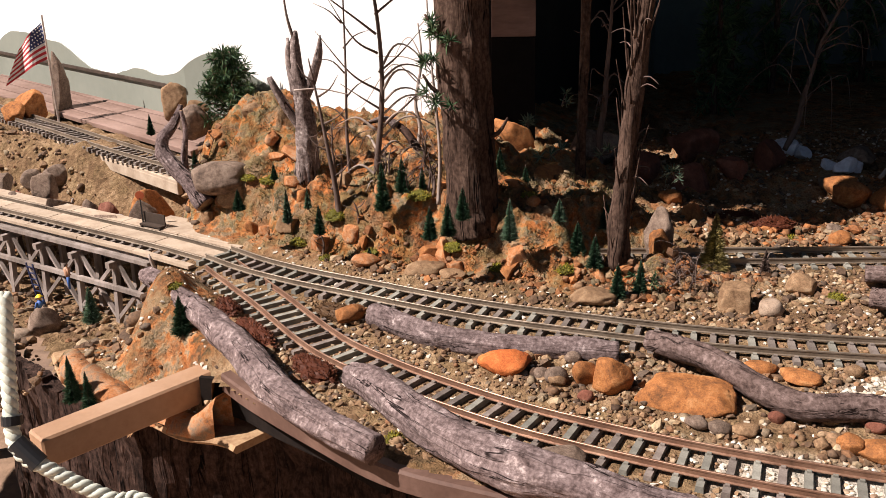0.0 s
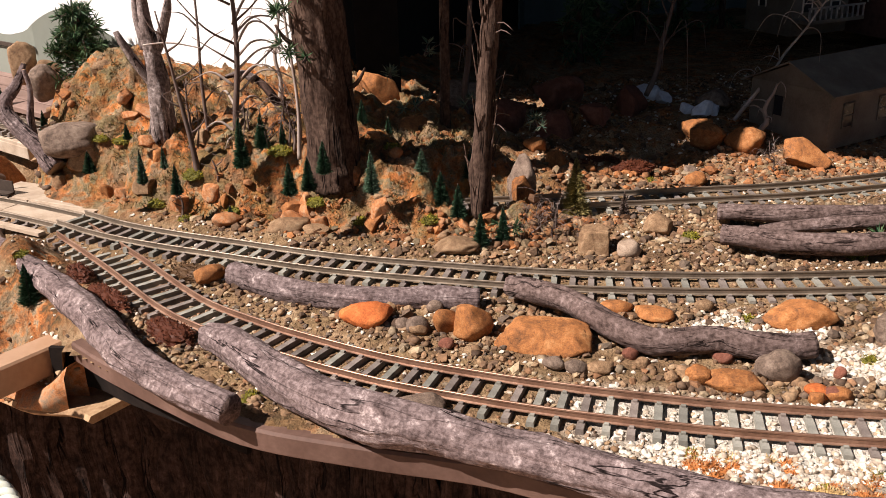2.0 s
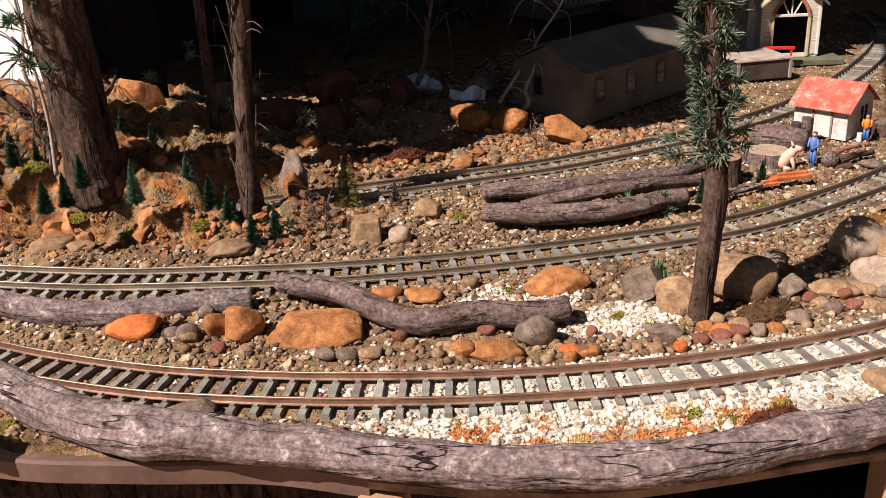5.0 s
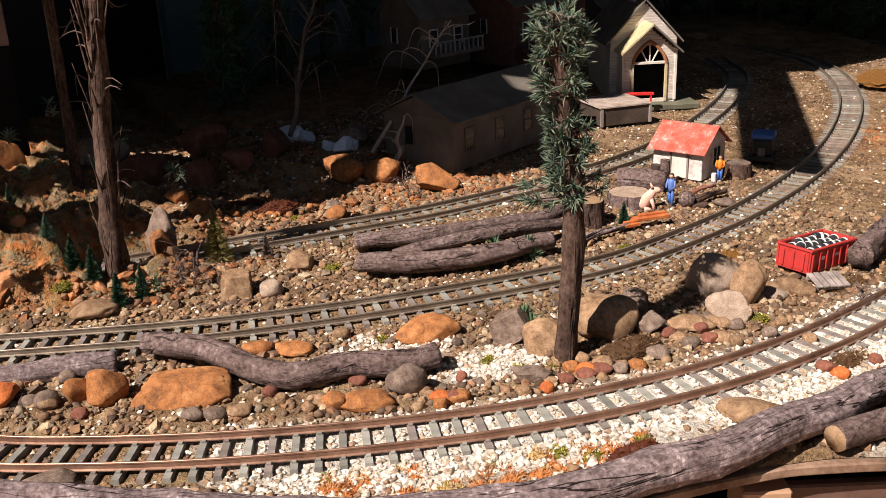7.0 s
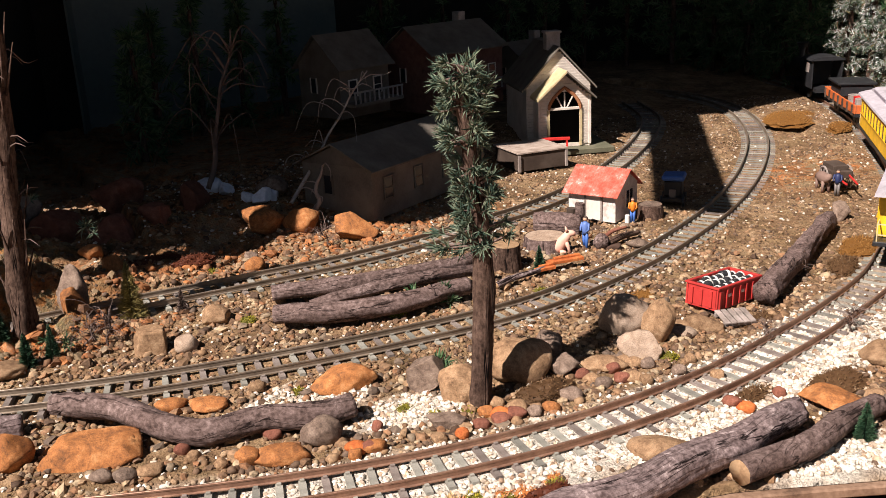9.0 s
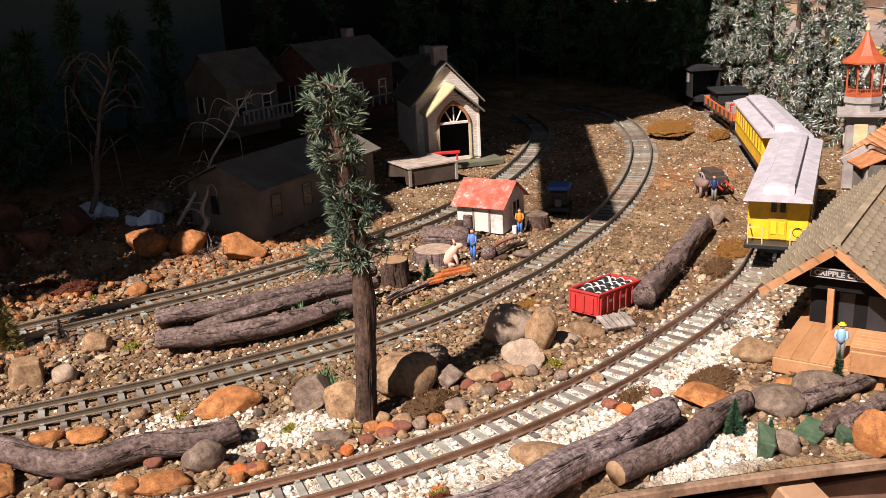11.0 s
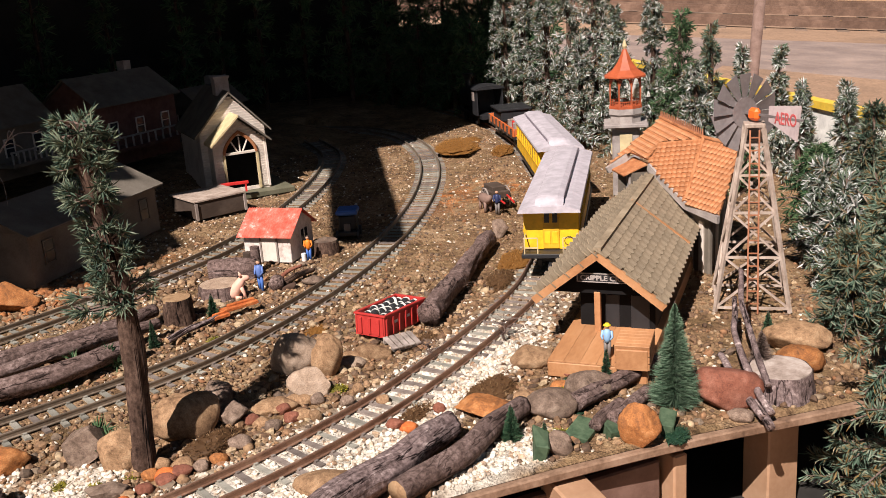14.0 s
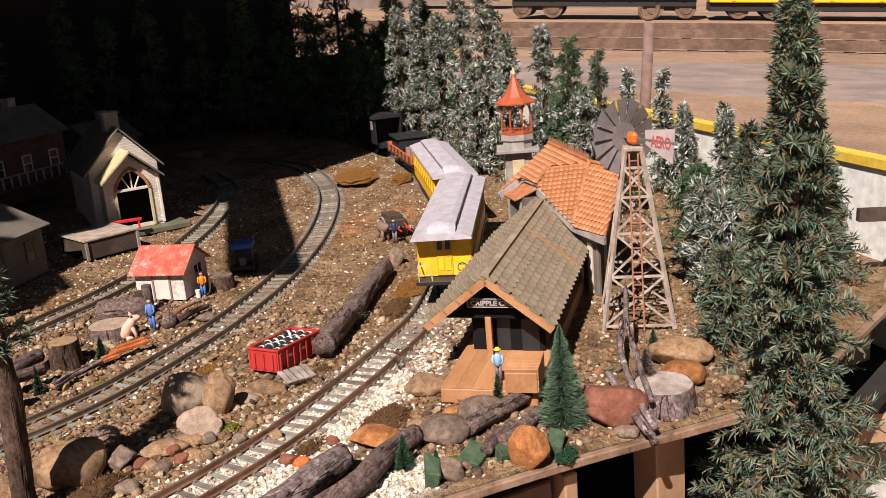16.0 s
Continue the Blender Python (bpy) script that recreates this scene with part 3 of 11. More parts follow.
def build_ground():
    step = 0.0105
    # a finer mesh over the broken bank
    xs = np.r_[np.arange(-1.7, -0.26, step), np.arange(-0.26, 0.66, 0.0052), np.arange(0.66, 3.45, step)]
    ys = np.r_[np.arange(0.30, 1.22, step), np.arange(1.22, 1.98, 0.0052), np.arange(1.98, 3.45, step)]
    gx, gy = (a.ravel() for a in np.meshgrid(xs, ys, indexing="ij"))
    c = np.zeros(len(gx), bool)
    for (x1, y1), (x2, y2) in zip(DECK, DECK[1:] + DECK[:1]):
        c ^= ((y1 > gy) != (y2 > gy)) & (gx < (x2 - x1) * (gy - y1) / (y2 - y1 + 1e-12) + x1)
    # draw the outermost points on to the rim
    rim = np.abs(dist_to(gx, gy, EDGE)) < step * 1.2
    keep = c | (rim & (gx < -0.06)) | ((np.abs(dist_to(gx, gy, RIM)) < step * 1.6) & (gx > 0.10))
    n = len(ys)
    grid = keep.reshape(len(xs), n)
    quad = grid[:-1, :-1] & grid[1:, :-1] & grid[:-1, 1:] & grid[1:, 1:]
    ii, jj = np.nonzero(quad)
    faces = np.stack([ii * n + jj, (ii + 1) * n + jj, (ii + 1) * n + jj + 1, ii * n + jj + 1], 1)
    used = np.unique(faces)
    back = np.full(len(gx), -1)
    back[used] = np.arange(len(used))
    x, y = gx[used], gy[used]
    out = ~c[used] & (x > 0.10)
    if out.any():
        x[out], y[out] = nearest_on(x[out], y[out], RIM)
    z = land(x, y)
    z = np.where(c[used], z, np.minimum(z, np.where(x > 0.10, -0.0015, -0.02 - 0.052 * (1 - ss(-0.06, -0.01, x)))))
    lip = (x > 0.0) & (x < 0.25) & (np.abs(dist_to(x, y, EDGE)) < 0.05)
    z = np.where(lip, np.maximum(z, -0.008), z)
    me = bpy.data.meshes.new("ground")
    me.from_pydata(np.stack([x, y, z], 1).tolist(), [], back[faces].tolist())
    me.polygons.foreach_set("use_smooth", [True] * len(me.polygons))
    r, hill = rust_zone(x, y)
    zones = {"rust": r * (0.75 + 0.7 * fuzz(x, y, 22, 7)), "pale": 0.8 * white_zone(x, y), "moss": np.maximum(0.4 * hill, 0.15)}
    for k, v in zones.items():
        a = me.attributes.new(k, "FLOAT", "POINT")
        a.data.foreach_set("value", np.clip(v, 0, 1).tolist())
    me.materials.append(M["soil"])
    return tagged(new("ground", me), "rust and brown scenery soil over the layout table", "ground", kind="structure")


ground = build_ground()


# ---- fascia, deck rim and the boarding below ----

def edge_strip(line, profile):
    """A bar with that profile (outwards, up) along the edge of the deck."""
    bm = bmesh.new()
    prev = None
    n = len(profile)
    for i, p in enumerate(line):
        t = line[min(i + 1, len(line) - 1)] - line[max(i - 1, 0)]
        t /= np.linalg.norm(t)
        o = np.array((t[1], -t[0]))
        ring = [bm.verts.new((p[0] + o[0] * a, p[1] + o[1] * a, z)) for a, z in profile]
        if prev:
            for k in range(n):
                bm.faces.new((prev[k], prev[(k + 1) % n], ring[(k + 1) % n], ring[k]))
        else:
            bm.faces.new(ring)
        prev = ring
    bm.faces.new(prev[::-1])
    bmesh.ops.recalc_face_normals(bm, faces=bm.faces)
    return bm


def build_fascia():
    """The painted rim board along the front edge, the rounded bay board, and the deck under the soil."""
    line = spline(EDGE, 0.02)
    near, far = [q for q in spline(RIM, 0.02) if q[0] < 0.53], [q for q in spline(RIM, 0.02) if q[0] > 0.505]
    tagged(part("trim_deck_rim", edge_strip(near, ((-0.006, -0.024), (0.005, -0.024), (0.007, -0.022), (0.007, -0.003), (0.005, 0.0), (-0.006, 0.0))), "fascia"), "brown painted rim board along the layout edge", "trim", kind="structure")
    tagged(part("trim_deck_edge", edge_strip(far, ((-0.03, -0.0125), (0.0075, -0.0125), (0.0088, -0.011), (0.0088, -0.004), (0.007, -0.0025), (-0.03, -0.0025))), "deck_edge"), "worn brown plywood edge of the layout deck", "trim", kind="structure")
    bay = [q for q in line if -0.275 < q[0] < 0.05]
    tagged(part("trim_bay_board", edge_strip(bay, ((-0.05, -0.082), (0.006, -0.082), (0.010, -0.077), (0.006, -0.072), (-0.05, -0.072))), "log_end"), "thin rounded plywood board under the mound", "trim", kind="structure")
    # added strip whose near-black colour paints the shade under the rim
    under = [q for q in spline(EDGE, 0.01) if -0.03 < q[0] < 0.20]
    tagged(part("trim_under_rim", edge_strip(under, ((-0.030, -0.060), (-0.024, -0.060), (-0.024, -0.012), (-0.030, -0.012))), "soot_wood"), "near-black strip painting the shade below the rim of the layout", "trim", kind="structure")
    # the plaster skirt that closes the front of the mound
    bm = bmesh.new()
    prev = None
    for q in [q for q in spline(EDGE, 0.006) if -0.24 < q[0] < 0.012]:
        g = ground_at(q[0] + 0.012, q[1] + 0.016)
        w = 0.004 * noise.noise(Vector((q[0] * 40, q[1] * 40, 0)))
        ring = [bm.verts.new((q[0] - 0.006 + a, q[1] - 0.008 + b, z)) for a, b, z in ((0.02, 0.028, g + 0.001), (0.007, 0.010, g + 0.001), (0.001 + w, w, g - 0.010), (w, w, min(g - 0.012, -0.074)), (0.02, 0.028, min(g - 0.012, -0.074)))]
        if prev:
            for k in range(5):
                bm.faces.new((prev[k], prev[(k + 1) % 5], ring[(k + 1) % 5], ring[k]))
        prev = ring
    bmesh.ops.recalc_face_normals(bm, faces=bm.faces)
    tagged(part("trim_plaster_skirt", bm, "crag", smooth=True), "rough ochre plaster edge of the mound", "trim", kind="structure")
    # the deck slab
    bm = bmesh.new()
    poly = [(p[0], p[1]) for p in line if p[0] > 0.75] + DECK[len(EDGE):-1] + [(-1.7, 2.7), (-0.3, 1.9), (0.3, 1.5), (0.75, 1.2)]
    top = [bm.verts.new((x, y, -0.15)) for x, y in poly]
    f = bm.faces.new(top)
    r = bmesh.ops.extrude_face_region(bm, geom=[f])
    bmesh.ops.translate(bm, verts=[v for v in r["geom"] if isinstance(v, bmesh.types.BMVert)], vec=(0, 0, -0.02))
    bmesh.ops.recalc_face_normals(bm, faces=bm.faces)
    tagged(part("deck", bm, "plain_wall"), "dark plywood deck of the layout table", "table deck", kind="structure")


build_fascia()


# ---- tracks ----
def tie_mesh(name, mat, length=0.078):
    bm = bmesh.new()
    r = bmesh.ops.create_cube(bm, size=1.0, matrix=Matrix.Diagonal((0.0082, length, 0.0075, 1)))
    for v in r["verts"]:
        if v.co.z > 0:
            v.co.x *= 0.86
            v.co.y *= 0.985
    for sy in (-1, 1):
        for off in (-0.0042, 0.0042):
            bmesh.ops.create_cube(bm, size=1.0, matrix=pose(0, sy * 0.0232 + off, 0.0045) @ Matrix.Diagonal((0.0044, 0.0032, 0.0024, 1)))
    me = bpy.data.meshes.new(name)
    bm.to_mesh(me)
    bm.free()
    me.materials.append(M[mat])
    return me


TIES = {k: tie_mesh("tie", k) for k in ("tie", "tie_grey")}
RAIL = [(0.78 * a, h) for a, h in [(-0.0030, 0), (0.0030, 0), (0.0030, 0.0009), (0.0007, 0.0018), (0.0007, 0.0058), (0.0015, 0.0064), (0.0015, 0.0080), (0.0010, 0.0084), (-0.0010, 0.0084), (-0.0015, 0.0080),
        (-0.0015, 0.0064), (-0.0007, 0.0058), (-0.0007, 0.0018), (-0.0030, 0.0009)]]


def sweep_rail(line, side, z, gap=()):
    bm = bmesh.new()
    prev = None
    n = len(line)
    for i, p in enumerate(line):
        t = line[min(i + 1, n - 1)] - line[max(i - 1, 0)]
        t /= np.linalg.norm(t)
        o = np.array((-t[1], t[0]))
        c = p + o * side
        ring = [bm.verts.new((c[0] + o[0] * a, c[1] + o[1] * a, z + h)) for a, h in RAIL]
        if prev:
            for k in range(len(RAIL)):
                bm.faces.new((prev[k], ring[k], ring[(k + 1) % len(RAIL)], prev[(k + 1) % len(RAIL)]))
        else:
            bm.faces.new(ring)
        prev = ring
    bm.faces.new(list(reversed(prev)))
    return bm


def build_track(label, ctrl, base, rail="rail", tie=("tie", "tie"), skip=None, pitch=0.0222):
    """base: the height of the ties' undersides."""
    th = thing("model_railway_track", label, "railway track")
    line = spline(ctrl, 0.012)
    for side in (-0.0232, 0.0232):
        part("rail", sweep_rail(line, side, base + 0.0078), rail, th, smooth=False)
    pts = spline(ctrl, pitch)
    rng = random.Random(len(pts))
    for i, p in enumerate(pts):
        if skip and skip(p):
            continue
        t = pts[min(i + 1, len(pts) - 1)] - pts[max(i - 1, 0)]
        ob = new("tie", TIES[tie[0] if rng.random() < 0.5 else tie[1]])
        ob.parent = th
        ob.matrix_basis = pose(p[0], p[1], base + 0.00375 + rng.uniform(-0.0006, 0.0004), 0, 0, math.degrees(math.atan2(t[1], t[0])) + rng.uniform(-1.5, 1.5))
    return th


build_track("model track with reddish rails on grey ties in white gravel", T1[1:], -0.002, "rail", ("tie", "tie_grey"))
build_track("model track with dull tan rails on grey ties", T2, 0.005, "rail_dark", ("tie", "tie_grey"))
build_track("narrow model track with dull rails behind the stacked logs", T3, 0.013, "rail_dark", ("tie", "tie_grey"))
build_track("model track leading over the timber trestle to the turnout", TM, -0.002, "rail_dark", ("tie", "tie"))
build_track("upper model track along the stepped boards below the backdrop", TU, 0.044, "rail_dark", ("tie", "tie"))


# ---- logs ----
def build_log(label, pts, radii, mat="log", seed=1.0, sides=34, rough=0.07, name="log", step=0.0045, bark=0.06, end="log_end"):
    sides = max(sides, 14)
    pr = spline([(*p, r) for p, r in zip(pts, radii)], step)
    wob = [(q[0], q[1] + 0.004 * noise.noise(Vector((q[0] * 14 + seed, seed, 0))), q[2] + 0.003 * noise.noise(Vector((q[0] * 14, seed, 5)))) for q in pr]
    bm = bmesh.new()
    tube(bm, wob, [q[3] for q in pr], sides, rough, seed, cap_mat=1, wob=26.0, bark=bark)
    # a local frame whose z runs along the log, so that the bark's fibres follow it
    a, b = Vector(wob[0]), Vector(wob[-1])
    m = Matrix.Translation(a) @ (b - a).to_track_quat("Z", "X").to_matrix().to_4x4()
    bm.transform(m.inverted())
    return tagged(part(name, bm, [mat, end], smooth=True, m=m), label, "log")


build_log("long weathered grey driftwood log lying along the layout edge", [(0.172, 1.169, 0.020), (0.200, 1.138, 0.023), (0.240, 1.076, 0.024), (0.288, 1.012, 0.024), (0.334, 0.969, 0.026), (0.375, 0.945, 0.025), (0.416, 0.920, 0.024), (0.474, 0.886, 0.023), (0.545, 0.838, 0.022), (0.64, 0.788, 0.022), (0.735, 0.752, 0.024), (0.81, 0.747, 0.024), (0.92, 0.736, 0.025), (0.99, 0.742, 0.025), (1.06, 0.745, 0.024), (1.145, 0.757, 0.022)],
          [0.0140, 0.0175, 0.0196, 0.0201, 0.0228, 0.0206, 0.0185, 0.0175, 0.0170, 0.0170, 0.0175, 0.0175, 0.0175, 0.0175, 0.0165, 0.0150], seed=3.1, sides=48, rough=0.13, end="log_dark")
build_log("twisted grey driftwood branch on the layout edge beside the track", [(-0.150, 1.495, 0.020), (-0.133, 1.472, 0.024), (-0.073, 1.393, 0.026), (-0.009, 1.301, 0.028), (0.044, 1.216, 0.026), (0.083, 1.151, 0.026), (0.126, 1.091, 0.024), (0.165, 1.050, 0.022), (0.208, 1.013, 0.020)],
          [0.010, 0.0134, 0.0149, 0.0173, 0.0193, 0.0188, 0.0172, 0.0155, 0.0145], seed=7.7, sides=44, rough=0.15, end="log_dark")
build_log("grey weathered log lying beside the middle track", [(0.185, 1.335, 0.020), (0.25, 1.277, 0.019), (0.32, 1.241, 0.018), (0.381, 1.227, 0.018), (0.427, 1.224, 0.018), (0.471, 1.216, 0.017)],
          [0.0155, 0.0155, 0.0142, 0.014, 0.0136, 0.0122], seed=11.0, end="log_dark")
build_log("crooked dark grey log resting on the rocks between the tracks", [(0.505, 1.218, 0.030), (0.533, 1.192, 0.031), (0.564, 1.160, 0.030), (0.595, 1.112, 0.024), (0.632, 1.075, 0.020), (0.692, 1.064, 0.020), (0.737, 1.047, 0.020), (0.783, 1.041, 0.020)],
          [0.0115, 0.0139, 0.0138, 0.0134, 0.0143, 0.0139, 0.014, 0.0135], "log_dark", seed=15.0, end="log_dark")

# ---- loose gravel ----
def ico_base():
    bm = bmesh.new()
    bmesh.ops.create_icosphere(bm, subdivisions=1, radius=1.0)
    v = np.array([tuple(q.co) for q in bm.verts])
    f = np.array([[q.index for q in g.verts] for g in bm.faces])
    bm.free()
    return v, f


ICO_V, ICO_F = ico_base()
RNG = np.random.default_rng(5)


def scatter(name, label, mat, x, y, size, sink=0.3):
    """Many small stones, joined into one mesh, with irregular shapes."""
    n = len(x)
    z = land(x, y)
    shape = ICO_V[None] * (1 + 0.28 * RNG.standard_normal((n, 12, 1)).clip(-1.2, 1.2))
    shape = shape * RNG.uniform(0.6, 1.15, (n, 1, 3))
    q = RNG.standard_normal((n, 4))
    q /= np.linalg.norm(q, axis=1, keepdims=True)
    w, a, b, c = q.T
    rot = np.stack([1 - 2 * (b * b + c * c), 2 * (a * b - c * w), 2 * (a * c + b * w), 2 * (a * b + c * w), 1 - 2 * (a * a + c * c), 2 * (b * c - a * w),
                    2 * (a * c - b * w), 2 * (b * c + a * w), 1 - 2 * (a * a + b * b)], 1).reshape(n, 3, 3)
    p = np.einsum("nij,nkj->nki", rot, shape) * np.asarray(size)[:, None, None]
    p[..., 2] *= 0.75
    p += np.stack([x, y, z + np.asarray(size) * (0.5 - sink)], 1)[:, None]
    f = (ICO_F[None] + 12 * np.arange(n)[:, None, None]).reshape(-1, 3)
    me = bpy.data.meshes.new(name)
    me.from_pydata(p.reshape(-1, 3).tolist(), [], f.tolist())
    me.polygons.foreach_set("use_smooth", (RNG.random(n) < 0.3).repeat(20).tolist())
    me.materials.append(M[mat])
    return tagged(new(name, me), label, "gravel", kind="stuff")


def clear_of_track(x, y, size):
    """Stones lie between the ties and beside the track, never on them."""
    ok = np.ones(len(x), bool)
    for line in (T1, T2, T3):
        pts = spline(line[1:] if line is T1 else line, 0.0222)
        d = np.abs(dist_to(x, y, line))
        close = d < 0.046
        idx = np.nonzero(close)[0]
        if len(idx) == 0:
            continue
        near = np.sqrt(((x[idx, None] - pts[None, :, 0]) ** 2 + (y[idx, None] - pts[None, :, 1]) ** 2)).argmin(1)
        t = np.gradient(pts, axis=0)
        t /= np.linalg.norm(t, axis=1, keepdims=True)
        along = np.abs((x[idx] - pts[near, 0]) * t[near, 0] + (y[idx] - pts[near, 1]) * t[near, 1])
        rail = np.abs(d[idx] - 0.0232) < size[idx] * 0.8 + 0.003
        bad = rail | ((along < 0.0052 + size[idx] * 0.7) & (d[idx] < 0.041))
        ok[idx[bad]] = False
    return ok


def lay_gravel():
    n = 150000
    x, y = RNG.uniform(-0.25, 2.75, n), RNG.uniform(0.45, 2.2, n)
    more = 48000
    x, y = np.r_[x, RNG.uniform(0.0, 1.5, more)], np.r_[y, RNG.uniform(0.6, 1.6, more)]
    n += more
    c = np.zeros(n, bool)
    for (x1, y1), (x2, y2) in zip(DECK, DECK[1:] + DECK[:1]):
        c ^= ((y1 > y) != (y2 > y)) & (x < (x2 - x1) * (y - y1) / (y2 - y1 + 1e-12) + x1)
    c &= np.abs(dist_to(x, y, EDGE)) > 0.012
    x, y = x[c], y[c]
    s = dist_to(x, y, FOOT)
    white = white_zone(x, y)
    rust, hill = rust_zone(x, y)
    patch = fuzz(x, y, 6.0, 9.0)
    near = np.minimum.reduce([np.abs(dist_to(x, y, t)) for t in (T1, T2, T3)])
    u = RNG.random(len(x))
    # white ballast
    bare = np.maximum.reduce([bump2(x, y, cx, cy, rx, ry, 4) for cx, cy, rx, ry in ((0.905, 0.805, 0.062, 0.026), (0.72, 0.81, 0.085, 0.035), (0.80, 0.785, 0.05, 0.02))])
    w = (u < white * 1.1) & (white > 0.12) & (bare < 0.5)
    size = RNG.uniform(0.0019, 0.0044, w.sum())
    k = clear_of_track(x[w], y[w], size)
    scatter("white_ballast", "white crushed stone ballast round the near track", "white_gravel", x[w][k], y[w][k], size[k])
    # brown gravel everywhere else on the flat
    dens = (1 - 0.55 * ((s > -0.05) & (s < 0.05) & (x < 0.6))) * np.where(near < 0.05, 0.8, 0.62 + 0.5 * patch) * (1 - 0.93 * hill) * (1 - 0.8 * (x < 0.05)) * (1 - 0.55 * np.clip(rust, 0, 1)) * np.where(x > 1.5, 1.30, 1.0)
    g = ~w & (RNG.random(len(x)) < dens * 0.56) & ((bare < 0.5) | (RNG.random(len(x)) < 0.25))
    size = np.where(near[g] < 0.05, RNG.uniform(0.0024, 0.0044, g.sum()), RNG.gamma(2.2, 0.00120, g.sum()) + 0.0019)
    size = 0.86 * np.clip(size, 0.0021, 0.0105) * (1 - 0.42 * ss(1.35, 1.75, x[g] + 0.25 * y[g] - 0.3))
    k = clear_of_track(x[g], y[g], size)
    scatter("brown_gravel", "mixed brown and grey gravel between the tracks", "gravel", x[g][k], y[g][k], size[k])
    # a sprinkle of pale chips over all
    g = ~w & (RNG.random(len(x)) < np.where(x > 1.5, 0.030, 0.060)) & (hill < 0.5)
    size = RNG.uniform(0.0018, 0.0038, g.sum())
    k = clear_of_track(x[g], y[g], size)
    scatter("pale_chips", "scattered pale stone chips on the soil", "white_gravel", x[g][k], y[g][k], size[k])
    # rusty rubble at the foot of the bank and behind the far track
    foot = ((s > -0.035) & (s < 0.03) & (x < 0.75) & (x > 0.15)) | ((y > 1.54) & (y < 1.68) & (x > 0.62) & (x < 1.2)) | ((hill > 0.5) & (RNG.random(len(x)) < 0.04))
    g = foot & (RNG.random(len(x)) < np.where(x < 0.45, 0.12, 0.30)) & (near > 0.055)
    size = np.clip(RNG.gamma(3.2, 0.0011, g.sum()) + 0.002, 0.002, 0.010)
    scatter("rusty_rubble", "rust-orange rubble along the foot of the bank", "orange_gravel", x[g], y[g], size)


lay_gravel()
n = 7000
_x, _y = RNG.uniform(-1.05, -0.13, n), RNG.uniform(1.36, 2.55, n)
_q = dist_to(_x, _y, TM)
_k = (_q < 0.33) & (np.abs(dist_to(_x, _y, TU)) > 0.055) & (np.abs(dist_to(_x, _y, TM)) > 0.02) & (np.abs(dist_to(_x, _y, EDGE)) > 0.02)
scatter("pit_rubble", "dark and pale rubble below the trestle", "gravel", _x[_k], _y[_k], RNG.gamma(2.4, 0.0021, _k.sum()).clip(0.003, 0.013))


# ---- rocks ----
ROCK_NO = [0]


def rock(label, x, y, sx, sy, sz, rz=0.0, mat="rock_orange", tilt=(0, 0), hard=0.5, z=None, sink=0.18, group=""):
    """A stone about sx by sy by sz; hard: 0 worn round, 1 broken with flat faces."""
    ROCK_NO[0] += 1
    seed = ROCK_NO[0] * 3.7
    rng = random.Random(ROCK_NO[0])
    bm = bmesh.new()
    bmesh.ops.create_icosphere(bm, subdivisions=4 if max(sx, sy, sz) > 0.032 else 3, radius=1.0)
    sx, sy, sz = sx * 1.12, sy * 1.12, sz * 1.10
    planes = [(Vector((rng.gauss(0, 1), rng.gauss(0, 1), rng.gauss(0, 0.8))).normalized(), rng.uniform(0.82 - 0.42 * min(1, hard), 0.88 - 0.16 * min(1, hard))) for _ in range(int(4 + 9 * min(1, hard)))]
    if hard > 1:
        planes = [(Vector((a + rng.uniform(-0.3, 0.3), b + rng.uniform(-0.3, 0.3), c + rng.uniform(-0.22, 0.22))).normalized(), rng.uniform(0.52, 0.70)) for a, b, c in ((1, 0, 0), (-1, 0, 0), (0, 1, 0), (0, -1, 0), (0, 0, 1), (0, 0, -1))]
        planes += [(Vector((rng.choice((-1, 1)), rng.uniform(-0.8, 0.8), rng.uniform(0.2, 0.9))).normalized(), rng.uniform(0.62, 0.76)) for _ in range(4)]
        hard = 0.55
    for v in bm.verts:
        p = v.co.copy()
        r = 1 + 0.16 * noise.noise(p * 1.3 + Vector((seed, 0, 0))) + 0.07 * noise.noise(p * 3.4 + Vector((0, seed, 0)))
        p *= r
        for nrm, d in planes:
            over = p.dot(nrm) - d
            if over > 0:
                p -= nrm * over * (0.97 if len(planes) == 10 else min(0.97, 0.55 + 0.5 * hard))
        p += p.normalized() * (0.014 + 0.026 * hard) * (noise.noise(p * 5 + Vector((0, 0, seed))) + 0.5 * noise.noise(p * 13) + 0.28 * noise.noise(p * 29))
        v.co = Vector((p.x * sx / 1.75, p.y * sy / 1.75, p.z * sz / 1.75))
    lo = min((pose(0, 0, 0, *tilt, 0) @ v.co).z for v in bm.verts)
    g = ground_at(x, y) if z is None else z
    m = pose(x, y, g - lo - sink * sz, tilt[0], tilt[1], rz)
    return tagged(part("rock", bm, mat, smooth=True, m=m), label, "rock", group)



# ---- plants ----
def needle_material(name, cols, rough=0.55):
    n = Nodes(name, max(rough, 0.6), 0, 0.18)
    c = n.ramp(n.island(), [(i / (len(cols) - 1), k) for i, k in enumerate(cols)])
    r = n.math("ADD", n.math("MULTIPLY", n.random(), 0.3), 0.85)
    g = n.t.nodes.new("ShaderNodeCombineColor")
    for i in range(3):
        n.link(r, g.inputs[i])
    n.color(n.mix(1.0, c, g.outputs[0], "MULTIPLY"))
    return n.m


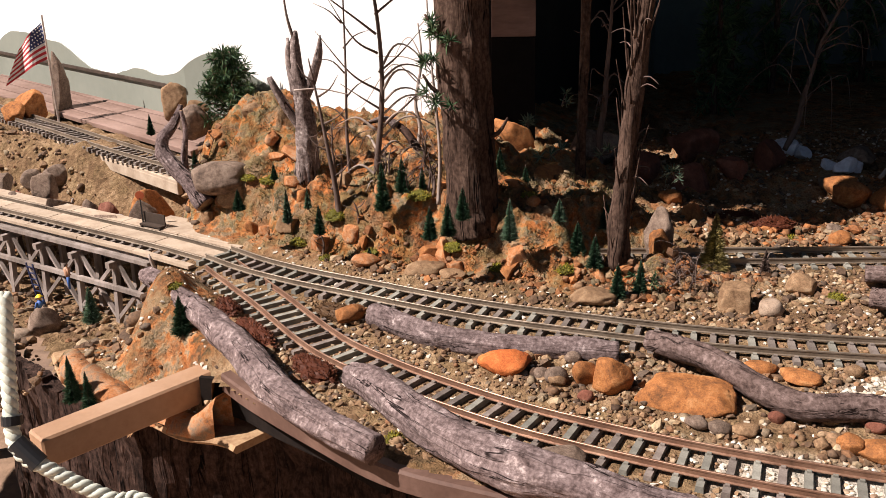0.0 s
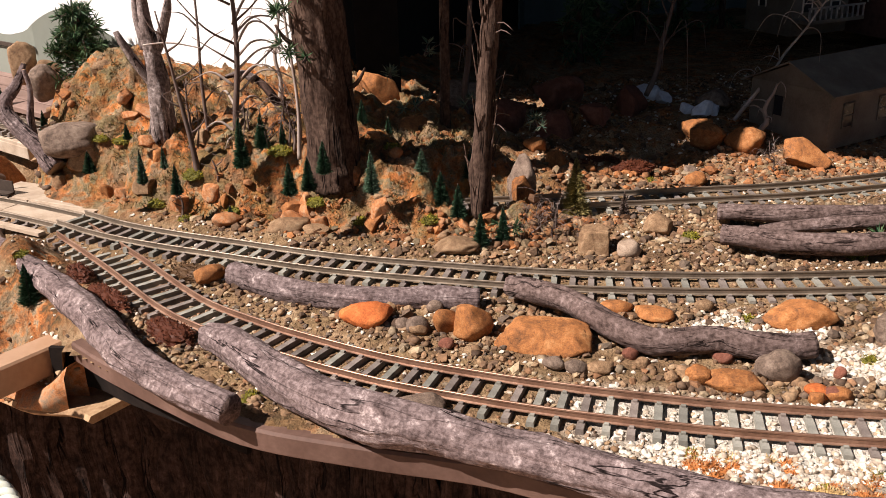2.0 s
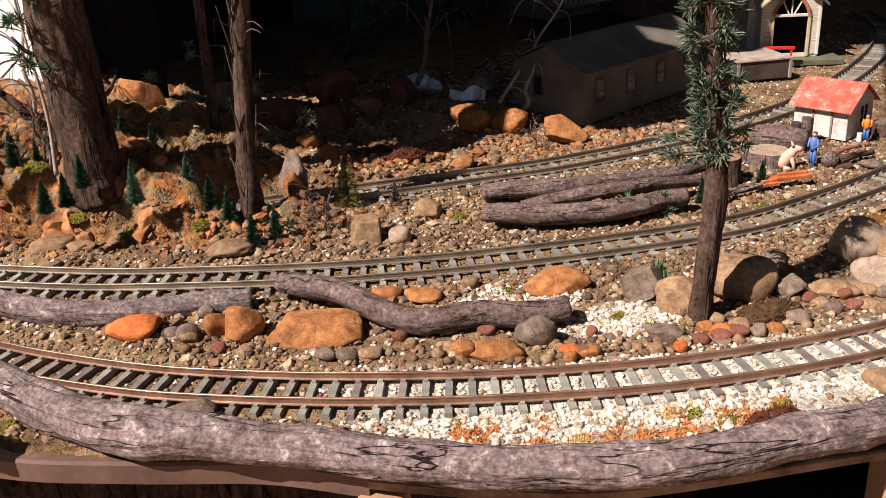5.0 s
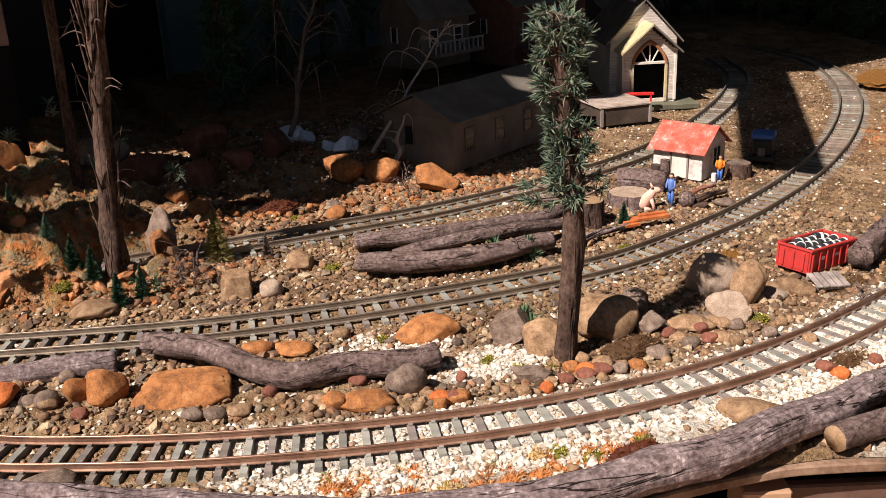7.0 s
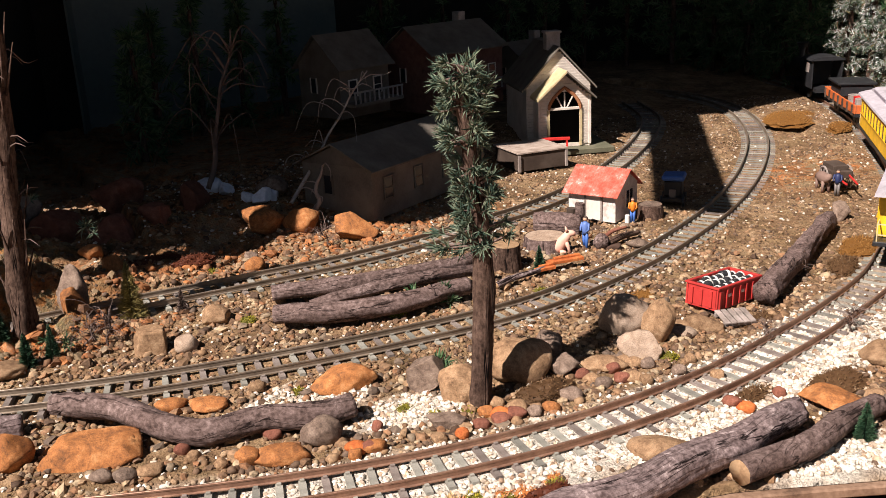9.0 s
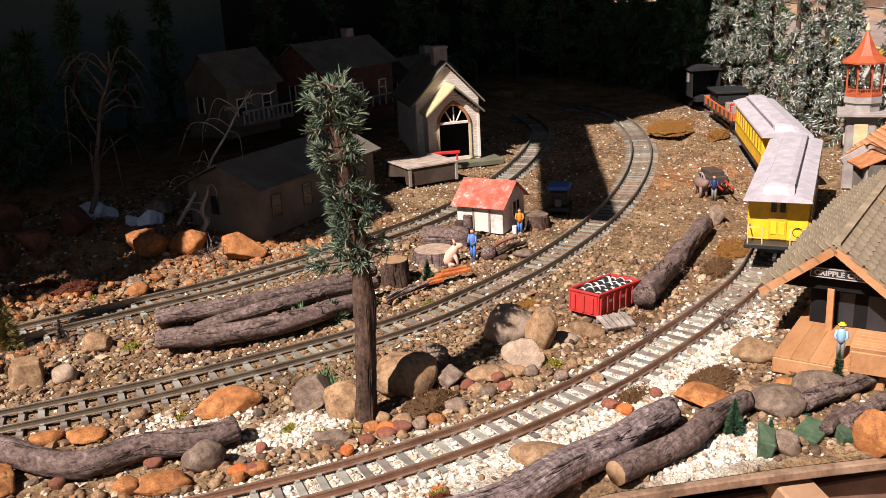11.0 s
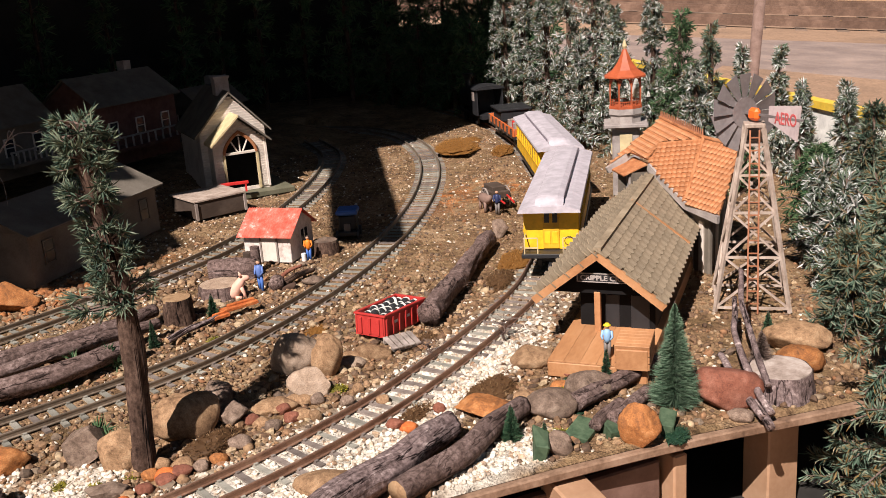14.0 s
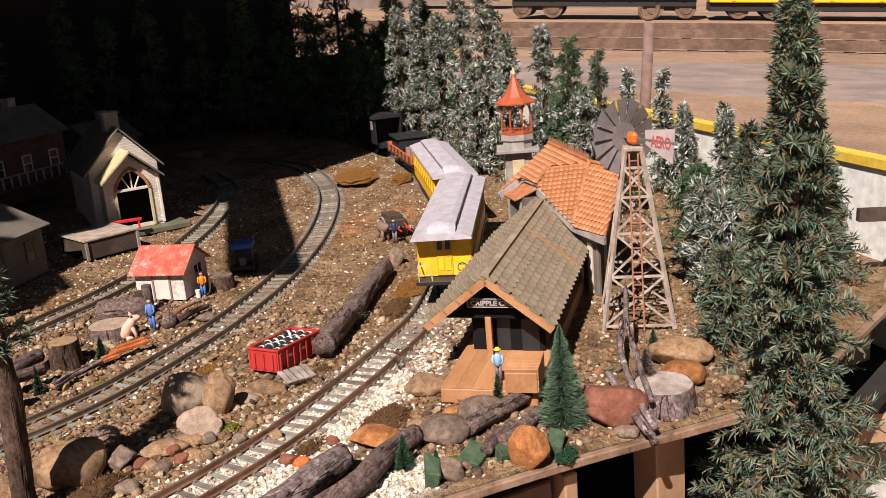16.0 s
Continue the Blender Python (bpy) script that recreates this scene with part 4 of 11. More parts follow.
M["fir"] = needle_material("fir_bristles", [(0.014, 0.038, 0.020), (0.026, 0.066, 0.034), (0.040, 0.088, 0.046), (0.080, 0.115, 0.065)])
M["fir_olive"] = needle_material("olive_bristles", [(0.14, 0.115, 0.035), (0.28, 0.22, 0.07), (0.42, 0.34, 0.14), (0.20, 0.17, 0.06)])
M["fir_light"] = needle_material("frosted_green_bristles", [(0.05, 0.10, 0.06), (0.10, 0.17, 0.105), (0.18, 0.25, 0.17), (0.08, 0.13, 0.08)])
M["dead_needles"] = needle_material("dry_brown_bristles", [(0.07, 0.045, 0.035), (0.13, 0.09, 0.075), (0.21, 0.16, 0.13)])
M["pine"] = needle_material("blue_green_needles", [(0.025, 0.05, 0.035), (0.06, 0.10, 0.07), (0.12, 0.16, 0.11), (0.22, 0.25, 0.17), (0.10, 0.13, 0.08)], 0.45)
M["garland"] = needle_material("garland_needles", [(0.022, 0.048, 0.032), (0.058, 0.097, 0.066), (0.11, 0.158, 0.112), (0.20, 0.24, 0.18), (0.18, 0.105, 0.036), (0.082, 0.125, 0.088)], 0.45)
M["garland_white"] = needle_material("flocked_garland_needles", [(0.03, 0.05, 0.03), (0.07, 0.10, 0.065), (0.60, 0.61, 0.60), (0.09, 0.12, 0.08), (0.13, 0.17, 0.12), (0.66, 0.66, 0.65), (0.18, 0.115, 0.045), (0.05, 0.075, 0.045), (0.10, 0.14, 0.09), (0.36, 0.39, 0.36)], 0.4)
M["garland_green"] = needle_material("green_garland_needles", [(0.015, 0.045, 0.02), (0.04, 0.09, 0.04), (0.08, 0.14, 0.06), (0.14, 0.18, 0.10)], 0.45)
M["moss_red"] = needle_material("dark_red_moss", [(0.055, 0.014, 0.007), (0.105, 0.030, 0.013), (0.17, 0.058, 0.026)])
M["moss_brown"] = needle_material("brown_moss", [(0.06, 0.03, 0.014), (0.11, 0.06, 0.028), (0.19, 0.12, 0.06)])
M["moss_ochre"] = needle_material("mustard_moss", [(0.13, 0.058, 0.016), (0.24, 0.112, 0.028), (0.33, 0.175, 0.055)])
M["moss_green"] = needle_material("green_yellow_moss", [(0.05, 0.055, 0.012), (0.16, 0.14, 0.02), (0.40, 0.33, 0.03), (0.10, 0.10, 0.02)])
M["moss_orange"] = needle_material("orange_lichen", [(0.30, 0.10, 0.03), (0.48, 0.18, 0.055), (0.50, 0.33, 0.17), (0.40, 0.13, 0.035)])
M["scrub"] = needle_material("dry_scrub", [(0.05, 0.035, 0.018), (0.10, 0.075, 0.03), (0.16, 0.13, 0.045), (0.08, 0.05, 0.028), (0.24, 0.18, 0.08), (0.045, 0.05, 0.02)])
M["moss_straw"] = needle_material("straw_lichen", [(0.38, 0.24, 0.10), (0.55, 0.38, 0.17), (0.62, 0.46, 0.24)])
M["moss_dark"] = needle_material("dark_green_moss", [(0.01, 0.03, 0.018), (0.02, 0.055, 0.03), (0.04, 0.075, 0.035)])
M["twig"] = mottled("pale_bleached_twig", [(0.20, 0.15, 0.12), (0.36, 0.29, 0.25), (0.52, 0.45, 0.40)], 60, 0.8, 0.4, 0.001, 300, 0.1, 0.2, (1, 1, 0.2))
M["twig_dark"] = mottled("dark_dry_twig", [(0.06, 0.04, 0.032), (0.13, 0.09, 0.075), (0.22, 0.165, 0.14)], 60, 0.85, 0.4, 0.001, 300, 0.1, 0.2, (1, 1, 0.2))


def needles(name, base, way, length, width, mat, parent, label="", kind="", bend=0.0):
    """Thin blades from base along way, joined into one part. Arrays of n by 3; each blade is a slim folded quad."""
    n = len(base)
    way = way / np.linalg.norm(way, axis=1, keepdims=True)
    side = np.cross(way, RNG.standard_normal((n, 3)))
    side /= np.linalg.norm(side, axis=1, keepdims=True) + 1e-9
    L, W = np.asarray(length).reshape(-1, 1), np.asarray(width).reshape(-1, 1)
    mid = base + way * L * 0.55
    tip = base + way * L + np.cross(side, way) * L * bend
    v = np.stack([base - side * W * 0.35, base + side * W * 0.35, mid + side * W * 0.5, tip, mid - side * W * 0.5], 1).reshape(-1, 3)
    i = 5 * np.arange(n)[:, None]
    f = (i + np.array([[0, 1, 2, 3, 4]])).tolist()
    me = bpy.data.meshes.new(name)
    me.from_pydata(v.tolist(), [], f)
    me.materials.append(M[mat])
    ob = new(name, me)
    ob.parent = parent
    return tagged(ob, label, "", "", kind)


def toy_fir(label, x, y, h, r, mat="fir", z=None, lean=(0, 0), dense=1.0, group="toy firs"):
    """A bottle-brush fir: a wire stem and a cone of bristles."""
    g = ground_at(x, y)
    z = g if z is None or abs(g - z) < 0.035 else z
    r = r * (1.22 if h < 0.1 else 0.92)
    th = thing("toy_fir_tree", label, "toy tree", pose(x, y, z - 0.002, lean[0], lean[1], RNG.uniform(0, 360)), group)
    bm = bmesh.new()
    tube(bm, [(0, 0, 0), (0, 0, h * 0.5), (0, 0, h * 0.97)], [0.0022, 0.0016, 0.0006], 6)
    part("stem", bm, "twig_dark", th)
    n = int(1550 * dense * (1 + (h / 0.075) ** 2))
    u = RNG.random(n) ** 1.35
    zc = h * (0.07 + 0.88 * u)
    a = RNG.uniform(0, 2 * math.pi, n)
    # the bristles wind up the wire in a faint spiral and are clipped to a slightly bulging cone
    wind = 0.90 + 0.10 * np.sin(a - zc / h * 34)
    rad = r * ((1 - u) ** 0.86 + 0.05) * wind * RNG.uniform(0.72, 1.06, n)
    base = np.stack([np.cos(a) * rad * 0.10, np.sin(a) * rad * 0.10, zc - rad * 0.15], 1)
    way = np.stack([np.cos(a), np.sin(a), RNG.uniform(0.05, 0.6, n)], 1)
    needles("brush", base, way, rad, np.full(n, 0.0008 if h < 0.1 else 0.0010), mat, th)
    return th


def garland_tree(label, x, y, z, h, r, mat="garland", count=60, per=46, needle=0.015, lean=(0, 0), droop=0.2, shape=1.0, group="garland trees", bare=0.06, z_foot=None, name="garland_tree", tip=0.16):
    """A tree wound of artificial pine garland: a stem, and twigs set with needles all round."""
    th = thing(name, label, "artificial tree", pose(x, y, z, lean[0], lean[1], RNG.uniform(0, 360)), group)
    bm = bmesh.new()
    foot = 0.0 if z_foot is None else z_foot - z
    tube(bm, [(0, 0, foot), (0.004, 0, h * 0.35), (-0.003, 0.002, h * 0.7), (0, 0, h * 0.97)], [0.010, 0.008, 0.006, 0.002], 8, 0.2, x)
    part("stem", bm, "trunk", th)
    u = RNG.random(count) ** 0.9
    zc = h * (bare + (0.98 - bare) * u)
    a = RNG.uniform(0, 2 * math.pi, count)
    rad = r * ((1 - u) ** shape * 0.85 + tip) * RNG.uniform(0.6, 1.15, count)
    out = np.stack([np.cos(a), np.sin(a), RNG.uniform(-0.5, 0.9, count) - droop], 1)
    out /= np.linalg.norm(out, axis=1, keepdims=True)
    start = np.stack([np.zeros(count), np.zeros(count), zc], 1)
    twig_bm = bmesh.new()
    bases, ways, lens = [], [], []
    for i in range(count):
        e = start[i] + out[i] * rad[i]
        c = start[i] * 0.5 + e * 0.5 + np.array((0, 0, 0.012))
        tube(twig_bm, [tuple(start[i]), tuple(c), tuple(e)], [0.0016, 0.0013, 0.0008], 4, caps=False)
        t = RNG.uniform(0.15, 1.0, per)[:, None]
        p = (1 - t) ** 2 * start[i] + 2 * t * (1 - t) * c + t ** 2 * e
        d = RNG.standard_normal((per, 3))
        d -= (d @ out[i])[:, None] * out[i]
        d /= np.linalg.norm(d, axis=1, keepdims=True)
        bases.append(p)
        ways.append(d + out[i] * RNG.uniform(0.35, 1.1, (per, 1)))
        lens.append(RNG.uniform(0.7, 1.15, per) * needle)
    part("twigwork", twig_bm, "twig_dark", th)
    base, way, ln = np.concatenate(bases), np.concatenate(ways), np.concatenate(lens)
    needles("foliage", base, way, ln, np.full(len(ln), needle * (0.17 if mat == "garland_white" else 0.125)), mat, th, bend=0.18)
    return th


def needle_tuft(label, x, y, z, r, count=120, needle=0.02, mat="pine", name="needle_tuft", up=0.2, flat=1.0):
    """A loose spray of pine needles."""
    th = thing(name, label, "needle spray", pose(x, y, z))
    sub = max(3, count // 26)
    cen = RNG.standard_normal((sub, 3)) * r * 0.55
    cen[:, 2] = np.abs(cen[:, 2]) * flat
    bm = bmesh.new()
    for c in cen:
        tube(bm, [(0, 0, 0), tuple(c * 0.6), tuple(c)], [0.0016, 0.0012, 0.0008], 4, caps=False)
    part("twigwork", bm, "twig_dark", th)
    k = RNG.integers(0, sub, count)
    w = RNG.standard_normal((count, 3)) + cen[k] / max(r, 1e-3) + np.array((0, 0, up))
    needles("foliage", cen[k], w, RNG.uniform(0.7, 1.2, count) * needle, np.full(count, needle * 0.11), mat, th, bend=0.12)
    return th


def moss(label, x, y, rx, ry, h, rz=0.0, mat="moss_brown", z=None):
    """A low cushion of moss: a rough mound and a coat of short tips."""
    z = ground_at(x, y) if z is None else z
    th = thing("moss_clump", label, "moss", pose(x, y, z - 0.002, 0, 0, rz))
    bm = bmesh.new()
    bmesh.ops.create_icosphere(bm, subdivisions=4, radius=1.0)
    for v in bm.verts:
        p = v.co
        k = 1 + 0.25 * noise.noise(p * 1.7 + Vector((x * 40, y * 40, 0))) + 0.14 * noise.noise(p * 5) + 0.08 * noise.noise(p * 11)
        v.co = Vector((p.x * rx * k, p.y * ry * k, max(-0.2, p.z) * h * k))
    part("cushion", bm, "cushion_" + mat if "cushion_" + mat in M else mat, th)
    n = int(900 * (rx + ry) / 0.08)
    d = RNG.standard_normal((n, 3))
    d[:, 2] = np.abs(d[:, 2])
    d /= np.linalg.norm(d, axis=1, keepdims=True)
    q = [1 + 0.25 * noise.noise(Vector(p) * 1.7 + Vector((x * 40, y * 40, 0))) + 0.14 * noise.noise(Vector(p) * 5) + 0.08 * noise.noise(Vector(p) * 11) for p in d]
    base = d * np.array((rx, ry, h)) * np.array(q)[:, None]
    needles("moss_coat", base, d + 0.6 * RNG.standard_normal((n, 3)), RNG.uniform(0.002, 0.005, n), np.full(n, 0.0009), mat, th)
    return th


def bough(pts, radii, mat, th, name="branch", rough=0.12, seed=1.0, sides=7, label=""):
    pr = spline([(*p, r) for p, r in zip(pts, radii)], 0.008)
    bm = bmesh.new()
    tube(bm, [tuple(q[:3]) for q in pr], [q[3] for q in pr], sides, rough, seed, bark=0.10 if sides > 11 else 0.0)
    return part(name, bm, mat, th, label, smooth=True)


# the tall pine between the tracks
def tall_pine(x, y):
    z = ground_at(x, y)
    th = thing("pine_tree", "tall model pine with bare bark trunk and tufted crown", "toy tree", pose(x, y, z - 0.003))
    lean = [(0.0, 0.0, 0), (0.003, -0.001, 0.06), (0.007, -0.002, 0.13), (0.007, -0.001, 0.20), (0.001, 0.002, 0.27), (-0.006, 0.004, 0.335), (-0.009, 0.005, 0.375)]
    bough(lean, [0.0125, 0.0112, 0.0108, 0.0100, 0.0080, 0.0060, 0.003], "trunk", th, "trunk", 0.16, 4.0, 30)
    axis = spline(lean, 0.005)
    bases, ways, lens = [], [], []
    tw = bmesh.new()
    # whorls of needle brushes with bare stem between them: height, reach, brushes
    for zm, dz, reach, count in ((0.362, 0.016, 0.022, 22), (0.335, 0.016, 0.028, 30), (0.306, 0.012, 0.025, 22), (0.280, 0.010, 0.016, 9), (0.254, 0.013, 0.024, 20), (0.226, 0.010, 0.023, 15), (0.198, 0.016, 0.028, 24)):
        for i in range(count):
            zc = zm + RNG.uniform(-dz, dz)
            a = RNG.uniform(0, 2 * math.pi)
            o = np.array((math.cos(a), math.sin(a), RNG.uniform(-0.35, 0.75)))
            s = axis[min(len(axis) - 1, int(np.abs(axis[:, 2] - zc).argmin()))].copy()
            e = s + o * reach * RNG.uniform(0.55, 1.1)
            tube(tw, [tuple(s), tuple(e)], [0.0017, 0.0010], 4, caps=False)
            per = 24
            d = RNG.standard_normal((per, 3)) * 0.62 + o * 0.85
            bases.append(s + (e - s) * RNG.uniform(0.62, 1.0, (per, 1)))
            ways.append(d)
            lens.append(RNG.uniform(0.009, 0.017, per))
    # the spray that reaches out low on one side
    for o, zc in ((np.array((-0.80, 0.45, -0.10)), 0.192), (np.array((-0.76, 0.50, 0.12)), 0.196), (np.array((-0.72, 0.30, -0.02)), 0.188)):
        s = np.array((0.006, -0.001, zc))
        e = s + o * 0.052
        tube(tw, [tuple(s), tuple(e)], [0.0018, 0.001], 4, caps=False)
        bases.append(s + (e - s) * RNG.uniform(0.72, 1, (26, 1)))
        ways.append(RNG.standard_normal((26, 3)) * 0.7 + o * 1.5)
        lens.append(RNG.uniform(0.012, 0.020, 26))
    part("twigwork", tw, "twig_dark", th)
    ln = np.concatenate(lens)
    needles("foliage", np.concatenate(bases), np.concatenate(ways), ln, np.full(len(ln), 0.0016), "pine", th, bend=0.1)


tall_pine(0.914, 0.990)


# the thick trunk that stands on the bank
def thick_trunk():
    th = thing("bare_tree", "thick bark-covered bare tree standing on the bank", "tree", pose(0.312, 1.535, 0.06))
    pts = [(0.006, 0, 0), (0.002, 0, 0.10), (-0.004, 0, 0.25), (-0.010, 0.004, 0.45), (-0.014, 0.006, 0.70), (-0.018, 0.008, 1.0)]
    pr = spline(pts, 0.008)
    bm = bmesh.new()
    tube(bm, [tuple(p) for p in pr], [0.0345 * (1 + 0.10 * math.exp(-p[2] / 0.03)) for p in pr], 60, 0.05, 6.0, bark=0.075)
    part("trunk", bm, "trunk", th, smooth=True)
    for k, (dx, dy, z) in enumerate(((-0.045, -0.02, 0.28), (-0.05, -0.01, 0.20), (0.03, -0.045, 0.36), (0.045, -0.02, 0.14))):
        bough([(dx * 0.6, dy * 0.6, z), (dx * 0.95, dy * 0.95, z + 0.01), (dx * 1.2, dy * 1.2, z + 0.03)], [0.004, 0.003, 0.0015], "trunk", th, "branch_stub", 0.15, k + 2.0, 7)
    return th


thick_trunk()
for _x, _y, _z, _r, _c in ((0.272, 1.500, 0.345, 0.022, 110), (0.262, 1.505, 0.305, 0.02, 90), (0.266, 1.505, 0.255, 0.02, 80), (0.286, 1.495, 0.245, 0.014, 50), (0.290, 1.495, 0.330, 0.016, 60)):
    needle_tuft("spray of green needles stuck to the thick trunk", _x, _y, _z, _r, _c, 0.016, "garland_green")


# the broken snag with its prongs
def snag():
    th = thing("dead_snag", "broken bleached grey snag with splintered prongs", "dead tree", pose(0.062, 1.690, 0.10))
    bough([(0, 0, 0), (0.000, 0, 0.05), (0.000, 0.0, 0.10), (-0.004, 0.0, 0.16), (-0.006, 0.0, 0.21), (-0.003, 0.0, 0.235)], [0.0205, 0.0175, 0.0145, 0.0110, 0.0080, 0.0025], "snag", th, "trunk", 0.20, 2.0, 22)
    bough([(-0.004, 0, 0.085), (-0.022, -0.004, 0.115), (-0.042, -0.008, 0.155), (-0.047, -0.008, 0.168)], [0.0085, 0.0070, 0.0056, 0.0040], "snag", th, "prong", 0.2, 3, 16)
    bough([(0.002, 0, 0.13), (0.018, -0.002, 0.165), (0.030, -0.004, 0.20), (0.034, -0.004, 0.228)], [0.0080, 0.0070, 0.0055, 0.0010], "snag", th, "prong", 0.2, 5, 16)
    bough([(-0.010, 0, 0.14), (-0.015, 0, 0.19), (-0.016, 0, 0.225)], [0.008, 0.0065, 0.002], "snag", th, "prong", 0.2, 6, 14)
    bough([(-0.006, 0, 0.22), (-0.015, 0, 0.26), (-0.018, 0, 0.32)], [0.0028, 0.0018, 0.001], "twig_dark", th, "twig", 0.1, 6)
    bough([(-0.010, -0.015, 0.148), (0.03, -0.02, 0.150), (0.075, -0.02, 0.140)], [0.0013, 0.0012, 0.0008], "twig", th, "twig", 0.1, 7, 5)


M["snag"] = bark_material("bleached_snag_wood", [(0.05, 0.038, 0.035), (0.15, 0.115, 0.105), (0.27, 0.215, 0.20), (0.42, 0.36, 0.34)], (0.62, 0.56, 0.53), run=2.0)
snag()


def limb(pts, r, mat, th, seed, name="branch"):
    """A limb that thins to its tip."""
    n = len(pts) - 1
    return bough(pts, [r * (1 - 0.8 * i / n) for i in range(n + 1)], mat, th, name, 0.1, seed, 6)


def arching_tree():
    """The tall dead tree whose pale outer branches arch over to one side."""
    th = thing("dead_tree", "tall dead tree with pale branches arching to one side", "dead tree", pose(0.170, 1.66, 0.09))
    limb([(0, 0, 0), (0.006, 0, 0.06), (0.014, 0, 0.12), (0.018, 0, 0.19), (0.014, 0, 0.27), (0.002, 0, 0.36), (-0.008, 0, 0.43)], 0.0062, "twig_dark", th, 1.0, "stem")
    rng = random.Random(12)
    for k in range(7):
        z0, L = 0.085 + 0.017 * k, rng.uniform(0.085, 0.150)
        rise, dy = rng.uniform(0.012, 0.040), rng.uniform(-0.03, 0.02)
        limb([(0.015, 0, z0), (0.015 + L * 0.3, dy * 0.4, z0 + rise), (0.015 + L * 0.65, dy * 0.8, z0 + rise * 0.6), (0.015 + L, dy, z0 - rng.uniform(0.02, 0.06))], 0.0021, "twig", th, 3.0 + k)
    for k in range(10):
        z0, L = 0.10 + 0.028 * k, rng.uniform(0.05, 0.10)
        side = -1 if k % 3 else 1
        limb([(0.014 - 0.00008 * k * k, 0, z0), (side * L * 0.45 + 0.012, rng.uniform(-0.02, 0.02), z0 + L * 0.35), (side * L + 0.010, rng.uniform(-0.03, 0.03), z0 + L * rng.uniform(0.6, 1.2))], 0.0022, "twig_dark", th, 20.0 + k)
    for k in range(6):
        a, z0 = rng.uniform(0, 6.28), rng.uniform(0.0, 0.10)
        limb([(0.006, 0, z0), (0.006 + 0.03 * math.cos(a), 0.03 * math.sin(a), z0 + 0.02), (0.006 + 0.06 * math.cos(a), 0.05 * math.sin(a), z0 + rng.uniform(-0.01, 0.03))], 0.0026, "twig", th, 40.0 + k)


arching_tree()
# a slim whip, a crooked stem before the snag, and the dark trunk that has fallen against the bank
_t = thing("dead_sapling", "slim straight dead whip behind the bank", "dead tree", pose(0.130, 1.68, 0.08))
limb([(0, 0, 0), (-0.002, 0, 0.10), (0.002, 0, 0.20), (0.006, 0, 0.40)], 0.0036, "twig_dark", _t, 5.0, "stem")
for _k in range(8):
    _z = 0.08 + 0.037 * _k
    limb([(0.0, 0, _z), (0.018 * (-1) ** _k, 0.004, _z + 0.018), (0.040 * (-1) ** _k, 0.0, _z + 0.022 + 0.004 * (_k % 3))], 0.0015, "twig_dark", _t, 60.0 + _k)
_t = thing("dead_sapling", "crooked leaning dead stem before the snag", "dead tree", pose(0.118, 1.60, 0.07))
limb([(0, 0, 0), (-0.004, 0, 0.05), (-0.012, 0, 0.11), (-0.020, 0, 0.17), (-0.030, 0, 0.235)], 0.0054, "twig_dark", _t, 9.0, "stem")
for _k, (_z, _l) in enumerate(((0.06, 0.03), (0.10, -0.03), (0.14, 0.04), (0.18, 0.03), (0.20, -0.025))):
    limb([(-0.11 * _z, 0, _z), (-0.11 * _z + _l * 0.6, -0.004, _z + 0.012), (-0.11 * _z + _l, 0, _z + 0.030)], 0.0018, "twig_dark", _t, 80.0 + _k)
_t = thing("fallen_trunk", "dark mossy trunk leaning down against the bank", "dead tree", pose(0.0, 0.0, 0.0))
limb([(0.262, 1.65, 0.100), (0.250, 1.66, 0.125), (0.222, 1.69, 0.172), (0.190, 1.715, 0.190), (0.150, 1.73, 0.182)], 0.0105, "bark", _t, 11.0, "shaft")
limb([(0.205, 1.70, 0.184), (0.185, 1.70, 0.196), (0.162, 1.70, 0.192)], 0.0085, "snag", _t, 12.0, "pale_stub")
_t = thing("bare_stick", "thin pale dead stick beside the thick trunk", "stick", pose(0.268, 1.545, 0.10))
limb([(0, 0, 0), (0.004, 0, 0.08), (-0.004, 0, 0.20), (-0.010, 0, 0.34)], 0.0032, "twig", _t, 13.0, "shaft")
_r2 = random.Random(31)
for _i in range(16):
    _x, _y = _r2.uniform(0.09, 0.30), _r2.uniform(1.56, 1.66)
    _t = thing("dry_twig", "short upright dry twig on the bank", "twig", pose(_x, _y, ground_at(_x, _y) - 0.004))
    _h = _r2.uniform(0.03, 0.085)
    limb([(0, 0, 0), (_r2.uniform(-0.006, 0.006), 0, _h * 0.5), (_r2.uniform(-0.014, 0.014), 0, _h)], 0.0022, "twig_dark", _t, _i, "shaft")
    for _k in range(3):
        _z = _h * (0.35 + 0.2 * _k)
        limb([(0, 0, _z), (_r2.uniform(-0.014, 0.014), _r2.uniform(-0.01, 0.01), _z + 0.010), (_r2.uniform(-0.022, 0.022), 0, _z + 0.018)], 0.0011, "twig_dark", _t, _i + _k)


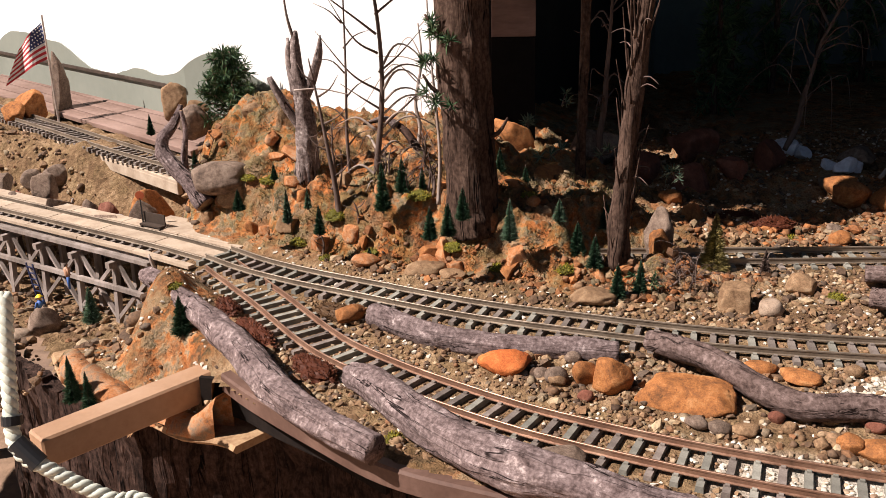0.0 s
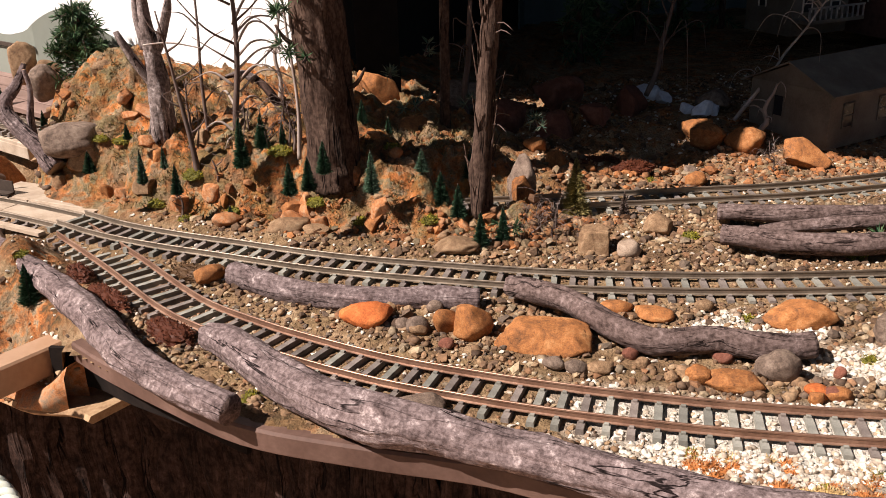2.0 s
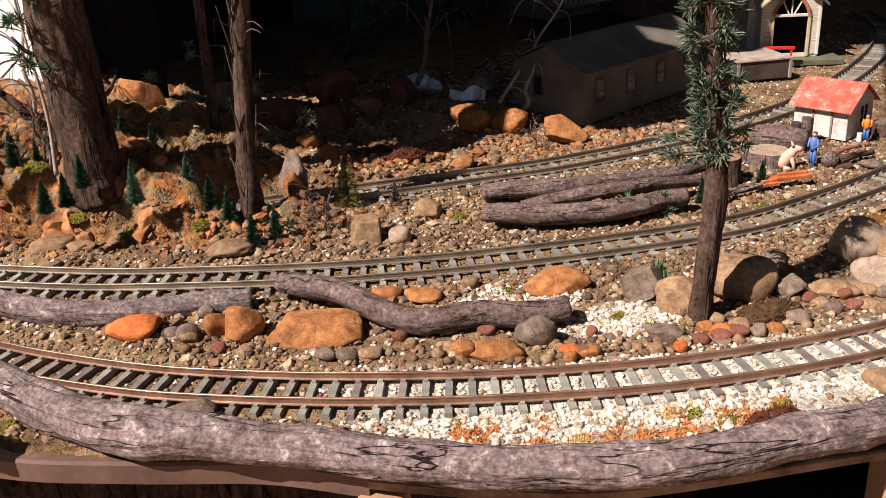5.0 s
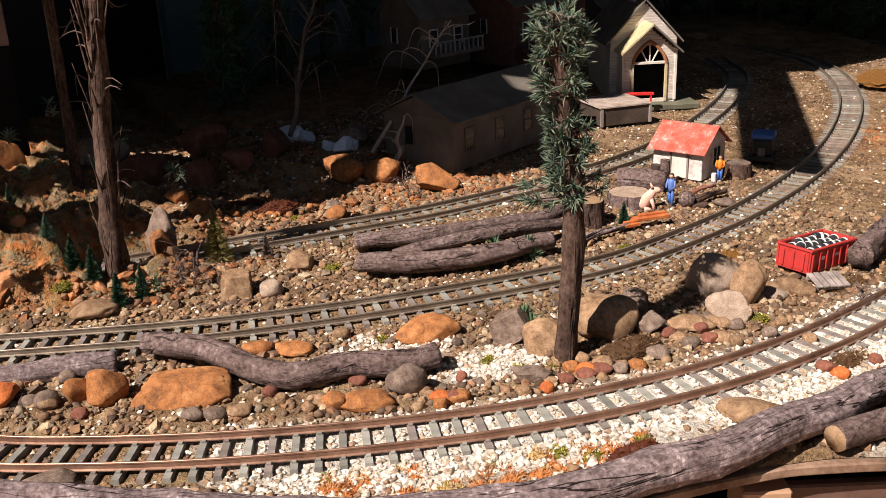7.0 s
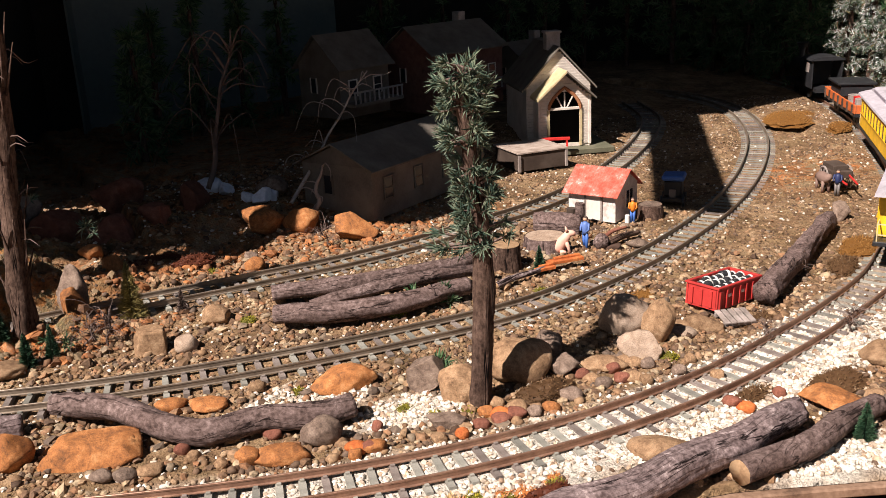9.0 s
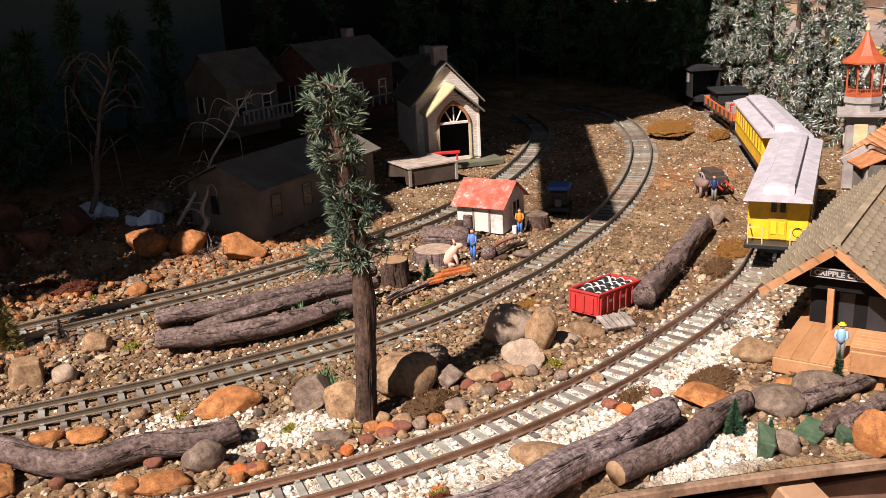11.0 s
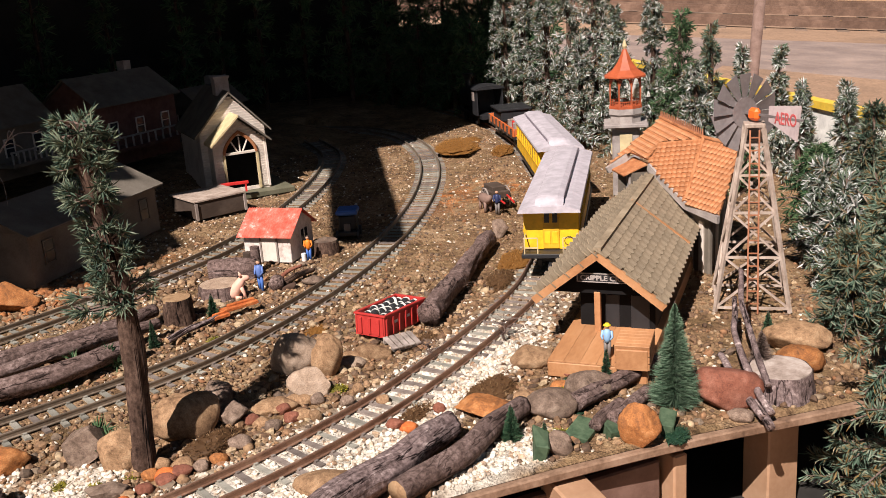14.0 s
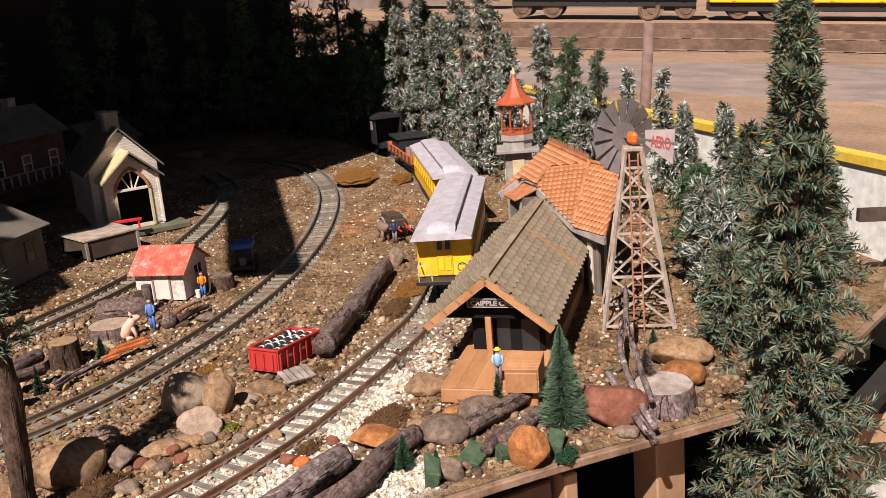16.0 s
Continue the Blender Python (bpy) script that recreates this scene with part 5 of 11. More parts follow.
def sapling(label, x, y, z, h, r, lean=(0.0, 0.0), arms=8, seed=0, mat="twig_dark", spread=0.09, name="dead_sapling", droop=0.2):
    """A thin dead tree: a crooked stem with curved bare branches."""
    rng = random.Random(seed)
    th = thing(name, label, "dead tree", pose(x, y, z))
    n = 7
    pts = [(lean[0] * i / (n - 1) + rng.uniform(-1, 1) * 0.006 * (i > 0), lean[1] * i / (n - 1) + rng.uniform(-1, 1) * 0.006 * (i > 0), h * i / (n - 1)) for i in range(n)]
    bough(pts, [r * (1 - 0.72 * i / (n - 1)) for i in range(n)], mat, th, "stem", 0.15, seed + 0.5)
    for k in range(int(arms * 1.4)):
        u = rng.uniform(0.25, 0.98)
        i = min(n - 2, int(u * (n - 1)))
        f = u * (n - 1) - i
        p = Vector(pts[i]).lerp(Vector(pts[i + 1]), f)
        a = rng.uniform(0, 2 * math.pi)
        L = spread * rng.uniform(0.5, 1.2)
        o = Vector((math.cos(a), math.sin(a), 0))
        q = [p, p + o * L * 0.35 + Vector((0, 0, L * rng.uniform(0.1, 0.45))), p + o * L * 0.75 + Vector((0, 0, L * rng.uniform(0.1, 0.6) - droop * L)), p + o * L + Vector((rng.uniform(-1, 1) * 0.01, 0, L * rng.uniform(-0.4, 0.5) - droop * L))]
        bough([tuple(v) for v in q], [r * 0.27, r * 0.21, r * 0.14, r * 0.06], mat, th, "branch", 0.1, seed + k, 5)
    return th



sapling("bare arching dead shrub behind the bank", 0.235, 1.80, 0.13, 0.20, 0.004, (0.01, 0.0), 9, 12, "twig", 0.11, droop=0.35)
sapling("small leafless shrub beside the snag", 0.105, 1.64, 0.10, 0.10, 0.003, (0.01, 0), 9, 23, "twig_dark", 0.05)
sapling("small leafless shrub near the thick trunk", 0.26, 1.58, 0.10, 0.10, 0.0025, (-0.01, 0), 9, 25, "twig_dark", 0.05)


# the shaggy dead tree beside the upright rock
def shaggy_tree():
    th = thing("dead_tree", "tall shaggy dead tree with peeling strips of bark", "dead tree", pose(0.510, 1.445, 0.035))
    bough([(0.0, 0, 0), (0.002, 0, 0.08), (0.010, 0, 0.20), (0.020, 0.002, 0.30), (0.026, 0.003, 0.37), (0.028, 0.003, 0.39)], [0.017, 0.0135, 0.012, 0.011, 0.009, 0.003], "trunk", th, "trunk", 0.3, 9.0, 12)
    rng = random.Random(4)
    for k in range(44):
        zc = rng.uniform(0.0, 0.34)
        a = rng.uniform(0, 6.28)
        c = Vector((0.055 * zc + 0.011 * math.cos(a), 0.011 * math.sin(a), zc))
        L = rng.uniform(0.02, 0.08)
        o = Vector((math.cos(a), math.sin(a), 0)) * rng.uniform(0.002, 0.018)
        bough([tuple(c), tuple(c + Vector((0, 0, L * 0.5)) + o * 0.5), tuple(c + Vector((0, 0, L)) + o)], [0.0016, 0.0012, 0.0005], "trunk", th, "bark_strip", 0.1, k, 5)
    for k in range(8):
        zc = rng.uniform(0.12, 0.36)
        a = rng.uniform(0, 6.28)
        c = Vector((0.055 * zc, 0, zc))
        o = Vector((math.cos(a), math.sin(a), rng.uniform(-0.2, 0.5)))
        bough([tuple(c), tuple(c + o * 0.02 + Vector((0, 0, 0.008))), tuple(c + o * 0.035)], [0.0012, 0.0009, 0.0004], "twig_dark", th, "twig", 0.1, k, 5)


shaggy_tree()
_p = thing("timber_pole", "bare brown timber pole behind the bank", "pole", pose(0.500, 1.745, 0.05))
bough([(0, 0, 0), (0.002, 0, 0.12), (0.004, 0, 0.30), (0.006, 0, 0.55)], [0.0085, 0.008, 0.0078, 0.0075], "trunk", _p, "shaft", 0.05, 3.0, 12)
sapling("dark dead tree standing in the shade", 0.56, 1.90, 0.05, 0.35, 0.007, (0.01, 0), 8, 41, "twig_dark", 0.06)
sapling("gnarled dark dead tree in the shade", 0.92, 1.98, 0.06, 0.30, 0.006, (0.08, 0.0), 14, 44, "twig_dark", 0.16, droop=0.1)
sapling("pale dead branch reaching out of the shade", 1.02, 1.80, 0.05, 0.22, 0.004, (0.20, 0.05), 10, 47, "twig", 0.07)
sapling("gnarled white driftwood stem before the depot", 1.045, 1.74, 0.03, 0.095, 0.006, (0.015, 0), 4, 49, "twig", 0.04)
for _x, _y, _z, _r, _c, _s in ((0.415, 1.75, 0.165, 0.016, 60, 0.016), (0.447, 1.73, 0.115, 0.02, 70, 0.016), (0.405, 1.66, 0.085, 0.018, 80, 0.016), (0.435, 1.645, 0.075, 0.016, 60, 0.014), (0.475, 1.80, 0.19, 0.02, 50, 0.016),
                               (0.645, 1.70, 0.085, 0.018, 60, 0.016), (0.55, 1.75, 0.12, 0.02, 50, 0.016), (0.37, 1.62, 0.085, 0.015, 50, 0.014)):
    needle_tuft("sparse spray of needles at the edge of the shade", _x, _y, _z, _r, _c, _s, "pine")
needle_tuft("green needle spray beside the tall pine", 0.905, 1.055, 0.012, 0.022, 150, 0.024, "garland_green")
needle_tuft("green needle spray by the stump", 1.005, 1.285, 0.014, 0.02, 90, 0.018, "garland_green")
needle_tuft("green needle spray among the boulders", 1.03, 1.255, 0.014, 0.018, 90, 0.016, "garland_green")
needle_tuft("green needle spray below the dead tree", 0.545, 1.40, 0.03, 0.014, 60, 0.014, "garland_green")
# the pine bush on the bank
garland_tree("dense dark green pine bush on the rocky bank", -0.166, 2.207, 0.070, 0.165, 0.080, "garland_green", 95, 40, 0.020, shape=0.45, droop=0.0, name="pine_bush")
# moss cushions
moss("dark red moss beside the near track", 0.124, 1.208, 0.045, 0.022, 0.016, -55, "moss_red")
moss("dark red moss between log and track", 0.038, 1.310, 0.05, 0.016, 0.013, -57, "moss_red")
moss("dark red moss at the log by the turnout", -0.014, 1.393, 0.03, 0.014, 0.012, -57, "moss_red")
moss("brown moss on a stone between the tracks", 0.135, 1.375, 0.035, 0.016, 0.014, -30, "moss_brown")
moss("dark red moss in the white gravel", 0.865, 0.795, 0.032, 0.015, 0.016, -4, "moss_red")
moss("brown moss before the tall pine", 0.985, 0.965, 0.040, 0.022, 0.016, 0, "moss_brown")
moss("mustard moss hump beside the far curve", 2.42, 1.83, 0.125, 0.06, 0.010, 35, "moss_ochre")
moss("mustard moss hump by the train", 2.47, 1.72, 0.06, 0.03, 0.012, 30, "moss_ochre")
moss("brown moss beside the fallen log", 1.70, 1.09, 0.06, 0.03, 0.010, 30, "moss_ochre")
moss("rusty moss beside the fallen log", 1.60, 1.045, 0.05, 0.022, 0.008, 30, "moss_brown")
moss("rusty moss behind the red wagon", 1.44, 1.115, 0.04, 0.025, 0.008, 20, "moss_brown")
moss("brown moss by the middle track", 1.27, 1.135, 0.05, 0.02, 0.006, 20, "moss_ochre")
moss("brown moss by the rocks", 1.36, 0.985, 0.05, 0.02, 0.006, 10, "moss_brown")
moss("rusty moss patch near the logs", 1.17, 0.835, 0.035, 0.014, 0.006, 10, "moss_brown")
moss("dry brown moss by the platform", 1.27, 0.80, 0.05, 0.025, 0.008, 10, "moss_brown")
moss("rusty moss behind the far track", 0.78, 1.625, 0.035, 0.014, 0.014, 0, "moss_red")
moss("dark rusty moss behind the far track", 0.72, 1.66, 0.05, 0.02, 0.014, 0, "moss_red")
for _x, _y, _r, _m in ((0.715, 1.105, 0.010, "moss_green"), (0.755, 1.13, 0.008, "moss_green"), (0.86, 1.0, 0.008, "moss_green"), (0.895, 0.985, 0.008, "moss_green"), (0.84, 1.03, 0.010, "moss_green"), (1.16, 0.955, 0.012, "moss_green"),
                       (0.80, 1.59, 0.012, "moss_green"), (0.66, 1.385, 0.010, "moss_green"), (0.52, 1.50, 0.012, "moss_green"), (0.40, 1.56, 0.010, "moss_green"), (0.05, 1.62, 0.014, "moss_green"), (0.17, 1.545, 0.014, "moss_green"),
                       (0.115, 1.60, 0.018, "moss_green"), (0.24, 1.57, 0.016, "moss_green"), (-0.04, 1.72, 0.012, "moss_green"), (0.10, 1.555, 0.010, "moss_green"), (0.35, 1.475, 0.012, "moss_green"), (0.29, 1.51, 0.014, "moss_green"),
                       (0.0, 1.70, 0.016, "moss_green"), (0.44, 1.445, 0.012, "moss_green"), (0.31, 1.05, 0.010, "moss_green"), (0.22, 1.06, 0.012, "moss_green"), (-0.08, 1.395, 0.010, "moss_green"), (1.22, 0.67, 0.014, "moss_green"),
                       (1.31, 0.72, 0.02, "moss_green"), (0.78, 1.37, 0.012, "moss_green"), (0.96, 1.27, 0.014, "moss_green"), (1.17, 1.225, 0.010, "moss_green")):
    moss("small tuft of yellow-green moss", _x, _y, _r, _r * 0.8, _r * 0.6, 0, _m)
# dry twiggy brush
for _x, _y, _s in ((0.60, 1.395, 0.05), (0.575, 1.40, 0.04), (1.00, 1.60, 0.035), (1.30, 0.93, 0.02), (1.52, 1.06, 0.02), (1.40, 0.88, 0.03)):
    sapling("clump of dry brown brush", _x, _y, ground_at(_x, _y), _s, 0.0016, (0.0, 0.0), 22, int(_x * 100), "twig_dark", _s * 1.1, "dry_brush", 0.1)
# orange lichen, dark green moss and low soil humps
for _x, _y, _r in ((0.717, 0.823, 0.020), (0.747, 0.821, 0.016), (0.776, 0.817, 0.018), (0.809, 0.813, 0.016), (0.734, 0.844, 0.014), (0.699, 0.843, 0.012)):
    moss("orange lichen cushion beside the near track", _x, _y, _r, _r * 0.6, _r * 0.25, 20, "moss_orange")
_lr = random.Random(9)
for _i in range(40):
    _x = _lr.uniform(0.60, 0.93)
    _y = float(np.interp(_x, [p[0] for p in T1], [p[1] for p in T1])) - _lr.uniform(0.052, 0.098)
    _r = _lr.uniform(0.006, 0.015)
    _m = ("moss_orange", "moss_orange", "moss_straw", "moss_green", "moss_orange")[_i % 5]
    moss({"moss_orange": "orange lichen cushion beside the near track", "moss_straw": "straw-coloured lichen beside the near track", "moss_green": "small tuft of yellow-green moss"}[_m], _x, _y, _r, _r * 0.7, _r * 0.35, _lr.uniform(0, 90), _m)
for _x, _y, _r in ((1.354, 0.732, 0.026), (1.283, 0.692, 0.02), (1.286, 0.610, 0.022), (1.292, 0.568, 0.018), (1.205, 0.656, 0.02), (1.327, 0.685, 0.02)):
    moss("dark green moss on the table edge", _x, _y, _r, _r * 0.7, _r * 0.3, 20, "moss_dark")

# dry scrub and moss that clings to the bank
_n = 5200
_x, _y = RNG.uniform(-0.13, 0.60, _n), RNG.uniform(1.40, 1.95, _n)
_s = dist_to(_x, _y, FOOT)
_k = (_s > 0.0) & (_s < 0.30) & (fuzz(_x, _y, 17, 3.3) > 0.08)
_x, _y = np.repeat(_x[_k], 7) + RNG.normal(0, 0.0035, 7 * _k.sum()), np.repeat(_y[_k], 7) + RNG.normal(0, 0.0035, 7 * _k.sum())
_w = RNG.standard_normal((len(_x), 3)) + np.array((0, -0.3, 1.3))
tagged(needles("bank_scrub", np.stack([_x, _y, land(_x, _y) - 0.001], 1), _w, RNG.uniform(0.004, 0.010, len(_x)), np.full(len(_x), 0.0012), "scrub", None, "dry brown and olive scrub clinging to the bank", "stuff"), "", "scrub")
# toy firs
toy_fir("dark green toy fir on the rusty bank", 0.095, 1.542, 0.048, 0.009, "fir", 0.060)
toy_fir("dark green toy fir on the bank", -0.031, 1.593, 0.035, 0.010, "fir", 0.085)
toy_fir("dark green toy fir high on the bank", 0.014, 1.656, 0.027, 0.006, "fir", 0.115)
toy_fir("small dark green toy fir by the rocks", -0.154, 1.834, 0.058, 0.011, "fir", 0.080)
toy_fir("small dark green toy fir beside the steps", -0.348, 2.224, 0.048, 0.009, "fir", 0.070)
toy_fir("sparse dark toy fir on the bank", 0.188, 1.548, 0.080, 0.013, "fir", 0.090)
toy_fir("dark green toy fir behind the bank", 0.215, 1.587, 0.055, 0.012, "fir", 0.115)
toy_fir("dark green toy fir before the thick trunk", 0.257, 1.430, 0.050, 0.011, "fir", 0.085)
toy_fir("blue-green toy fir before the thick trunk", 0.281, 1.447, 0.050, 0.011, "fir", 0.085)
toy_fir("dark green toy fir beside the thick trunk", 0.302, 1.484, 0.051, 0.011, "fir", 0.095)
toy_fir("tall olive toy fir on the bank", 0.364, 1.446, 0.064, 0.012, "fir_light", 0.075)
toy_fir("tiny dark toy fir in the bank", 0.166, 1.530, 0.028, 0.008, "fir", 0.050)
toy_fir("leaning green toy fir on the bank", 0.435, 1.484, 0.035, 0.010, "fir_light", 0.075)
toy_fir("green toy fir on the bank", 0.459, 1.473, 0.053, 0.013, "fir", 0.045)
toy_fir("blue-green toy fir at the bank foot", 0.479, 1.444, 0.053, 0.012, "fir", 0.040)
toy_fir("dark blue-green toy fir at the bank foot", 0.500, 1.386, 0.053, 0.012, "fir", 0.020)
toy_fir("dark green toy fir at the bank foot", 0.531, 1.393, 0.054, 0.010, "fir", 0.020)
toy_fir("green toy fir behind the dead tree", 0.513, 1.563, 0.045, 0.010, "fir", 0.060)
toy_fir("yellow-olive toy spruce by the far track", 0.649, 1.472, 0.090, 0.020, "fir_olive", 0.015)
toy_fir("small brown toy cone tree by the far track", 0.712, 1.447, 0.041, 0.008, "dead_needles", 0.016)
toy_fir("dark toy fir on the front mound", -0.200, 1.311, 0.070, 0.012, "fir")
toy_fir("dark toy fir on the front mound slope", -0.177, 1.302, 0.059, 0.010, "fir")
toy_fir("frosted toy fir on the front mound", -0.179, 1.504, 0.062, 0.014, "fir_light")
toy_fir("frosted toy fir by the trestle", -0.235, 1.494, 0.061, 0.014, "fir_light", -0.050)
toy_fir("dark green toy fir beside the driftwood", -0.058, 1.333, 0.057, 0.014, "fir", -0.010)
toy_fir("dark green toy fir in the bank", 0.070, 1.609, 0.037, 0.006, "fir_light", 0.080)
toy_fir("olive toy fir on the rusty bank", 0.045, 1.569, 0.055, 0.008, "fir_light", 0.070)
toy_fir("dark toy fir at the bank crest", 0.245, 1.585, 0.037, 0.006, "fir", 0.100)
toy_fir("small green toy fir by the stump", 1.220, 1.296, 0.051, 0.011, "fir", 0.014)
toy_fir("green toy fir behind the pine trunk", 1.107, 1.279, 0.049, 0.008, "fir", 0.014)
toy_fir("small green toy fir before the logs", 1.184, 0.704, 0.047, 0.012, "fir", 0.002)
toy_fir("slim green toy fir before the platform", 1.365, 0.699, 0.049, 0.009, "fir", 0.006)
toy_fir("large frosted green toy fir at the table edge", 1.349, 0.600, 0.131, 0.035, "fir_light", 0.000, dense=1.6)
toy_fir("brown dried toy fir by the windmill", 1.463, 0.550, 0.071, 0.021, "dead_needles", 0.006)
toy_fir("small green toy fir by the windmill", 1.586, 0.594, 0.048, 0.011, "fir", 0.010)
toy_fir("small green toy fir on the table edge", 1.193, 0.667, 0.033, 0.007, "fir", 0.000)
toy_fir("small green toy fir on the back slope", 0.362, 1.630, 0.040, 0.009, "fir", 0.090)
toy_fir("small dark toy fir behind the bank", 0.399, 1.609, 0.028, 0.006, "fir", 0.080)

rock("smooth tan block of stone standing in the gravel", 0.645, 1.356, 0.054, 0.041, 0.048, -18, "rock_tan", hard=1.2)
rock("red-orange stone between the two tracks", 0.342, 1.196, 0.049, 0.037, 0.020, -4, "rock_red", hard=0.3)
rock("large ochre rock under the crooked log", 0.527, 1.117, 0.104, 0.057, 0.031, -16, "rock_orange", hard=1.05)
rock("small brown stone in the gravel", 0.394, 1.161, 0.020, 0.015, 0.018, -7, "rock_grey", hard=0.4)
rock("pale lump of stone beside the tan block", 0.684, 1.333, 0.030, 0.023, 0.021, -20, "rock_pale", hard=0.4)
rock("grey round stone beside the log end", 0.733, 1.013, 0.036, 0.027, 0.027, -23, "rock_grey", hard=0.3)
rock("ochre oval stone beside the near track", 0.686, 1.007, 0.046, 0.028, 0.016, -20, "rock_orange", hard=0.2)
rock("ochre stone beside the near track", 0.656, 1.022, 0.021, 0.016, 0.017, -18, "rock_orange", hard=0.3)
rock("rust rock with white gravel on it", 0.804, 1.117, 0.063, 0.047, 0.023, -24, "rock_orange", hard=0.5)
rock("ochre rock at the edge of the shade", 0.944, 1.767, 0.058, 0.043, 0.032, -19, "rock_orange", hard=0.7)
rock("ochre rock in front of the dark depot", 1.003, 1.711, 0.067, 0.050, 0.041, -22, "rock_orange", hard=0.6)
rock("broken ochre rock by the far track", 1.060, 1.622, 0.077, 0.058, 0.045, -25, "rock_orange", hard=0.8)
rock("brown stone beside the stacked logs", 0.743, 1.395, 0.037, 0.028, 0.026, -16, "rock_tan", hard=0.4)
rock("broken ochre rock near the station platform", 1.217, 0.768, 0.060, 0.045, 0.022, -51, "rock_orange", hard=0.8)
rock("grey-brown oval stone near the platform", 1.262, 0.706, 0.051, 0.038, 0.026, -55, "rock_grey", hard=0.2)
rock("grey stone in front of the platform", 1.320, 0.692, 0.047, 0.035, 0.029, -58, "rock_grey", hard=0.3)
rock("tan rock beside the near track", 1.363, 0.806, 0.052, 0.039, 0.026, -54, "rock_tan", hard=0.5)
rock("large red-brown rock at the table edge", 1.394, 0.560, 0.060, 0.045, 0.043, -65, "rock_redbrown", hard=0.4)
rock("ochre stone at the table edge", 1.258, 0.591, 0.036, 0.027, 0.043, -61, "rock_orange", hard=0.5)
rock("grey stone at the table edge", 1.194, 0.651, 0.028, 0.021, 0.020, -56, "rock_grey", hard=0.4)
rock("ochre round stone behind the stump", 1.525, 0.528, 0.045, 0.034, 0.029, -68, "rock_orange", hard=0.3)
rock("tan rock behind the stump", 1.587, 0.555, 0.066, 0.049, 0.039, -68, "rock_tan", hard=0.6)
rock("brown boulder on the near bank", -0.087, 1.738, 0.084, 0.063, 0.043, 14, "rock_grey", hard=0.2, z=0.08)
rock("upright tan stone on the bank", -0.316, 2.309, 0.052, 0.039, 0.074, 16, "rock_tan", hard=0.4, z=0.09)
rock("dark round stone on the bank", -0.238, 2.165, 0.049, 0.037, 0.057, 15, "rock_grey", hard=0.2, z=0.08)
rock("tan stone on the bank", -0.259, 2.283, 0.038, 0.029, 0.031, 15, "rock_tan", hard=0.3, z=0.1)
rock("pale stone on the bank", -0.210, 2.200, 0.036, 0.027, 0.038, 14, "rock_pale", hard=0.5, z=0.08)
rock("rusty cliff rock beside the trestle", -0.259, 1.891, 0.077, 0.058, 0.100, 18, "rock_orange", hard=0.7)
rock("grey rock below the trestle", -0.366, 1.621, 0.043, 0.032, 0.042, 25, "rock_grey", hard=0.6)
rock("white stone below the trestle", -0.399, 1.599, 0.030, 0.023, 0.017, 27, "rock_pale", hard=0.2)
rock("tall leaning ochre rock behind the bank", 0.397, 1.871, 0.064, 0.048, 0.101, -4, "rock_orange", hard=0.8, z=0.085)
rock("ochre rock behind the bank", 0.446, 1.717, 0.074, 0.056, 0.031, -6, "rock_orange", hard=0.7, z=0.075)
rock("brown rock behind the bank", 0.439, 1.606, 0.041, 0.031, 0.017, -7, "rock_tan", hard=0.6, z=0.075)
rock("tall brown upright rock beside the dead tree", 0.578, 1.520, 0.042, 0.032, 0.078, -13, "rock_grey", hard=0.9)
rock("ochre upright rock beside the dead tree", 0.576, 1.486, 0.032, 0.024, 0.054, -13, "rock_orange", hard=0.6)
rock("ochre boulder behind the far track", 0.943, 1.734, 0.057, 0.043, 0.034, -24, "rock_orange", hard=0.7)
rock("rusty rock behind the far track", 0.646, 1.712, 0.035, 0.026, 0.023, -11, "rock_orange", hard=0.6)
rock("rusty flat rock behind the far track", 0.664, 1.649, 0.029, 0.022, 0.027, -13, "rock_orange", hard=0.6)
rock("rusty stone behind the far track", 0.862, 1.561, 0.031, 0.024, 0.020, -21, "rock_orange", hard=0.5)
rock("rusty block behind the far track", 0.875, 1.623, 0.021, 0.016, 0.021, -21, "rock_grey", hard=0.7)
rock("rusty stone between the tracks", 0.153, 1.348, 0.036, 0.027, 0.022, 7, "rock_orange", hard=0.5)
rock("grey stone by the stump", 1.420, 1.299, 0.031, 0.024, 0.013, -43, "rock_grey", hard=0.4)
rock("dark brown rock by the cart", 1.812, 1.213, 0.037, 0.030, 0.030, -52, "rock_grey", hard=0.8)
rock("ochre stone on the red wagon edge", 1.396, 1.069, 0.028, 0.021, 0.008, -49, "rock_orange", hard=0.2)
rock("dark rock of the rocky bank", -0.557, 2.220, 0.051, 0.038, 0.039, 23, "rock_grey", hard=0.6)
rock("mossy rock of the rocky bank", -0.631, 2.267, 0.047, 0.035, 0.042, 24, "rock_grey", hard=0.5)
rock("brown rock at the foot of the rocky bank", -0.550, 2.122, 0.047, 0.035, 0.019, 24, "rock_redbrown", hard=0.4)
rock("pale flat rock below the tall pine", 0.654, 1.069, 0.018, 0.013, 0.011, -20, "rock_tan", hard=0.5)
rock("small rust stone by the near track", 0.756, 0.975, 0.021, 0.016, 0.012, -29, "rock_red", hard=0.3)
rock("small ochre stone by the near track", 0.770, 0.965, 0.021, 0.016, 0.012, -30, "rock_orange", hard=0.5)
rock("small red stone by the near track", 0.915, 0.949, 0.020, 0.015, 0.013, -35, "rock_red", hard=0.3)
rock("small brown stone in the white gravel", 0.936, 0.949, 0.020, 0.015, 0.013, -36, "rock_tan", hard=0.3)
rock("grey stone at the edge of the near track", 0.382, 1.013, 0.048, 0.021, 0.015, -3, "rock_grey", hard=0.5)
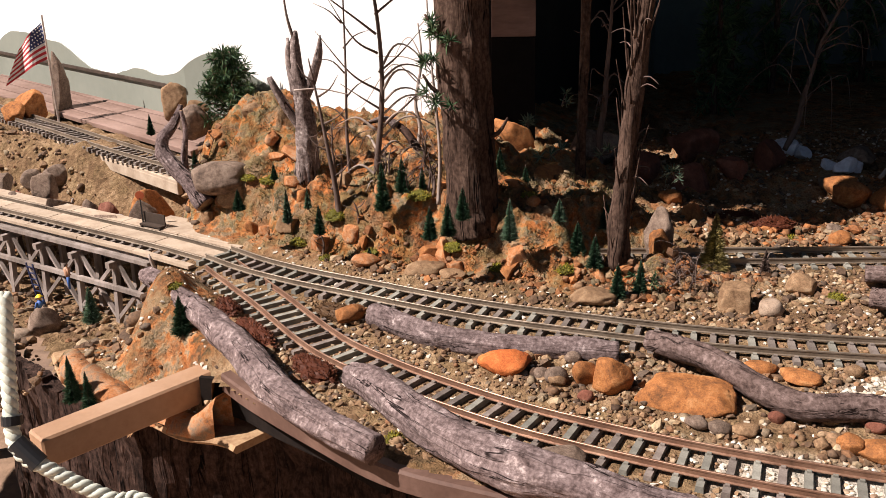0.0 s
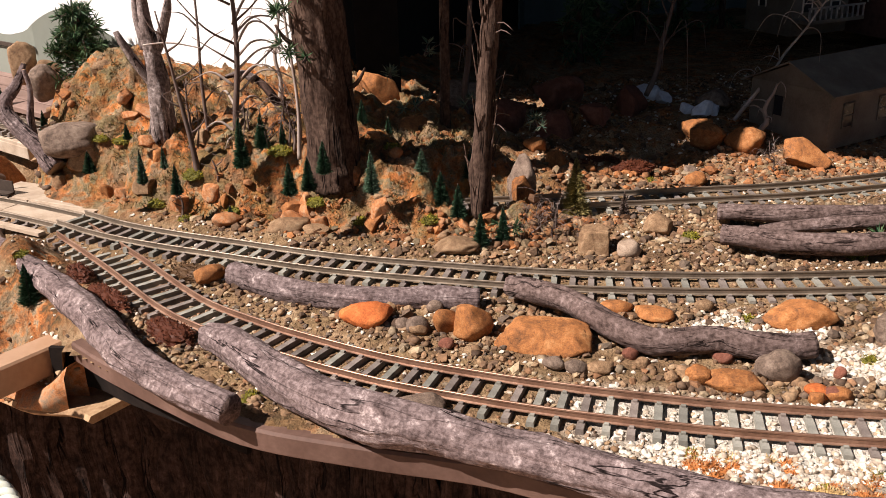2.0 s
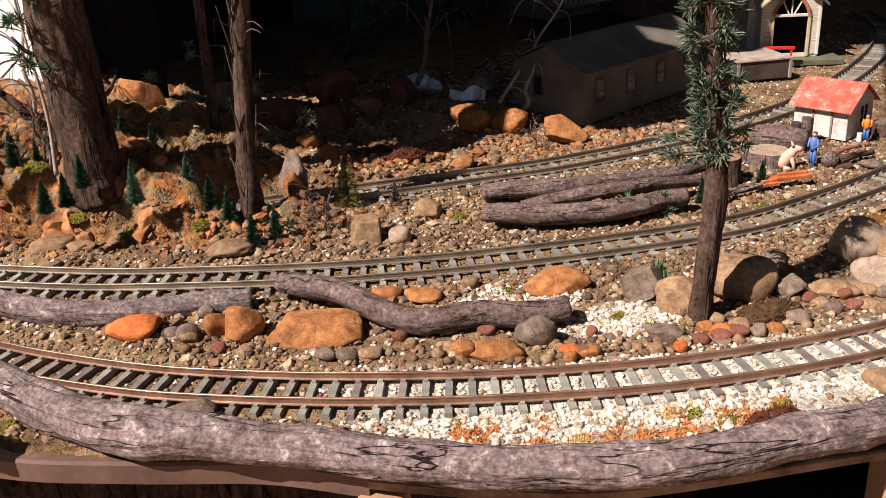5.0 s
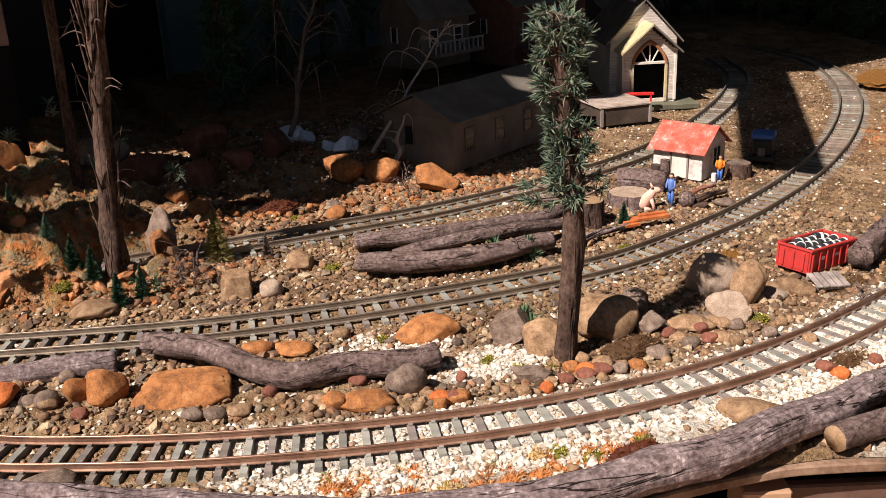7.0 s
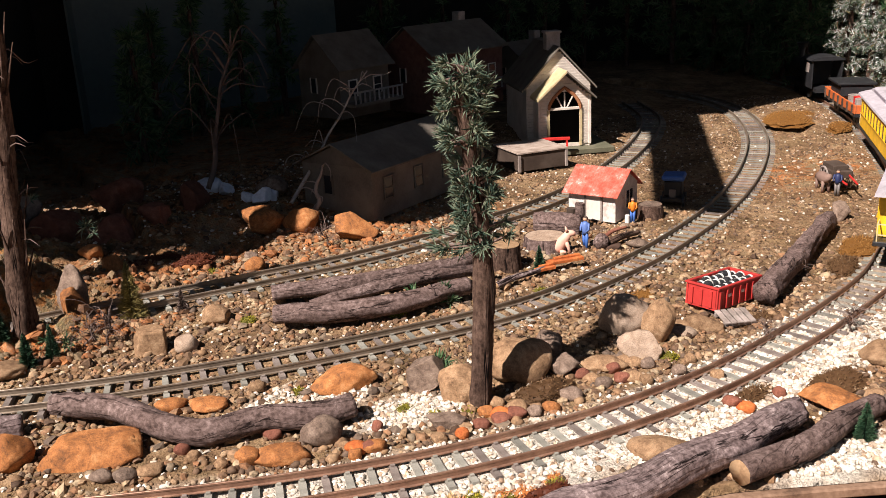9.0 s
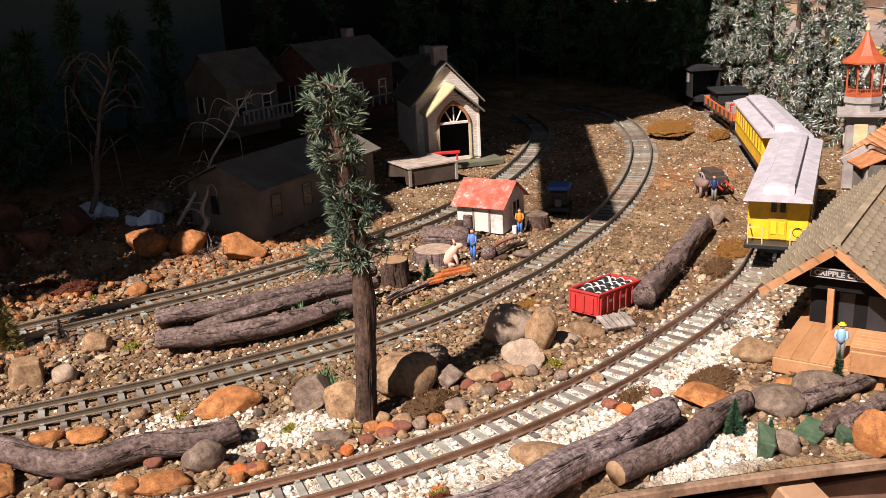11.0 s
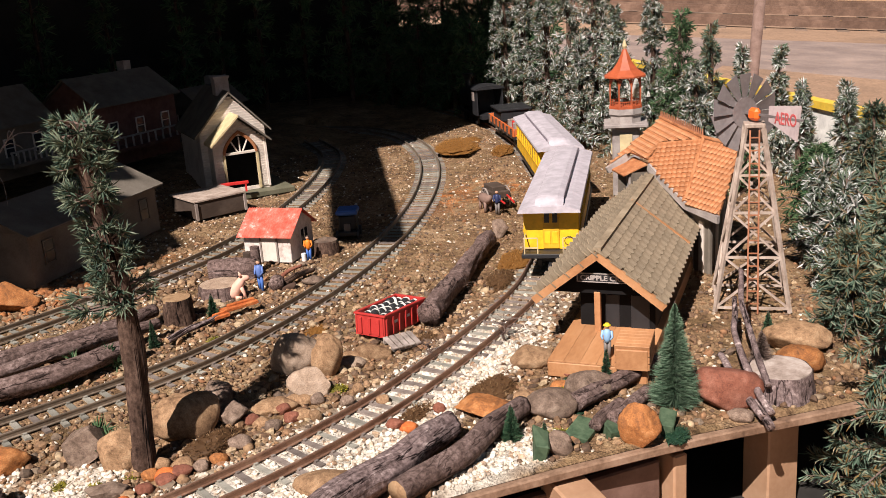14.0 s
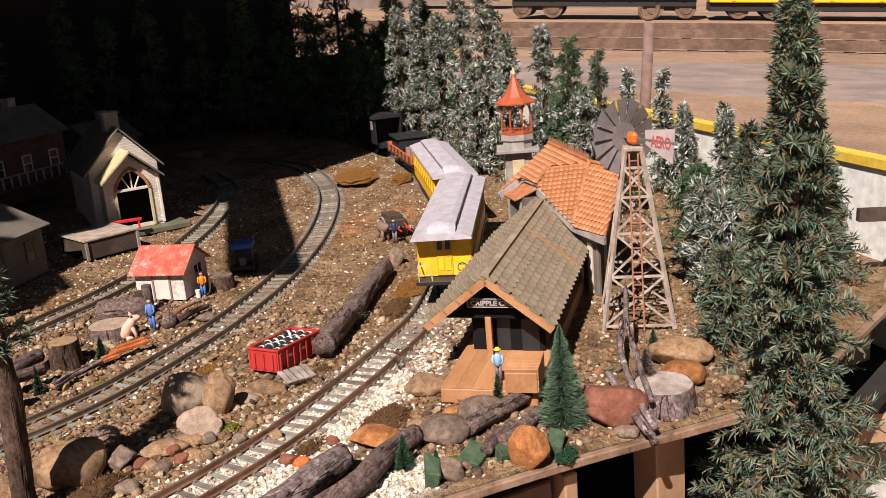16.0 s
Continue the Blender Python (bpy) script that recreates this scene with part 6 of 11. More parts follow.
rock("tan broken slab along the bank foot", 0.243, 1.500, 0.054, 0.040, 0.016, 5, "rock_tan", hard=0.6)
rock("tan broken rock along the bank foot", 0.284, 1.471, 0.034, 0.026, 0.013, 3, "rock_tan", hard=0.6)
rock("tan rock in the bank", 0.468, 1.389, 0.056, 0.041, 0.017, -6, "rock_tan", hard=0.5)
rock("rusty rock at the bank foot", 0.161, 1.524, 0.034, 0.026, 0.017, 8, "crag", hard=0.5)
rock("tilted grey slab leaning beside the tall pine", 0.885, 1.060, 0.054, 0.038, 0.041, -30, "rock_grey", hard=1.05, tilt=(0, -28))
rock("leaning brown slab at the foot of the tall pine", 0.902, 1.017, 0.050, 0.035, 0.047, -32, "rock_tan", hard=1.05, tilt=(0, -24))
rock("large smooth brown boulder behind the tall pine", 0.992, 1.027, 0.065, 0.052, 0.044, -36, "rock_tan", hard=0.12)
rock("dark broken block in the pile of boulders", 1.036, 1.002, 0.042, 0.032, 0.032, -39, "rock_grey", hard=1.0)
rock("grey block standing in the pile of boulders", 1.058, 1.052, 0.040, 0.032, 0.034, -39, "rock_grey", hard=0.9)
rock("tan oval stone in the pile of boulders", 1.087, 0.986, 0.044, 0.030, 0.015, -41, "rock_tan", hard=0.15)
rock("pale pointed rough rock in the pile of boulders", 1.138, 0.978, 0.048, 0.034, 0.035, -44, "rock_pale", hard=0.75)
rock("tall pale rock behind the pile of boulders", 1.172, 1.052, 0.060, 0.042, 0.050, -43, "rock_pale", hard=0.5)
rock("upright rounded tan stone in the pile of boulders", 1.191, 1.006, 0.032, 0.022, 0.050, -45, "rock_tan", hard=0.15, tilt=(0, 12))
rock("flat tan stone beside the boulders", 1.246, 1.024, 0.032, 0.022, 0.012, -46, "rock_tan", hard=0.3)
rock("squarish tan stone beside the red wagon", 1.268, 1.006, 0.043, 0.030, 0.022, -47, "rock_tan", hard=0.6)
rock("small flat stone beside the boulders", 1.229, 1.002, 0.028, 0.020, 0.012, -46, "rock_pale", hard=0.3)
rock("flat grey-green slab lying in the gravel", 0.860, 0.972, 0.048, 0.024, 0.015, -31, "rock_grey", hard=1.05)
rock("smooth flat tan rock on the white gravel", 1.002, 0.794, 0.053, 0.032, 0.018, -46, "rock_tan", hard=0.15)
rock("loose stone among the boulders by the near track", 1.109, 0.977, 0.017, 0.012, 0.012, -43, "rock_tan", hard=0.35, group="loose stones by the near track")
rock("loose stone among the boulders by the near track", 1.116, 0.966, 0.019, 0.013, 0.012, -43, "rock_tan", hard=0.35, group="loose stones by the near track")
rock("loose stone among the boulders by the near track", 1.126, 0.954, 0.016, 0.011, 0.012, -44, "rock_grey", hard=0.35, group="loose stones by the near track")
rock("loose stone among the boulders by the near track", 1.086, 0.969, 0.016, 0.011, 0.012, -42, "rock_redbrown", hard=0.35, group="loose stones by the near track")
rock("loose stone among the boulders by the near track", 1.049, 0.962, 0.019, 0.013, 0.012, -41, "rock_tan", hard=0.35, group="loose stones by the near track")
rock("loose stone among the boulders by the near track", 1.052, 0.946, 0.019, 0.013, 0.012, -41, "rock_grey", hard=0.35, group="loose stones by the near track")
rock("loose stone among the boulders by the near track", 1.077, 0.943, 0.017, 0.012, 0.012, -43, "rock_redbrown", hard=0.35, group="loose stones by the near track")
rock("loose stone among the boulders by the near track", 1.091, 0.936, 0.022, 0.015, 0.012, -43, "rock_tan", hard=0.35, group="loose stones by the near track")
rock("loose stone among the boulders by the near track", 1.048, 0.983, 0.018, 0.013, 0.012, -40, "rock_redbrown", hard=0.35, group="loose stones by the near track")
rock("loose stone among the boulders by the near track", 1.095, 0.922, 0.014, 0.010, 0.012, -44, "rock_tan", hard=0.35, group="loose stones by the near track")
rock("loose stone among the boulders by the near track", 0.910, 0.943, 0.020, 0.014, 0.012, -35, "rock_redbrown", hard=0.35, group="loose stones by the near track")
rock("loose stone among the boulders by the near track", 0.927, 0.942, 0.022, 0.015, 0.012, -36, "rock_redbrown", hard=0.35, group="loose stones by the near track")
rock("loose stone among the boulders by the near track", 0.945, 0.931, 0.014, 0.010, 0.012, -37, "rock_grey", hard=0.35, group="loose stones by the near track")
rock("loose stone among the boulders by the near track", 0.967, 0.931, 0.017, 0.012, 0.012, -38, "rock_orange", hard=0.35, group="loose stones by the near track")
rock("loose stone among the boulders by the near track", 0.907, 0.967, 0.016, 0.011, 0.012, -34, "rock_orange", hard=0.35, group="loose stones by the near track")
rock("loose stone among the boulders by the near track", 0.926, 0.978, 0.019, 0.013, 0.012, -34, "rock_tan", hard=0.35, group="loose stones by the near track")
rock("loose stone among the boulders by the near track", 1.004, 0.944, 0.022, 0.016, 0.014, -39, "rock_grey", hard=0.35, group="loose stones by the near track")
rock("loose stone among the boulders by the near track", 0.886, 0.945, 0.015, 0.011, 0.012, -33, "rock_redbrown", hard=0.35, group="loose stones by the near track")
rock("loose stone among the boulders by the near track", 0.902, 1.004, 0.014, 0.010, 0.012, -32, "rock_tan", hard=0.35, group="loose stones by the near track")
rock("loose stone among the boulders by the near track", 1.140, 0.916, 0.014, 0.010, 0.012, -46, "rock_grey", hard=0.35, group="loose stones by the near track")
rock("loose stone among the boulders by the near track", 1.175, 0.934, 0.013, 0.009, 0.012, -47, "rock_tan", hard=0.35, group="loose stones by the near track")
rock("loose stone among the boulders by the near track", 0.792, 1.003, 0.011, 0.008, 0.012, -26, "rock_redbrown", hard=0.35, group="loose stones by the near track")
rock("loose stone among the boulders by the near track", 0.834, 0.946, 0.015, 0.011, 0.012, -31, "rock_tan", hard=0.35, group="loose stones by the near track")
rock("loose stone among the boulders by the near track", 0.858, 0.938, 0.013, 0.009, 0.012, -32, "rock_red", hard=0.35, group="loose stones by the near track")
rock("loose stone among the boulders by the near track", 1.140, 0.815, 0.018, 0.012, 0.012, -51, "rock_red", hard=0.35, group="loose stones by the near track")
rock("loose stone among the boulders by the near track", 1.132, 0.828, 0.017, 0.012, 0.012, -50, "rock_redbrown", hard=0.35, group="loose stones by the near track")
rock("loose stone among the boulders by the near track", 1.169, 0.885, 0.014, 0.010, 0.012, -49, "rock_tan", hard=0.35, group="loose stones by the near track")
rock("loose brown stone in the gravel between the tracks", 0.424, 1.157, 0.024, 0.017, 0.028, -5, "rock_orange", hard=0.45, group="loose stones between the tracks")
rock("loose brown stone in the gravel between the tracks", 0.450, 1.146, 0.037, 0.026, 0.036, -7, "rock_orange", hard=0.45, group="loose stones between the tracks")
rock("loose brown stone in the gravel between the tracks", 0.522, 1.066, 0.021, 0.014, 0.012, -12, "rock_grey", hard=0.45, group="loose stones between the tracks")
rock("loose brown stone in the gravel between the tracks", 0.542, 1.058, 0.022, 0.015, 0.012, -13, "rock_grey", hard=0.45, group="loose stones between the tracks")
rock("loose brown stone in the gravel between the tracks", 0.567, 1.054, 0.024, 0.017, 0.012, -15, "rock_tan", hard=0.45, group="loose stones between the tracks")
rock("loose brown stone in the gravel between the tracks", 0.422, 1.129, 0.015, 0.011, 0.012, -5, "rock_redbrown", hard=0.45, group="loose stones between the tracks")
rock("loose brown stone in the gravel between the tracks", 0.394, 1.157, 0.018, 0.013, 0.012, -3, "rock_tan", hard=0.45, group="loose stones between the tracks")
rock("loose brown stone in the gravel between the tracks", 0.379, 1.174, 0.016, 0.011, 0.012, -2, "rock_grey", hard=0.45, group="loose stones between the tracks")
rock("loose brown stone in the gravel between the tracks", 0.367, 1.219, 0.018, 0.012, 0.012, -1, "rock_tan", hard=0.45, group="loose stones between the tracks")
rock("loose brown stone in the gravel between the tracks", 0.417, 1.207, 0.017, 0.012, 0.012, -4, "rock_grey", hard=0.45, group="loose stones between the tracks")
rock("loose brown stone in the gravel between the tracks", 0.656, 1.017, 0.019, 0.013, 0.013, -22, "rock_orange", hard=0.45, group="loose stones between the tracks")
rock("loose brown stone in the gravel between the tracks", 0.609, 1.053, 0.015, 0.010, 0.012, -18, "rock_tan", hard=0.45, group="loose stones between the tracks")
rock("loose brown stone in the gravel between the tracks", 0.603, 1.074, 0.014, 0.010, 0.012, -17, "rock_redbrown", hard=0.45, group="loose stones between the tracks")
rock("loose brown stone in the gravel between the tracks", 0.628, 1.023, 0.012, 0.009, 0.012, -20, "rock_tan", hard=0.45, group="loose stones between the tracks")
rock("loose brown stone in the gravel between the tracks", 0.695, 1.054, 0.018, 0.012, 0.012, -23, "rock_redbrown", hard=0.45, group="loose stones between the tracks")
rock("loose brown stone in the gravel between the tracks", 0.748, 0.965, 0.014, 0.010, 0.012, -29, "rock_orange", hard=0.45, group="loose stones between the tracks")
rock("loose brown stone in the gravel between the tracks", 0.767, 0.966, 0.019, 0.013, 0.012, -30, "rock_redbrown", hard=0.45, group="loose stones between the tracks")
rock("loose brown stone in the gravel between the tracks", 0.747, 0.987, 0.011, 0.008, 0.012, -28, "rock_tan", hard=0.45, group="loose stones between the tracks")
rock("loose brown stone in the gravel between the tracks", 0.718, 1.162, 0.019, 0.014, 0.012, -22, "rock_tan", hard=0.45, group="loose stones between the tracks")
rock("loose brown stone in the gravel between the tracks", 0.655, 1.156, 0.038, 0.027, 0.012, -19, "rock_orange", hard=0.45, group="loose stones between the tracks")
rock("loose brown stone in the gravel between the tracks", 0.619, 1.180, 0.032, 0.022, 0.012, -16, "rock_orange", hard=0.45, group="loose stones between the tracks")
rock("rusty brown rock near the logs", 1.221, 0.748, 0.033, 0.023, 0.012, -51, "rock_redbrown", hard=0.5)
rock("dark brown flat stone at the platform corner", 1.365, 0.748, 0.040, 0.028, 0.012, -56, "rock_redbrown", hard=0.2)
rock("yellow ochre stone before the platform", 1.314, 0.728, 0.027, 0.019, 0.013, -55, "rock_orange", hard=0.6)
rock("small dark stone at the table edge", 1.197, 0.652, 0.024, 0.016, 0.023, -55, "rock_grey", hard=0.7)
rock("grey pebble lying at the table edge", 1.365, 0.529, 0.024, 0.017, 0.012, -66, "rock_grey", hard=0.1)
rock("tan stone beside the near track", 1.266, 0.751, 0.022, 0.016, 0.012, -52, "rock_tan", hard=0.5)
rock("small tan stone in the white gravel", 1.193, 0.817, 0.012, 0.008, 0.012, -47, "rock_redbrown", hard=0.2)

# ---- painted and printed surfaces of the models ----
M["yellow"] = plain("yellow_coach_paint", (0.80, 0.46, 0.02), 0.4)
M["yellow_dark"] = plain("yellow_trim_paint", (0.62, 0.34, 0.02), 0.45)
M["coach_roof"] = plain("pale_grey_coach_roof", (0.47, 0.43, 0.465), 0.42)
M["coach_roof_dark"] = plain("dusty_violet_clerestory", (0.20, 0.17, 0.20), 0.5)
M["black"] = plain("black_plastic", (0.02, 0.02, 0.022), 0.45)
# near-black base colour that stands in for shade in openings and recesses
M["soot"] = plain("shade_black_boards", (0.010, 0.009, 0.009), 0.9, 0, 0.1)
M["glass"] = plain("dark_window_glazing", (0.03, 0.03, 0.035), 0.12, 0, 0.5)
M["red"] = plain("red_wagon_paint", (0.42, 0.035, 0.03), 0.45)
M["red_bright"] = plain("bright_red_paint", (0.55, 0.03, 0.025), 0.4)
M["white_paint"] = plain("white_paint", (0.78, 0.76, 0.72), 0.5)
M["cream_yellow_bright"] = plain("bright_yellow_paint", (0.72, 0.48, 0.06), 0.5)
M["cream"] = mottled("cream_clapboard_paint", [(0.42, 0.36, 0.31), (0.62, 0.55, 0.48), (0.72, 0.65, 0.58)], 18, 0.6, 0.2, 0.0006, 160, 0.04)
M["cream_yellow"] = plain("cream_yellow_paint", (0.52, 0.42, 0.24), 0.6)
M["red_tin"] = mottled("peeling_red_tin_roof", [(0.45, 0.06, 0.04), (0.52, 0.09, 0.06), (0.56, 0.16, 0.12), (0.70, 0.55, 0.50)], 55, 0.5, 0.3, 0.0006, 200, 0)
M["shed_wall"] = mottled("flaking_whitewash", [(0.34, 0.24, 0.20), (0.62, 0.55, 0.50), (0.74, 0.69, 0.64)], 60, 0.8, 0.4, 0.0008, 260, 0.05)
M["shingle"] = mottled("grey_olive_shingle", [(0.14, 0.105, 0.068), (0.245, 0.19, 0.128), (0.34, 0.275, 0.195)], 30, 0.85, 0.3, 0.0006, 260, 0.12)
M["station_wood"] = mottled("orange_brown_stained_wood", [(0.27, 0.120, 0.052), (0.40, 0.195, 0.088), (0.48, 0.26, 0.13)], 25, 0.6, 0.25, 0.0006, 240, 0.08, 0.3, (0.3, 1, 1))
M["roof_tile"] = mottled("orange_clay_roof_tile", [(0.20, 0.07, 0.028), (0.35, 0.14, 0.058), (0.46, 0.25, 0.135)], 45, 0.75, 0.3, 0.0006, 260, 0.14)
M["rust_red"] = plain("rust_red_cast_iron", (0.36, 0.08, 0.03), 0.5)
M["stone_grey"] = mottled("grey_moulded_stone", [(0.20, 0.17, 0.16), (0.32, 0.28, 0.26), (0.42, 0.38, 0.35)], 30, 0.8, 0.3)
M["timber_white"] = mottled("bleached_windmill_timber", [(0.20, 0.145, 0.115), (0.36, 0.285, 0.235), (0.47, 0.39, 0.335)], 50, 0.75, 0.3, 0.0006, 260, 0.1)
M["ladder_rust"] = plain("rusty_ladder", (0.30, 0.12, 0.06), 0.7)
M["tail"] = mottled("pale_tail_sheet", [(0.36, 0.29, 0.29), (0.50, 0.41, 0.41), (0.58, 0.49, 0.48)], 25, 0.6, 0.2, 0.0004, 200, 0.05)
M["vane"] = mottled("grey_sheet_metal", [(0.13, 0.112, 0.11), (0.215, 0.19, 0.188), (0.30, 0.27, 0.265)], 20, 0.55, 0.2, 0.0004, 200, 0.12, metal=0.3)
M["orange_paint"] = plain("orange_hub_paint", (0.75, 0.13, 0.02), 0.4)
M["pink_letter"] = plain("faded_red_lettering", (0.50, 0.10, 0.10), 0.6)
M["brick"] = mottled("dull_brick_paper", [(0.07, 0.03, 0.025), (0.12, 0.055, 0.043), (0.16, 0.08, 0.062)], 60, 0.9, 0.2)
M["drab_wall"] = mottled("drab_house_paint", [(0.09, 0.075, 0.058), (0.15, 0.125, 0.10), (0.20, 0.17, 0.14)], 20, 0.8, 0.2)
M["drab_roof"] = mottled("drab_grey_roof", [(0.08, 0.068, 0.055), (0.125, 0.108, 0.088), (0.17, 0.15, 0.125)], 25, 0.85, 0.3)
M["green_board"] = mottled("green_painted_board", [(0.055, 0.055, 0.035), (0.095, 0.092, 0.06), (0.14, 0.13, 0.09)], 25, 0.8, 0.2)
M["green_paint"] = mottled("worn_dark_green_paint", [(0.02, 0.03, 0.018), (0.045, 0.075, 0.042), (0.075, 0.11, 0.065), (0.14, 0.13, 0.10)], 40, 0.75, 0.4, 0.001, 260, 0.15)
M["skin"] = plain("figure_skin_paint", (0.50, 0.28, 0.18), 0.5)
M["blue"] = plain("blue_figure_paint", (0.05, 0.13, 0.40), 0.5)
M["overall_blue"] = plain("blue_overall_paint", (0.10, 0.17, 0.42), 0.5)
M["pink_paint"] = plain("pale_pink_toy_paint", (0.74, 0.42, 0.32), 0.5)
M["light_blue"] = plain("light_blue_figure_paint", (0.25, 0.42, 0.62), 0.5)
M["navy"] = plain("navy_figure_paint", (0.02, 0.03, 0.09), 0.5)
M["orange_cloth"] = plain("orange_figure_paint", (0.70, 0.20, 0.02), 0.5)
M["yellow_cloth"] = plain("yellow_figure_paint", (0.75, 0.55, 0.03), 0.5)
M["grey_cloth"] = plain("grey_figure_paint", (0.16, 0.14, 0.13), 0.5)


def gable(bm, L, W, z0, z1, sx):
    """One triangular gable top of a house whose ridge runs along x."""
    a = [bm.verts.new((sx * L / 2 + o, y, z)) for o in (-0.0015, 0.0015) for y, z in ((-W / 2, z0), (W / 2, z0), (0, z1))]
    bm.faces.new((a[0], a[1], a[2]))
    bm.faces.new((a[3], a[5], a[4]))
    for i, j in ((0, 1), (1, 2), (2, 0)):
        bm.faces.new((a[i], a[i + 3], a[j + 3], a[j]))
    bmesh.ops.recalc_face_normals(bm, faces=bm.faces)


def roof_slab(W, L, z0, z1, side, over=0.006, thick=0.003, eave=0.008):
    """One slope of a roof whose ridge runs along x."""
    bm = bmesh.new()
    slope = (z1 - z0) / (W / 2)
    y1 = W / 2 + eave
    zb = z1 - slope * y1
    v = [bm.verts.new((sx * (L / 2 + over), side * y, z + t)) for t in (0, thick) for sx, y, z in ((-1, 0, z1), (1, 0, z1), (1, y1, zb), (-1, y1, zb))]
    for f in ((0, 1, 2, 3), (7, 6, 5, 4), (0, 4, 5, 1), (1, 5, 6, 2), (2, 6, 7, 3), (3, 7, 4, 0)):
        bm.faces.new([v[i] for i in f])
    bmesh.ops.recalc_face_normals(bm, faces=bm.faces)
    return bm


def figure(label, x, y, h, shirt, legs, head="skin", z=None, rz=0.0, hat=None):
    """A small painted figurine, kept as one plain shape."""
    z = ground_at(x, y) if z is None else z
    bm = bmesh.new()
    u = h / 1.75
    tube(bm, [(0, -0.09 * u, 0), (0, -0.09 * u, 0.85 * u)], [0.075 * u, 0.10 * u], 8)
    tube(bm, [(0, 0.09 * u, 0), (0, 0.09 * u, 0.85 * u)], [0.075 * u, 0.10 * u], 8)
    for f in bm.faces:
        f.material_index = 1
    k = len(bm.faces)
    tube(bm, [(0, 0, 0.80 * u), (0, 0, 1.0 * u), (0, 0, 1.35 * u), (0, 0, 1.48 * u)], [0.15 * u, 0.17 * u, 0.20 * u, 0.08 * u], 10)
    for s in (-1, 1):
        tube(bm, [(0, s * 0.21 * u, 1.40 * u), (0.05 * u, s * 0.27 * u, 1.10 * u), (0.16 * u, s * 0.18 * u, 0.98 * u)], [0.06 * u, 0.055 * u, 0.045 * u], 7)
    for i, f in enumerate(bm.faces):
        if i >= k:
            f.material_index = 0
    k = len(bm.faces)
    bmesh.ops.create_icosphere(bm, subdivisions=2, radius=0.12 * u, matrix=Matrix.Translation((0.01 * u, 0, 1.60 * u)))
    bm.faces.ensure_lookup_table()
    for f in bm.faces[k:]:
        f.material_index = 2
    k = len(bm.faces)
    if not hat:
        bmesh.ops.create_icosphere(bm, subdivisions=2, radius=0.122 * u, matrix=Matrix.Translation((-0.015 * u, 0, 1.63 * u)))
    else:
        tube(bm, [(0, 0, 1.66 * u), (0, 0, 1.69 * u), (0, 0, 1.70 * u), (0, 0, 1.78 * u)], [0.19 * u, 0.19 * u, 0.125 * u, 0.10 * u], 10)
    bm.faces.ensure_lookup_table()
    for f in bm.faces[k:]:
        f.material_index = 3
    return tagged(part("figurine", bm, [shirt, legs, head, hat or "dark_wood"], smooth=True, m=pose(x, y, z, 0, 0, rz)), label, "figurine")


# ---- coaches and wagons ----
def truck(th, x, name="bogie"):
    g = part(name, bmesh_boxes(((0.05, 0.05, 0.010), (x, 0, 0.030))), "black", th)
    for sx in (-0.017, 0.017):
        for sy in (-0.0225, 0.0225):
            bm = bmesh.new()
            bmesh.ops.create_cone(bm, cap_ends=True, segments=18, radius1=0.0145, radius2=0.0145, depth=0.005, matrix=pose(x + sx, sy, 0.0285, 90))
            bmesh.ops.create_cone(bm, cap_ends=True, segments=18, radius1=0.0165, radius2=0.0165, depth=0.0018, matrix=pose(x + sx, sy - math.copysign(0.003, sy), 0.0285, 90))
            part("wheel", bm, "black", g)
    return g


def bmesh_boxes(*boxes, bevel=0.0):
    bm = bmesh.new()
    for b in boxes:
        box(bm, b[0], b[1], b[2] if len(b) > 2 else (0, 0, 0), bevel)
    return bm


